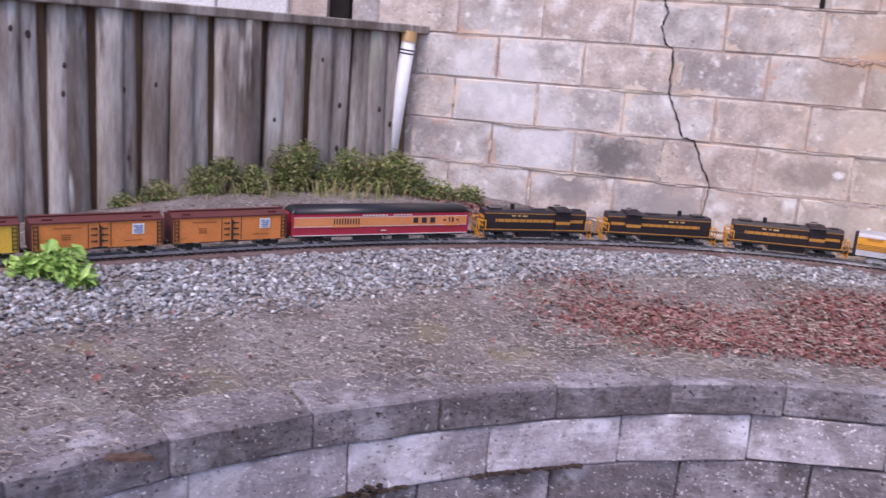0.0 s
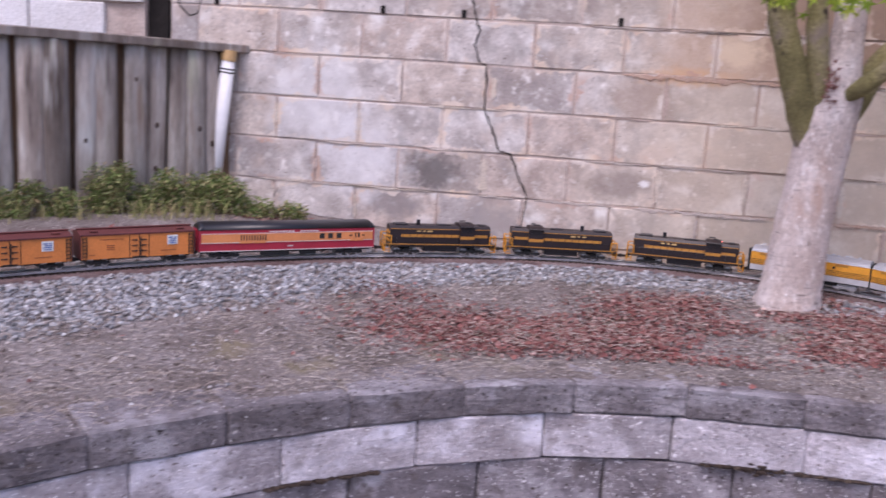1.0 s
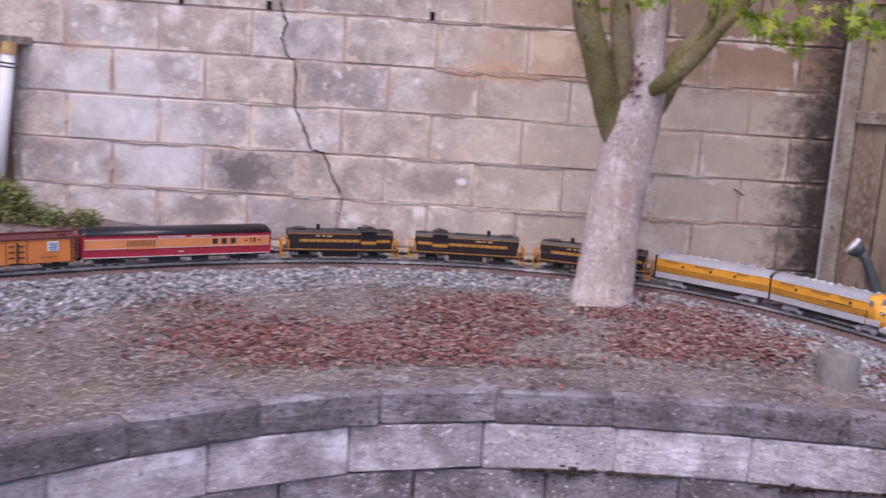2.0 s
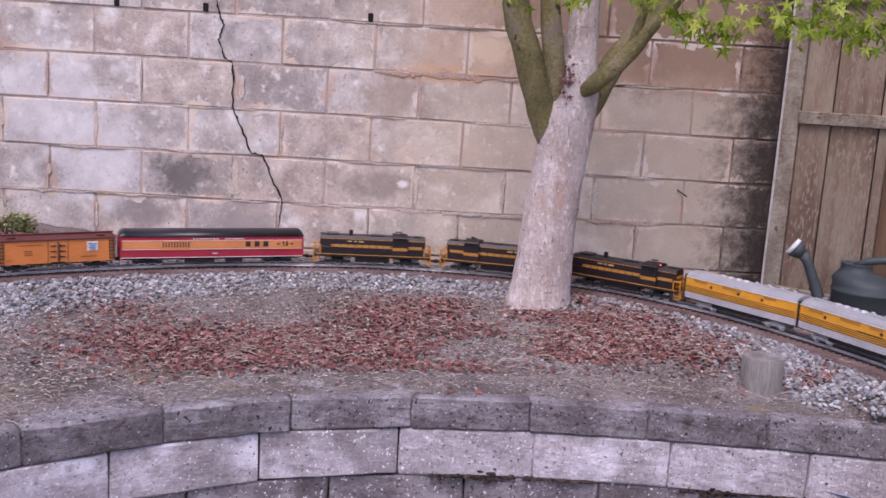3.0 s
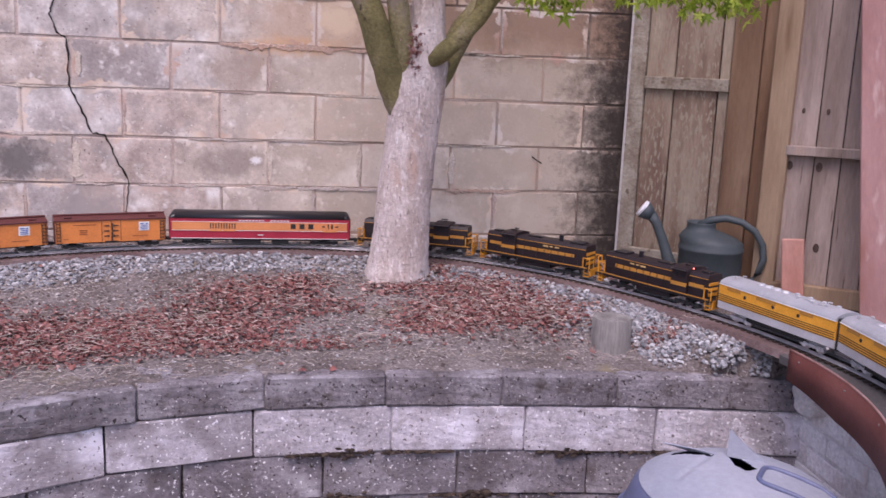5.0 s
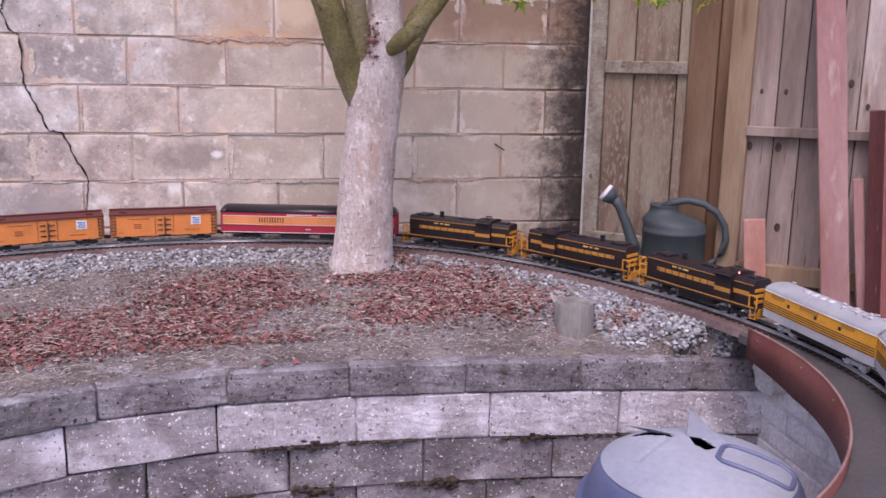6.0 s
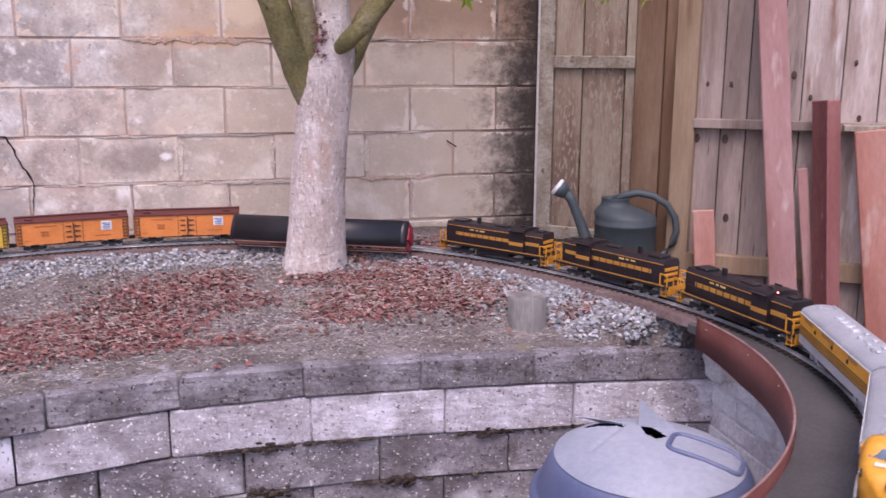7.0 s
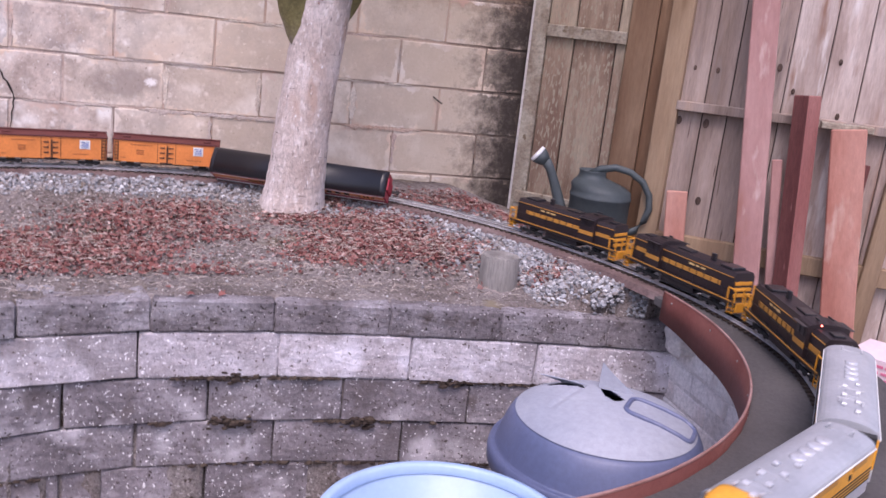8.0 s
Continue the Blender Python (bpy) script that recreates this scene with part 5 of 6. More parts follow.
# ---- shrubs ----
def shrub(name, label, clumps, mat, leaf, seed, category="shrub"):
    rnd = random.Random(seed)
    base = Vector(clumps[0][:3])
    f = thing(name, label, category, Matrix.Translation((base.x, base.y, bed_height(base.x, base.y))))
    o = Vector((base.x, base.y, bed_height(base.x, base.y)))
    bm, st = bmesh.new(), bmesh.new()
    for x, y, z, rx, rz, n in clumps:
        c = Vector((x, y, z)) - o
        for k in range(max(3, n // 40)):
            t = c + Vector((rnd.gauss(0, rx * .5), rnd.gauss(0, rx * .4), rnd.uniform(0, rz)))
            g = Vector((c.x * .8 + rnd.uniform(-.03, .03), c.y, bed_height(o.x + c.x * .8, o.y + c.y) - o.z - .01))
            tube(st, [g, (g + t) / 2 + Vector((rnd.uniform(-.02, .02), 0, 0)), t], [.004, .003, .0015], 4)
        for _ in range(int(n * (2.6 if leaf < .011 else 1.3))):
            d = Vector((rnd.gauss(0, 1), rnd.gauss(0, 1), rnd.gauss(0, 1))).normalized() * rnd.uniform(.3, 1.15) ** 0.9
            p = c + Vector((d.x * rx, d.y * rx * .7, d.z * rz))
            if p.z + o.z < bed_height(p.x + o.x, p.y + o.y):
                continue
            m = Euler((rnd.uniform(-1, 1), rnd.uniform(-1, 1), rnd.uniform(0, 6.28))).to_matrix()
            l = leaf * rnd.uniform(.6, 1.3)
            v = [bm.verts.new(p + m @ Vector(q)) for q in ((0, -l, 0), (l * .45, 0, l * .12), (0, l, -l * .1), (-l * .45, 0, l * .12))]
            bm.faces.new((v[0], v[1], v[2]))
            bm.faces.new((v[0], v[2], v[3]))
    part("foliage", bm, mat, f)["kind"] = "stuff"
    part("stems", st, BARK_G, f)["kind"] = "stuff"
    return f


shrub("low_shrub", "low untidy green shrub growing along the slat fence", [(-1.86, -0.36, 1.02, .10, .12, 900), (-1.72, -0.34, 1.05, .09, .08, 700), (-1.98, -0.42, 1.06, .08, .10, 600), (-1.60, -0.32, 0.98, .10, .07, 450), (-1.44, -0.28, 0.985, .07, .05, 260), (-2.08, -0.48, 1.0, .09, .08, 500), (-1.80, -0.30, 1.11, .05, .05, 200)], SHRUB, .0095, 31)
shrub("low_shrub", "grey-green shrub with yellowed tips below the slat fence", [(-2.20, -0.60, 1.04, .10, .13, 800), (-2.32, -0.74, 0.99, .10, .09, 700), (-2.14, -0.54, 1.12, .06, .07, 300), (-2.46, -0.90, 0.99, .09, .09, 550), (-2.58, -1.04, 0.95, .10, .07, 450), (-2.40, -0.82, 1.06, .06, .06, 260), (-2.68, -1.16, .93, .07, .05, 250)], SHRUB, .009, 32)
shrub("leafy_plant", "small bright green leafy plant growing in the ballast", [(-2.36, -1.93, 0.88, .10, .07, 190), (-2.27, -1.96, 0.85, .07, .05, 90), (-2.45, -1.97, 0.86, .07, .05, 90)], SPRIG, .025, 33, "plant")


def grass_tuft():
    """Dry grass blades that lean out under the shrubs."""
    rnd = random.Random(61)
    o = Vector((-2.1, -0.62, bed_height(-2.1, -0.62)))
    f = thing("grass_tuft", "yellow-green dry grass growing among the low shrubs", "grass", Matrix.Translation(o))
    bm = bmesh.new()
    for _ in range(520):
        u = rnd.random()
        x, y = -1.5 - 1.15 * u + rnd.gauss(0, .04), -0.36 - 0.72 * u ** 1.2 + rnd.gauss(0, .06)
        if noise.noise((x * 4, y * 4, 3)) < rnd.uniform(-.5, .25):
            continue
        b = Vector((x, y, bed_height(x, y) - .005)) - o
        l, a = rnd.uniform(.03, .13), rnd.uniform(0, 6.28)
        lean = Vector((math.cos(a), math.sin(a), 0)) * l * rnd.uniform(.2, .8)
        side = Vector((-math.sin(a), math.cos(a), 0)) * rnd.uniform(.0012, .0026)
        ps = [b, b + lean * .35 + Vector((0, 0, l * .6)), b + lean + Vector((0, 0, l * rnd.uniform(.5, .95)))]
        v = [bm.verts.new(q) for q in (ps[0] - side, ps[0] + side, ps[1] + side, ps[1] - side, ps[2])]
        bm.faces.new((v[0], v[1], v[2], v[3]))
        bm.faces.new((v[3], v[2], v[4]))
    part("blades", bm, GRASS, f)["kind"] = "stuff"


grass_tuft()
# ---- the garden railway ----
STEEL = surface("nickel_rail", [(0.46, 0.45, 0.46), (0.66, 0.65, 0.66)], 0.38, 20, 90, 0.1, metal=0.6, contrast=0.25)
TIE = surface("brown_tie_plastic", [(0.035, 0.025, 0.02), (0.06, 0.045, 0.036)], 0.75, 20, 90, 0.3)
ROADBED = surface("roadbed_board", [(0.105, 0.068, 0.064), (0.155, 0.105, 0.10), (0.20, 0.15, 0.145)], 0.9, 8, 70, 0.5, contrast=0.6)


def sweep(bm, line, s0, s1, prof, step=0.04):
    """Runs a closed outline of (side, height) along the line."""
    rows = []
    n = int((s1 - s0) / step)
    for k in range(n + 1):
        s = s0 + (s1 - s0) * k / n
        rows.append([bm.verts.new((*line.at(s, o)[:2], z)) for o, z in prof])
    m = len(prof)
    for p, q in zip(rows, rows[1:]):
        for i in range(m):
            bm.faces.new((p[i], p[(i + 1) % m], q[(i + 1) % m], q[i]))
    bm.faces.new(rows[0])
    bm.faces.new(rows[-1][::-1])


def railway():
    f = thing("railway_track", "curved garden railway track with steel rails on dark ties", "railway track", kind="structure")
    for o in (-0.0235, 0.0235):
        bm = bmesh.new()
        sweep(bm, TRACK, -2.35, 7.8, [(o - .0045, RAIL - .0085), (o + .0045, RAIL - .0085), (o + .0012, RAIL - .006), (o + .0018, RAIL - .002), (o + .0018, RAIL), (o - .0018, RAIL), (o - .0018, RAIL - .002), (o - .0012, RAIL - .006)])
        part("rail", bm, STEEL, f, "", False)
    bm = bmesh.new()
    s = -2.33
    while s < 7.78:
        x, y, h = TRACK.at(s)
        box(bm, (x, y, RAIL - .0115), (.011, .083, .006), 0, 1, Matrix.Rotation(h, 3, "Z"))
        s += .027
    f2 = part("ties", bm, TIE, f, "dark brown ties")
    f2["kind"] = "stuff"
    bm = bmesh.new()
    sweep(bm, TRACK, -2.35, 5.12, [(-.094, RAIL - .036), (.062, RAIL - .036), (.058, RAIL - .0145), (-.086, RAIL - .0145)])
    part("roadbed", bm, ROADBED, f, "reddish-brown roadbed strip")


railway()


def scatter_mesh(name, verts, faces, material, label, category):
    me = bpy.data.meshes.new(name)
    me.from_pydata(verts, [], faces)
    me.materials.append(material)
    ob = new(name, me)
    return tagged(ob, label, category, kind="stuff")


ICO = ([(0, 0, 1), (.894, 0, .447), (.276, .851, .447), (-.724, .526, .447), (-.724, -.526, .447), (.276, -.851, .447), (.724, .526, -.447), (-.276, .851, -.447), (-.894, 0, -.447), (-.276, -.851, -.447), (.724, -.526, -.447), (0, 0, -1)],
       [(0, 1, 2), (0, 2, 3), (0, 3, 4), (0, 4, 5), (0, 5, 1), (1, 6, 2), (2, 7, 3), (3, 8, 4), (4, 9, 5), (5, 10, 1), (1, 10, 6), (2, 6, 7), (3, 7, 8), (4, 8, 9), (5, 9, 10)])


def ballast():
    rnd = random.Random(21)
    V, F = [], []

    def stone(x, y, r, lift=0.35, ground=None):
        b = len(V)
        sx, sy, sz = r * rnd.uniform(.7, 1.35), r * rnd.uniform(.7, 1.2), r * rnd.uniform(.5, .9)
        m = Euler((rnd.uniform(-.6, .6), rnd.uniform(-.6, .6), rnd.uniform(0, 6.28))).to_matrix()
        z = (top_height(x, y) if ground is None else ground) + r * lift
        for q in ICO[0]:
            p = m @ Vector((q[0] * sx * rnd.uniform(.78, 1.2), q[1] * sy * rnd.uniform(.78, 1.2), q[2] * sz * rnd.uniform(.8, 1.15)))
            V.append((x + p.x, y + p.y, z + p.z))
        for t in ICO[1]:
            F.append(tuple(b + i for i in t))
    s = -1.3
    while s < 5.08:
        wid = float(np.interp(s, [-1.3, 0, .8, 1.4, 2.2, 3.4, 4.2, 4.6, 4.9, 5.08], [.50, .50, .42, .33, .24, .22, .29, .33, .26, .16]))
        for _ in range(int(38 * wid / .3)):
            u = rnd.random()
            d = -(0.088 + wid * (u if rnd.random() < .75 else u * u))
            x, y, _h = TRACK.at(s + rnd.uniform(-.02, .02), d)
            if d < -.088 - wid * .8 and rnd.random() < .6:
                continue
            if EDGE.off(x, y)[0] > (-0.22 if x < 1.45 else -0.07) or (x - .728) ** 2 + (y + .5) ** 2 < .02:
                continue
            big = float(np.interp(s, [-1, 1.2, 2.2, 4.9], [.0092, .0092, .0088, .0084]))
            stone(x, y, big * rnd.uniform(.5, 1.25), rnd.uniform(.2, .75))
        if rnd.random() < .8:
            for _ in range(3):
                x, y, _h = TRACK.at(s + rnd.uniform(-.02, .02), 0.058 + .12 * rnd.random())
                if y < -0.02:
                    stone(x, y, .011 * rnd.uniform(.5, 1.2))
        s += .021
    # heaped against the end of the deck
    for _ in range(2000):
        x, y, _h = TRACK.at(rnd.uniform(4.42, 5.16), -rnd.uniform(.09, .26))
        if EDGE.off(x, y)[0] < (-.16 if x < 1.62 else -.018):
            stone(x, y, .0088 * rnd.uniform(.5, 1.25), rnd.uniform(.2, .8))
    for _ in range(1300):
        a, u = rnd.uniform(4.5, 4.975), rnd.random()
        top = min(0.085, bank_foot(a) - 0.012)
        x, y, _h = TRACK.at(a, -(top + (bank_foot(a) + 0.008 - top) * u))
        if EDGE.off(x, y)[0] < -.004:
            stone(x, y, .0088 * rnd.uniform(.5, 1.25), rnd.uniform(.1, .6), 0.838 - 0.10 * u)
    # a few loose pale stones out on the soil
    for _ in range(1100):
        x, y = rnd.uniform(-2.6, 1.6), rnd.uniform(-2.4, -.45)
        d = TRACK.off(x, y)[0]
        if d < -.3 and EDGE.off(x, y)[0] < -.05:
            stone(x, y, .0035 * rnd.uniform(.5, 1.9))
    scatter_mesh("ballast", V, F, STONE, "loose grey and white crushed stone along the track", "gravel")


ballast()


def litter():
    rnd = random.Random(5)
    # dry red leaves in drifts
    V, F, V2 = [], [], []
    drifts = [(-0.55, -1.22, .34, .17, 700), (-0.2, -1.12, .34, .17, 800), (0.08, -1.02, .22, .17, 520), (0.15, -0.72, .20, .12, 340), (0.32, -0.60, .13, .10, 160), (0.4, -0.85, .16, .10, 120),
              (0.86, -1.02, .17, .14, 560), (1.08, -0.95, .16, .17, 700), (1.0, -0.74, .17, .12, 460), (0.72, -0.68, .12, .06, 110), (1.22, -1.08, .10, .12, 300), (0.90, -0.48, .05, .06, 90),
              (0.3, -1.22, .3, .07, 110), (-1.9, -2.35, .25, .2, 14), (1.55, -1.27, .12, .05, 140), (1.35, -0.42, .2, .15, 280), (1.6, -.45, .15, .15, 160), (-1.35, -.35, .25, .1, 200), (-.8, -.9, .2, .1, 70)]

    def leaf(x, y, size, lift):
        b = len(V)
        z = top_height(x, y) + lift
        m = Euler((rnd.gauss(0, .42), rnd.gauss(0, .42), rnd.uniform(0, 6.28))).to_matrix()
        curl = rnd.uniform(-.5, .7)
        pts = ((0, -1, curl * .7), (.55, -.35, .1), (.8, .5, curl), (.15, .35, 0), (0, 1.15, curl * .8), (-.2, .35, 0), (-.75, .55, curl), (-.5, -.4, .15))
        for p in pts:
            q = m @ Vector((p[0] * size, p[1] * size, p[2] * size * .6))
            V.append((x + q.x, y + q.y, z + q.z))
        for t in ((0, 1, 3), (1, 2, 3), (0, 3, 5), (3, 4, 5), (0, 5, 7), (5, 6, 7)):
            F.append(tuple(b + i for i in t))
    for cx, cy, rx, ry, n in drifts:
        for _ in range(int(n * 4.3)):
            x, y = cx + rnd.gauss(0, rx * .62), cy + rnd.gauss(0, ry * .62)
            if EDGE.off(x, y)[0] < -.20 and y < -.03 and (x - .728) ** 2 + (y + .5) ** 2 > .018 and abs(TRACK.off(x, y)[0]) > .07:
                leaf(x, y, rnd.uniform(.0042, .0100) * (1.6 if rnd.random() < .10 else 1), rnd.uniform(.003, .013))
                if rnd.random() < .085:
                    V2.append((x + rnd.gauss(0, .02), y + rnd.gauss(0, .015)))
    for _ in range(200):
        x, y = rnd.uniform(-2.6, 1.8), rnd.uniform(-2.6, -.1)
        if EDGE.off(x, y)[0] < -.03 and abs(TRACK.off(x, y)[0]) > .07 and x < 1.8:
            leaf(x, y, rnd.uniform(.006, .015), rnd.uniform(.003, .01))
    scatter_mesh("leaf_litter", V, F, LITTER, "drifts of dry curled red-brown leaves on the soil", "leaves")
    # straw, needles and twigs
    V, F = [], []

    def straw(x, y, l, w, lift, mess=.18):
        b = len(V)
        a = rnd.gauss(0.1, .9)
        z = top_height(x, y) + lift
        d, bend = Vector((math.cos(a), math.sin(a), rnd.gauss(0, mess))), rnd.uniform(-.25, .25)
        n = Vector((-d.y, d.x, 0)) * w
        for u, wd in ((-.5, .4), (0, 1), (.5, .3)):
            p = Vector((x, y, z)) + d * l * u + Vector((-d.y, d.x, 0)) * bend * l * (1 - 4 * u * u) + Vector((0, 0, .004 * (1 - 4 * u * u)))
            V.extend([tuple(p + n * wd), tuple(p - n * wd + Vector((0, 0, -.001)))])
        F.extend([(b, b + 1, b + 3, b + 2), (b + 2, b + 3, b + 5, b + 4)])
    for _ in range(27000):
        x, y = rnd.uniform(-3.0, 1.85), rnd.uniform(-3.0, -.25)
        e = EDGE.off(x, y)[0]
        d = TRACK.off(x, y)[0]
        if e > -.02 or d > -.2 or (d > -.42 and x < -.7) or (e > -.09 and rnd.random() < .75):
            continue
        if any(((x - a) / b) ** 2 + ((y - c) / q) ** 2 < 1.1 for a, c, b, q, n in drifts if n > 250) and rnd.random() < .8:
            continue
        thick = noise.noise((x * 3.1, y * 3.1, 4)) + (0.45 if -.30 < e < -.10 else 0) + (1.2 if -.30 < e < -.03 and abs(x + .5) < .25 else 0)
        if thick < rnd.uniform(-.7, .4):
            continue
        straw(x, y, rnd.uniform(.010, .042), rnd.uniform(.0005, .0011), .005)
    for x, y in V2:
        if EDGE.off(x, y)[0] < -.2:
            straw(x, y, rnd.uniform(.02, .05), rnd.uniform(.0006, .0012), .012, .2)
    for x, y, l in ((0.56, -1.17, .13), (0.60, -1.16, .16), (0.68, -1.19, .14), (-.42, -1.40, .12), (-1.0, -1.0, .15), (-.2, -1.38, .1), (.9, -1.36, .08)):
        straw(x, y, l, .0022, .008, .05)
    scatter_mesh("straw_litter", V, F, STRAW, "scattered dry straw, needles and twigs on the soil", "straw")
    # bark chips and crumbs
    V, F = [], []
    for _ in range(44000):
        x, y = rnd.uniform(-3.0, 1.85), rnd.uniform(-3.2, -.2)
        e, d = EDGE.off(x, y)[0], TRACK.off(x, y)[0]
        if e > -.015 or d > -.2:
            continue
        cap = e > -.25
        if cap and noise.noise((x * 4, y * 4, 9)) < rnd.uniform(-.1, .5) - (.45 if e < -.10 or x < -.3 else 0):
            continue
        b = len(V)
        r = rnd.uniform(.002, .0058) * (0.7 if cap else 1) * (1.7 if rnd.random() < .06 else 1)
        z = top_height(x, y) + .001
        m = Euler((rnd.uniform(-.5, .5), rnd.uniform(-.5, .5), rnd.uniform(0, 6.28))).to_matrix()
        for q in ((1.4, 0, 0), (-.4, .9, 0), (-1.1, -.2, .1), (.1, -.9, .1), (0, 0, .8)):
            p = m @ Vector((q[0] * r * rnd.uniform(.7, 1.3), q[1] * r, q[2] * r))
            V.append((x + p.x, y + p.y, z + p.z))
        F.extend([(b, b + 1, b + 4), (b + 1, b + 2, b + 4), (b + 2, b + 3, b + 4), (b + 3, b, b + 4)])
    scatter_mesh("bark_chips", V, F, CHIPS, "fine grey-brown bark chips and crumbs covering the soil", "bark chips")


litter()


def joint_moss():
    """Dark moss and dirt lodged on the ledges between the courses."""
    rnd = random.Random(77)
    V, F = [], []
    for z, out, n in ((0.483, 0.0, 900), (0.333, -0.008, 900), (0.183, -0.016, 300)):
        for _ in range(n):
            s = rnd.uniform(0.1, 5.4)
            if noise.noise((s * 2.3, z * 9, 1)) + 0.4 * noise.noise((s * 9, z * 9, 5)) < 0.12:
                continue
            x, y, h = EDGE.at(s, out + rnd.uniform(-.006, .006))
            b, r = len(V), rnd.uniform(.004, .012)
            for q in ICO[0]:
                k = rnd.uniform(.6, 1.2)
                V.append((x + q[0] * r * 1.5 * k, y + q[1] * r * k * .7, z + rnd.uniform(-.004, .002) + q[2] * r * .7 * k))
            F.extend(tuple(b + i for i in t) for t in ICO[1])
    # thicker brown clumps at a few places
    for x, y, z, n in ((0.49, -1.43, .485, 34), (0.475, -1.405, .335, 40), (1.18, -1.30, .485, 30), (0.89, -1.48, .335, 40), (-1.04, -2.37, .485, 40), (-0.5, -1.85, .335, 30)):
        e, s = EDGE.off(x, y)
        for _ in range(n):
            px, py, h = EDGE.at(s + rnd.gauss(0, .03), rnd.uniform(-.012, .006))
            b, r = len(V), rnd.uniform(.005, .013)
            pz = z + rnd.gauss(-.004, .010)
            for q in ICO[0]:
                k = rnd.uniform(.6, 1.25)
                V.append((px + q[0] * r * 1.3 * k, py + q[1] * r * k * .7, pz + q[2] * r * .7 * k))
            F.extend(tuple(b + i for i in t) for t in ICO[1])
    scatter_mesh("joint_moss", V, F, leaf_material("dark_moss", [(0.025, 0.018, 0.014), (0.05, 0.036, 0.03), (0.08, 0.06, 0.045)], 0.95), "dark dry moss lodged in the retaining wall joints", "moss")


joint_moss()
tagged(part("orange_leaf", (lambda b: (maple_leaf_mesh(b, (-1.557, -1.61, 0.765), Euler((1.0, .2, .4)).to_matrix(), .03), b)[1])(bmesh.new()), CAP_OR), "single orange dry leaf lying on the soil", "leaf")


def bark_piece():
    bm = bmesh.new()
    rnd = random.Random(3)
    ring = [(math.cos(a) * .055 * rnd.uniform(.55, 1.2), math.sin(a) * .016 * rnd.uniform(.6, 1.2)) for a in [k * math.tau / 14 for k in range(14)]]
    lo = [bm.verts.new((x, y, .0)) for x, y in ring]
    hi = [bm.verts.new((x * .9, y * .85, .010 + .004 * noise.noise((x * 60, y * 60, 0)))) for x, y in ring]
    for i in range(14):
        bm.faces.new((lo[i], lo[(i + 1) % 14], hi[(i + 1) % 14], hi[i]))
    bm.faces.new(hi)
    bm.faces.new(lo[::-1])
    ob = part("bark_piece", bm, surface("dark_bark", [(0.06, 0.036, 0.028), (0.12, 0.075, 0.058)], 0.95, 20, 90, 0.8, contrast=0.9))
    ob.matrix_basis = pose(-1.524, -2.75, 0.738, 0, 0, 25)
    tagged(ob, "flat brown piece of bark lying on the capstones", "bark")


bark_piece()
# ---- the train ----
def paint(name, c, rough=0.45, dirt=0.25):
    return surface(name, [[v * .88 for v in c], list(c), [min(1, v * 1.08) for v in c]], rough, 12, 120, 0.05, contrast=dirt, spec=0.45)


T_ORANGE, T_YELLOW = paint("reefer_orange", (0.66, 0.22, 0.055)), paint("reefer_yellow", (0.68, 0.42, 0.05))
T_ROOF = paint("boxcar_red", (0.10, 0.025, 0.022), 0.6)
T_BLACK = paint("engine_black", (0.014, 0.013, 0.016), 0.3)
T_MAROON = paint("engine_brown_black", (0.019, 0.012, 0.0135), 0.45)
T_FAINT = paint("faded_car_lettering", (0.30, 0.095, 0.03))
T_CREAM = paint("cream_lettering", (0.58, 0.40, 0.16))
T_GREY = paint("underframe_black", (0.02, 0.02, 0.02), 0.7)
T_GOLD = paint("engine_yellow", (0.60, 0.26, 0.02))
T_STRIPE = paint("dull_stripe_yellow", (0.44, 0.205, 0.035))
T_CRIMSON, T_BAND = paint("crimson", (0.36, 0.022, 0.045)), paint("orange_band", (0.66, 0.25, 0.09))
T_SILVER = surface("silver_paint", [(0.50, 0.50, 0.52), (0.62, 0.62, 0.64)], 0.38, 12, 90, 0.05, metal=0.35, contrast=0.2)
T_ROOFS = surface("silver_roof", [(0.36, 0.365, 0.385), (0.45, 0.455, 0.475)], 0.42, 12, 90, 0.06, metal=0.25, contrast=0.2)
T_FGOLD = paint("streamliner_gold", (0.76, 0.34, 0.03))
T_WHITE, T_BLUE = paint("lettering_white", (0.7, 0.7, 0.68)), paint("herald_blue", (0.06, 0.13, 0.38))
T_GLASS = surface("cab_glass", [(0.10, 0.13, 0.17), (0.18, 0.22, 0.28)], 0.08, 20, 40, 0.0, spec=0.8, contrast=0.1)
T_RED = bpy.data.materials.new("marker_lamp")
T_RED.use_nodes = True
T_RED.node_tree.nodes["Principled BSDF"].inputs["Emission Color"].default_value = (1, 0.12, 0.05, 1)
T_RED.node_tree.nodes["Principled BSDF"].inputs["Emission Strength"].default_value = 4.0
W2 = 0.052


def quick(name, mat, parent, *boxes, bevel=0.0015, label=""):
    """A part made of several boxes (centre, size); those that come singly are parts of their own."""
    if name in ("end", "radiator", "roof_rib", "diaphragm", "end_hood", "horn", "underframe", "pilot"):
        for c, d in boxes:
            one = bmesh.new()
            box(one, c, d, min(bevel, min(d) * .3))
            part(name, one, mat, parent, label)
        return None
    bm = bmesh.new()
    for c, d in boxes:
        box(bm, c, d, min(bevel, min(d) * .3))
    return part(name, bm, mat, parent, label)


def sides(name, mat, parent, rows, y=W2, label="", proud=0.0012):
    """Flat trim on both sides of a car body: rows of (x, z, length, height)."""
    for sgn in (-1, 1):
        for x, z, l, h in rows:
            bm = bmesh.new()
            box(bm, (x, sgn * (y + proud / 2), z), (l, proud + .001, h))
            part(name, bm, mat, parent, label)


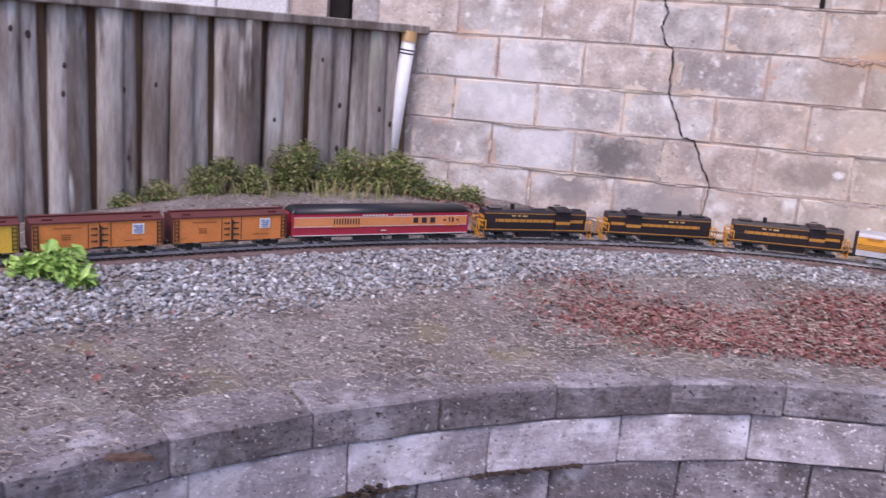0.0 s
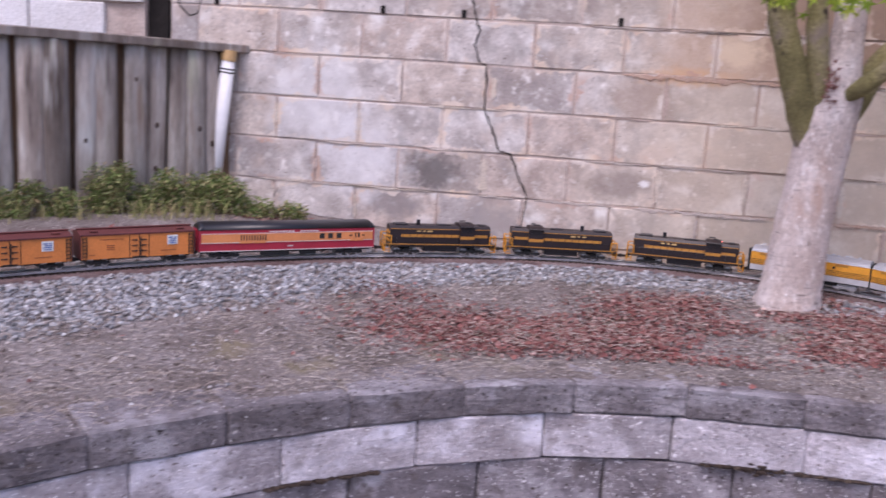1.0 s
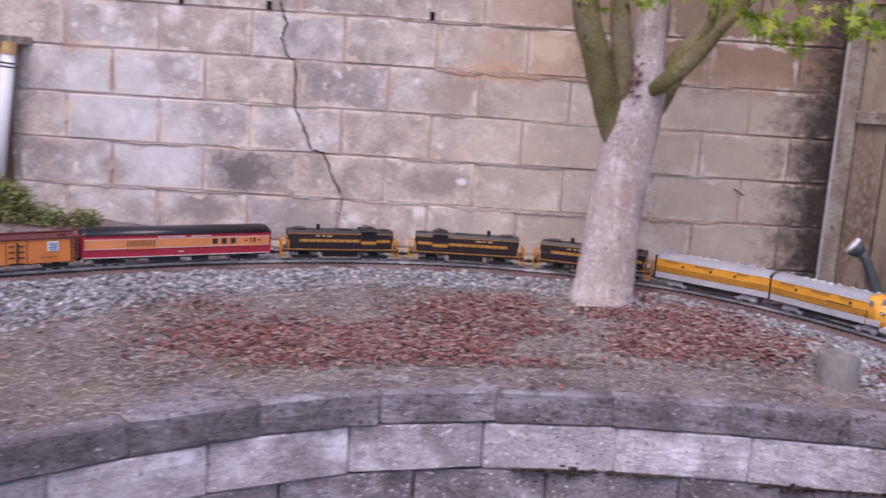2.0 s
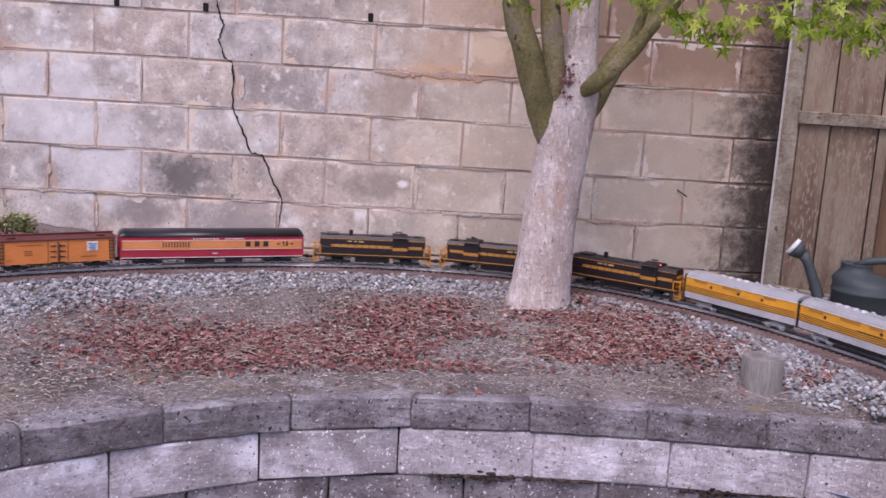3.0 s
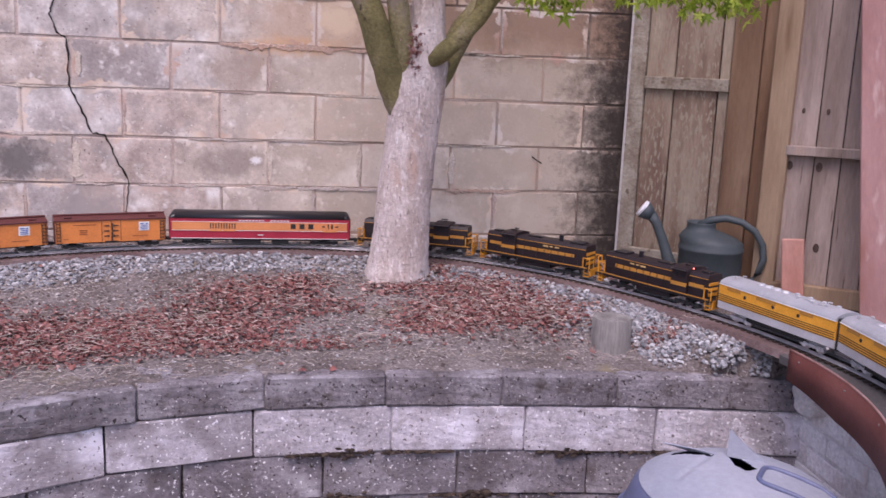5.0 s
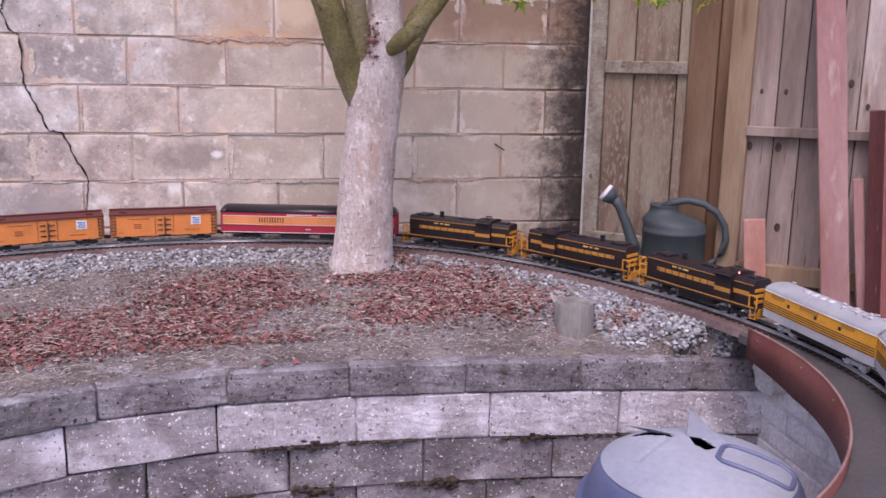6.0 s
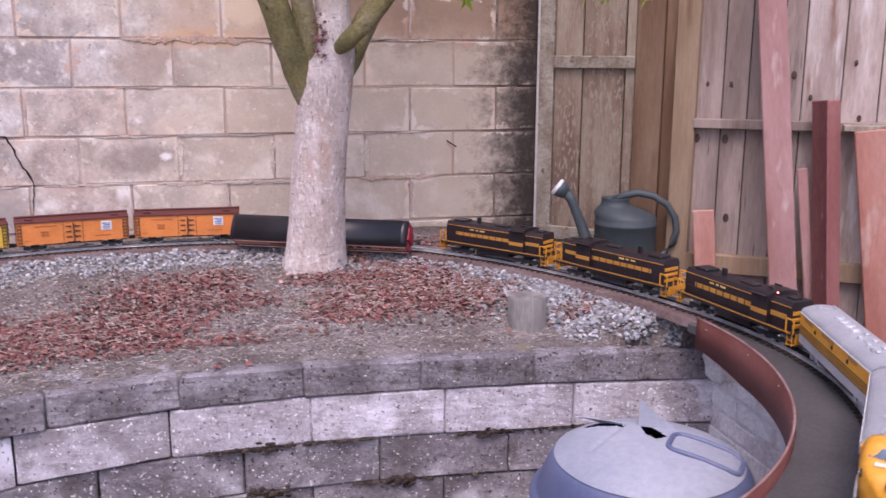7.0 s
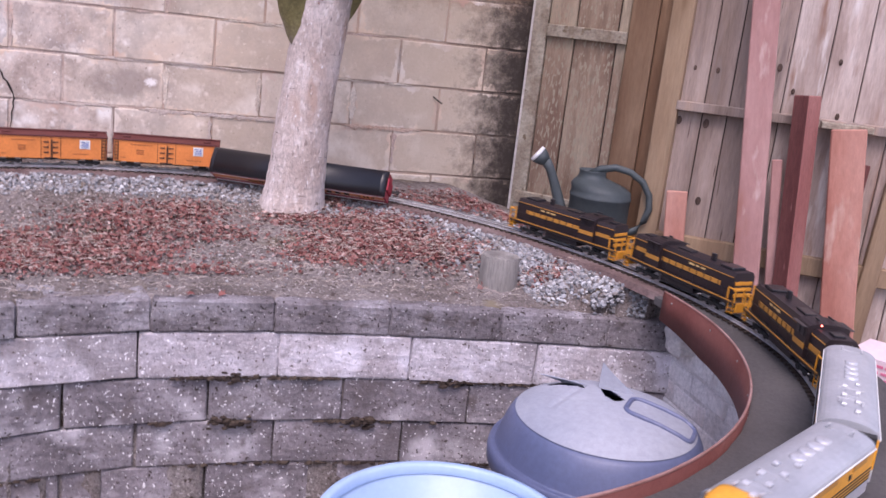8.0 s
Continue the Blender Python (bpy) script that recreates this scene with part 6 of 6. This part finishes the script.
def truck(parent, x, axles, mat=None, wb=0.05):
    mat = mat or T_GREY
    t = quick("truck", mat, parent, *[((x, s * .033, .018), (wb * (axles - 1) + .035, .006, .012)) for s in (-1, 1)],
              *[((x + (i - (axles - 1) / 2) * wb, s * .036, .017), (.014, .006, .016)) for i in range(axles) for s in (-1, 1)],
              *[((x + (i - .5) * .03, s * .038, .020), (.010, .005, .010)) for i in range(2) for s in (-1, 1)], ((x, 0, .026), (.03, .06, .012)))
    for i in range(axles):
        for s in (-1, 1):
            bm = bmesh.new()
            xx = x + (i - (axles - 1) / 2) * wb
            tube(bm, [(xx, s * .021, .0155), (xx, s * .028, .0155)], .0155, 14)
            part("wheel", bm, STEEL, t)
    return t


def coupler(parent, x):
    quick("coupler", T_GREY, parent, ((x, 0, .028), (.035, .010, .010)), ((x + math.copysign(.016, x), 0, .028), (.012, .016, .014)))


def arch(w, z0, z1, rise, n=10):
    """Outline of a body with a cambered roof from z0 up to the eaves z1."""
    return [(-w, z0), (w, z0), (w, z1)] + [(w * math.cos(math.pi * k / n), z1 + rise * math.sin(math.pi * k / n)) for k in range(1, n)] + [(-w, z1)]


def reefer(paintwork, label):
    f = thing("refrigerator_car", label, "train car", group="cars of the train")
    L = .418
    bm = bmesh.new()
    prism(bm, [(-W2, .034), (W2, .034), (W2, .122), (-W2, .122)], -L / 2, L / 2)
    part("body", bm, paintwork, f)
    bm = bmesh.new()
    prism(bm, [(-W2 - .004, .121), (W2 + .004, .121), (W2 + .004, .126), (0, .138), (-W2 - .004, .126)], -L / 2 - .004, L / 2 + .004)
    part("roof", bm, T_ROOF, f, "dark red peaked roof")
    quick("roof_walk", T_ROOF, f, ((0, 0, .1405), (L + .012, .016, .004)), *[((s * .16, q * .03, .134), (.03, .018, .006)) for s in (-1, 1) for q in (-1, 1)])
    quick("end", T_ROOF, f, *[((s * (L / 2 + .001), 0, .078), (.004, 2 * W2 + .003, .088)) for s in (-1, 1)], label="dark red end")
    quick("underframe", T_GREY, f, ((0, 0, .030), (L - .01, .05, .012)), ((0, .03, .022), (.12, .012, .012)))
    sides("door_frame", T_GREY, f, [(.0, .078, .0015, .082), (-.036, .078, .0012, .082), (.036, .078, .0012, .082), (.0, .036, .05, .004)], W2, "", .002)
    for z in (.058, .079, .1):
        sides("hinge", T_GREY, f, [(-.019, z, .016, .0035), (.019, z, .016, .0035), (-.010, z, .004, .007), (.010, z, .004, .007)], W2, "black strap hinge", .003)
    sides("latch_bar", T_GREY, f, [(.004, .075, .003, .07)], W2, "", .004)
    sides("herald", T_WHITE, f, [(.126, .094, .040, .036)], W2, "white square herald", .0016)
    sides("herald_mark", T_BLUE, f, [(.119, .1035, .016, .0035), (.136, .1035, .009, .0035), (.122, .0965, .010, .003), (.134, .0965, .012, .003), (.117, .0895, .012, .003), (.132, .0895, .016, .003), (.126, .0825, .028, .0025)], W2 + .001, "blue herald shapes", .0018)
    sides("lettering", T_FAINT, f, [(-.10, .1055, .085, .0028), (-.105, .083, .030, .004), (-.105, .075, .028, .003), (-.105, .068, .03, .003), (.11, .055, .06, .0022), (-.17, .05, .02, .0022)], W2, "dark lettering lines", .0008)
    for s in (-1, 1):
        sides("ladder", T_GREY, f, [(s * .197, .045 + .0135 * i, .016, .002) for i in range(6)] + [(s * .190, .078, .0016, .08), (s * .204, .078, .0016, .08)], W2, "black ladder", .004)
    for s in (-1, 1):
        truck(f, s * .145, 2)
        coupler(f, s * (L / 2 + .008))
    return f


def baggage():
    f = thing("baggage_car", "crimson and orange baggage car with a black rounded roof", "train car", group="cars of the train")
    L = .742
    bm = bmesh.new()
    prism(bm, [(-W2, .036), (W2, .036), (W2, .124), (-W2, .124)], -L / 2, L / 2)
    part("body", bm, T_CRIMSON, f)
    bm = bmesh.new()
    prof = arch(W2 + .002, .1215, .124, .025, 14)
    prism(bm, prof, -L / 2 + .02, L / 2 - .02)
    for s in (-1, 1):
        rings = []
        for k in range(6):
            u = k / 5
            sc = math.cos(u * math.pi / 2 * .92)
            rings.append([bm.verts.new((s * (L / 2 - .02 + .022 * math.sin(u * math.pi / 2)), y, .1215 + (z - .1215) * sc)) for y, z in prof])
        for a, b in zip(rings, rings[1:]):
            for i in range(len(prof)):
                bm.faces.new((a[i], a[(i + 1) % len(prof)], b[(i + 1) % len(prof)], b[i]))
        bm.faces.new(rings[-1])
    part("roof", bm, T_BLACK, f, "black rounded roof", True)
    sides("band", T_BAND, f, [(0, .089, L - .018, .034)], W2, "orange band")
    sides("pinstripe", T_WHITE, f, [(0, .1072, L - .016, .0016), (0, .0708, L - .016, .0016), (0, .0375, L - .01, .0022)], W2, "thin cream lines", .0018)
    sides("baggage_door", T_BAND, f, [(-.185, .086, .052, .036), (-.130, .086, .052, .036), (.29, .086, .06, .036)], W2, "", .003)
    sides("grille", T_GREY, f, [(-.205 + .011 * i, .091, .0042, .022) for i in range(5)] + [(-.15 + .011 * i, .091, .0042, .022) for i in range(5)], W2 + .001, "black door bars", .0034)
    for x in (.135, .172, .209):
        sides("window", T_GREY, f, [(x, .091, .021, .021)], W2, "dark square window", .0026)
    sides("door_bars", T_GREY, f, [(.262, .091, .012, .005), (.283, .095, .006, .014), (.298, .092, .008, .02), (.318, .091, .013, .005), (.285, .084, .004, .004)], W2 + .001, "black door fittings", .0034)
    sides("lettering", T_WHITE, f, [(-.085 + .0135 * i, .1135, .009, .0042) for i in range(8)] + [(.045 + .0135 * i, .1135, .009, .0042) for i in range(6)] + [(0, .053, .022, .004)], W2, "small white lettering bars", .0016)
    quick("underframe", T_GREY, f, ((0, 0, .031), (L - .02, .06, .012)), ((.05, .035, .022), (.14, .014, .016)), ((-.06, -.035, .022), (.12, .014, .016)), ((.08, -.035, .022), (.07, .014, .016)))
    quick("end", T_CRIMSON, f, *[((s * (L / 2 + .003), 0, .08), (.008, .05, .085)) for s in (-1, 1)], bevel=.002)
    for s in (-1, 1):
        truck(f, s * .265, 3, None, .042)
        coupler(f, s * (L / 2 + .012))
    return f


def switcher(label):
    """Black and yellow road switcher; its cab stands nearer the +x end."""
    f = thing("diesel_engine", label, "locomotive", group="engines of the train")
    L = .506
    w = .040
    bm = bmesh.new()
    prism(bm, [(-w, .052), (w, .052), (w, .118), (w * .78, .130), (-w * .78, .130), (-w, .118)], -L / 2 + .026, .085)
    part("long_hood", bm, T_MAROON, f)
    bm = bmesh.new()
    prism(bm, [(-w, .052), (w, .052), (w, .118), (w * .78, .130), (-w * .78, .130), (-w, .118)], .150, L / 2 - .026)
    part("short_hood", bm, T_MAROON, f)
    bm = bmesh.new()
    prism(bm, arch(W2, .052, .130, .012, 8), .085, .150)
    cab = part("cab", bm, T_MAROON, f)
    for sgn in (-1, 1):
        quick("cab_window", T_BLACK, cab, ((.104, sgn * (W2 + .0008), .115), (.018, .0022, .018)), ((.130, sgn * (W2 + .0008), .115), (.018, .0022, .018)), bevel=.0005)
        quick("awning", T_BLACK, cab, ((.117, sgn * (W2 + .006), .131), (.066, .012, .002)), bevel=.0005)
    quick("frame", T_BLACK, f, ((0, 0, .046), (L, 2 * W2, .012)), ((0, 0, .030), (.15, .085, .022)), bevel=.002)
    sides("sill_stripe", T_STRIPE, f, [(0, .0515, L - .02, .0032)], W2, "yellow sill line")
    for x0, x1 in ((-L / 2 + .075, .083), (.152, L / 2 - .04)):
        sides("stripe", T_STRIPE, f, [((x0 + x1) / 2, .0865, x1 - x0, .0135)], w, "dull yellow hood stripe")
    sides("stripe", T_STRIPE, f, [(.1175, .082, .064, .013)], W2, "dull yellow cab stripe")
    sides("hood_door", T_MAROON, f, [(-.17 + .031 * i, .0865, .0022, .0145) for i in range(9)], w + .001, "", .0014)
    sides("thin_line", T_STRIPE, f, [(-.07, .1165, .31, .0022), (.19, .1165, .075, .0022)], w, "thin yellow line")
    sides("lettering", T_CREAM, f, [(-.10, .1075, .018, .0045), (-.075, .1075, .012, .0045), (-.05, .107, .022, .0055), (.116, .100, .010, .004)], w + .0002, "small white lettering bars", .0014)
    quick("radiator", T_BLACK, f, ((-.175, 0, .133), (.055, .052, .008)), ((.195, 0, .132), (.03, .03, .006)), ((.02, 0, .132), (.06, .03, .005)), bevel=.002)
    bm = bmesh.new()
    box(bm, (-.095, 0, .140), (.016, .010, .024), .001)
    part("exhaust_stack", bm, T_BLACK, f)
    quick("horn", T_BLACK, f, ((.112, .018, .147), (.030, .005, .005)), ((.125, -.02, .146), (.020, .005, .005)))
    for s in (-1, 1):
        quick("end_hood", T_GOLD, f, *[((s * (L / 2 - .0255), 0, z), (.003, .066, .011)) for z in (.062, .080, .098)], label="yellow striped hood end")
        quick("pilot", T_GOLD, f, ((s * (L / 2 - .001), 0, .034), (.006, .086, .030)), bevel=.001, label="yellow pilot")
        for q in (-1, 1):
            quick("steps", T_GOLD, f, *[((s * (L / 2 - .012), q * .046, .018 + .012 * i), (.018, .010, .002)) for i in range(3)], ((s * (L / 2 - .003), q * .0515, .032), (.002, .002, .034)), ((s * (L / 2 - .022), q * .0515, .032), (.002, .002, .034)), bevel=.0003)
        for q in (-1, 1):
            bm = bmesh.new()
            for xx in (L / 2 - .002, L / 2 - .030):
                tube(bm, [(s * xx, q * .050, .05), (s * xx, q * .050, .088)], .0025, 6)
            tube(bm, [(s * (L / 2 - .002), q * .050, .088), (s * (L / 2 - .030), q * .050, .088)], .0025, 6)
            tube(bm, [(s * (L / 2 - .002), q * .050, .088), (s * (L / 2 - .001), q * .018, .088), (s * (L / 2 - .001), q * .018, .05)], .0025, 6)
            tube(bm, [(s * (L / 2 - .002), q * .050, .069), (s * (L / 2 - .001), q * .018, .069)], .0012, 6)
            part("end_railing", bm, T_GOLD, f, "yellow tubular railing")
        bm = bmesh.new()
        for i in range(7):
            x = -.20 + .062 * i
            tube(bm, [(x, s * .050, .052), (x, s * .050, .082)], .0009, 5)
        tube(bm, [(-.215, s * .050, .082), (.08, s * .050, .082)], .0009, 5)
        tube(bm, [(.155, s * .050, .082), (.222, s * .050, .082)], .0009, 5)
        part("side_railing", bm, T_BLACK, f)
        truck(f, s * .150, 3, None, .040)
        coupler(f, s * (L / 2 + .010))
        bm = bmesh.new()
        bmesh.ops.create_icosphere(bm, subdivisions=1, radius=.0022, matrix=Matrix.Translation((s * .205, -.0535, .034)))
        part("journal", bm, T_WHITE, f, "bright bearing cap")
    if "gold units" in label:
        bm = bmesh.new()
        bmesh.ops.create_icosphere(bm, subdivisions=1, radius=.0026, matrix=Matrix.Translation((.1515, -.020, .138)))
        part("marker_lamp", bm, T_RED, f, "small glowing red marker lamp")
    return f


def streamliner(cab, label):
    """Gold and silver streamlined unit; with cab: rounded nose at +x."""
    f = thing("streamlined_engine", label, "locomotive", group="engines of the train")
    L = .476
    x1 = L / 2 - (.075 if cab else 0)
    bm = bmesh.new()
    prism(bm, [(-W2, .038), (W2, .038), (W2, .062), (-W2, .062)], -L / 2, x1)
    part("skirt", bm, T_SILVER, f, "silver lower side")
    bm = bmesh.new()
    prism(bm, [(-W2, .0615), (W2, .0615), (W2, .118), (-W2, .118)], -L / 2, x1)
    part("body", bm, T_FGOLD, f, "gold side")
    bm = bmesh.new()
    prism(bm, arch(W2 + .0006, .1175, .120, .020, 14), -L / 2 + .002, x1 - (.01 if cab else .002))
    part("roof", bm, T_ROOFS, f, "silver rounded roof", False)
    sides("stripe", T_GREY, f, [((x1 - L / 2) / 2, z, x1 + L / 2 - .004, .0016) for z in (.0645, .0712, .0779, .0846)], W2, "thin dark stripe", .0008)
    sides("eave_line", T_WHITE, f, [((x1 - L / 2) / 2, .1185, x1 + L / 2, .002)], W2, "", .002)
    for x in ((-.12, .0, .1) if not cab else (-.13, .09)):
        for s in (-1, 1):
            bm = bmesh.new()
            tube(bm, [(x, s * (W2 - .001), .098), (x, s * (W2 + .0016), .098)], .0055, 16)
            part("porthole", bm, T_GREY, f, "dark round porthole")
    sides("grille", T_STRIPE, f, [(-.17, .110, .06, .010), (-.03, .110, .08, .010), (.13 if not cab else .07, .110, .05, .010)], W2, "", .001)
    if cab:
        sides("lettering", T_GREY, f, [(.005 + .0125 * i, .0705 + .016, .008, .005) for i in range(8)], W2, "dark lettering bars", .001)
    for i in range(4):
        bm = bmesh.new()
        x = -.13 + .034 * i + (.02 if not cab else 0)
        lathe(bm, [(.013, .138), (.0135, .1425), (.011, .144), (.001, .1435)], 18, (x, 0, 0))
        part("roof_fan", bm, T_SILVER, f, "", True)
    for i in range(7):
        bm = bmesh.new()
        x = .03 + .026 * i - (.0 if not cab else .03)
        box(bm, (x, .012 * (-1) ** i, .1425), (.012, .010, .006), .0015)
        part("roof_vent", bm, T_SILVER, f)
    quick("roof_rib", T_ROOFS, f, *[((x, 0, .1395), (.003, .05, .002)) for x in (-.2, .06, .12)], ((.09, 0, .140), (.035, .022, .004)), bevel=.0005)
    for x, y in ((-.21, .02), (-.21, -.02), (.14, .02), (.14, -.02)):
        bm = bmesh.new()
        tube(bm, [(x, y, .136), (x, y, .144), (x + .014, y, .145)], .0022, 6)
        part("horn", bm, T_SILVER, f)
    quick("underframe", T_GREY, f, ((0, 0, .026), (L * .5, .08, .012)), ((0, 0, .034), (L - .03, .07, .008)))
    for s in (-1, 1):
        truck(f, s * .147, 2, T_SILVER, .056)
    quick("diaphragm", T_GREY, f, ((-L / 2 - .0055, 0, .080), (.014, .094, .094)), *([] if cab else [((L / 2 + .0055, 0, .080), (.014, .094, .094))]), bevel=.002, label="black end diaphragm")
    coupler(f, -(L / 2 + .008))
    if not cab:
        coupler(f, L / 2 + .008)
        return f
    # rounded bulldog nose and cab
    bm = bmesh.new()
    rings = []
    for k in range(13):
        u = k / 12
        x = x1 - .012 + u * .087
        top = float(np.interp(u, [0, .28, .42, .52, .7, .88, 1], [.1405, .1405, .136, .106, .101, .090, .062]))
        wd = W2 * float(np.interp(u, [0, .4, .6, .8, .93, 1], [1.012, 1.0, .97, .86, .66, .40]))
        ring = []
        for j in range(17):
            a = math.pi * j / 16
            ca, sa = math.cos(a), math.sin(a)
            ring.append(bm.verts.new((x - .012 * u * abs(ca) ** 3, wd * math.copysign(abs(ca) ** .45, ca), .040 + (top - .040) * sa ** .42)))
        rings.append(ring)
    for a, b in zip(rings, rings[1:]):
        for i in range(16):
            bm.faces.new((a[i], a[i + 1], b[i + 1], b[i]))
        bm.faces.new((a[16], a[0], b[0], b[16]))
    bm.faces.new(rings[-1])
    bm.faces.new(rings[0][::-1])
    nose = part("nose", bm, T_FGOLD, f, "rounded gold nose", True)
    for s in (-1, 1):
        quick("windshield", T_GLASS, nose, ((0, 0, 0), (.0025, .034, .019)), bevel=.001).matrix_basis = pose(x1 + .0275, s * .0215, .1215, 0, -22, s * 10)
        quick("cab_window", T_GLASS, nose, ((x1 + .004, s * (W2 + .0012), .116), (.017, .002, .016)), bevel=.0006)
        quick("number_board", T_GREY, nose, ((x1 + .045, s * .0475, .088), (.018, .004, .009)), bevel=.001)
        quick("number_bars", T_WHITE, nose, ((x1 + .045, s * .0498, .088), (.012, .0015, .004)), bevel=.0003)
    quick("nose_panel", T_WHITE, nose, ((x1 + .038, 0, .1060), (.014, .056, .003)), bevel=.001, label="pale panel below the windshield")
    bm = bmesh.new()
    tube(bm, [(x1 + .062, 0, .086), (x1 + .076, 0, .084)], [.0085, .0085], 18)
    part("headlight", bm, T_GREY, nose, "dark round headlight")
    quick("pilot", T_SILVER, f, ((L / 2 - .022, 0, .030), (.040, .085, .026)), ((L / 2 - .004, 0, .030), (.012, .05, .024)), bevel=.006, label="silver pilot")
    sides("nose_band", T_SILVER, f, [(x1 + .018, .05, .05, .02)], W2 - .001, "", .003)
    coupler(f, L / 2 + .010)
    return f


CARS = []
for kind, ob, length, turn in (
        ("tail", reefer(T_YELLOW, "yellow wooden refrigerator car with a dark red roof on the track"), .455, 0),
        ("tail", reefer(T_ORANGE, "orange wooden refrigerator car with a white and blue herald"), .455, 0),
        ("tail", None, .455, 0),
        ("baggage", baggage(), .768, 0),
        ("head", switcher("black and yellow diesel road switcher coupled before the baggage car"), .560, 0),
        ("head", switcher("black and yellow diesel road switcher running cab backwards"), .560, 180),
        ("head", switcher("black and yellow diesel road switcher behind the gold units"), .560, 0),
        ("head", streamliner(False, "gold and silver streamlined booster engine without a cab"), .500, 0),
        ("head", streamliner(True, "gold and silver streamlined lead engine with a rounded nose"), .500, 0)):
    if ob is None:
        ob = copy_thing(CARS[-1][1], pose(0, 0, 0))
    CARS.append((kind, ob, length, turn))


def head_at(t):
    """Track distance of the coupling before the first black engine."""
    return float(np.interp(t, [0, 0.5, 2.2, 3.5, 4.5, 5.0, 6.5, 7.0, 7.5, 8.0], [2.71, 2.905, 3.58, 4.12, 4.53, 4.735, 5.285, 5.495, 5.715, 5.95]))


def tail_at(t):
    """The same for the cars behind, which stop when the baggage car goes over."""
    return head_at(t) - 0.015 if t <= 6.5 else float(np.interp(t, [6.5, 6.7, 6.85, 7.0, 8.0], [5.27, 5.345, 5.378, 5.385, 5.385]))


def motions():
    times = [round(0.1 * k, 1) for k in range(81)]
    off = -3 * .560 - .768 - 3 * .455
    for kind, ob, length, turn in CARS:
        rows = []
        for t in times:
            s = (head_at(t) if kind == "head" else tail_at(t)) + off + length / 2
            a, b = TRACK.at(s - length * .3), TRACK.at(s + length * .3)
            m = pose((a[0] + b[0]) / 2, (a[1] + b[1]) / 2, RAIL, 0, 0, math.degrees(math.atan2(b[1] - a[1], b[0] - a[0])) + turn)
            if kind == "baggage":
                # the car rolls off to the inside of the curve
                fall = float(np.interp(t, [6.5, 6.6, 6.7, 6.8, 6.9, 7.0], [0, 5, 16, 42, 60, 61]))
                drop = fall / 61
                m = m @ pose(0, -.055 - .035 * drop, -.026 * drop) @ pose(0, 0, 0, fall, 0, -1.5 * drop) @ pose(0, .055, 0)
            rows.append((t, m))
        walk(ob, rows)
        off += length


motions()
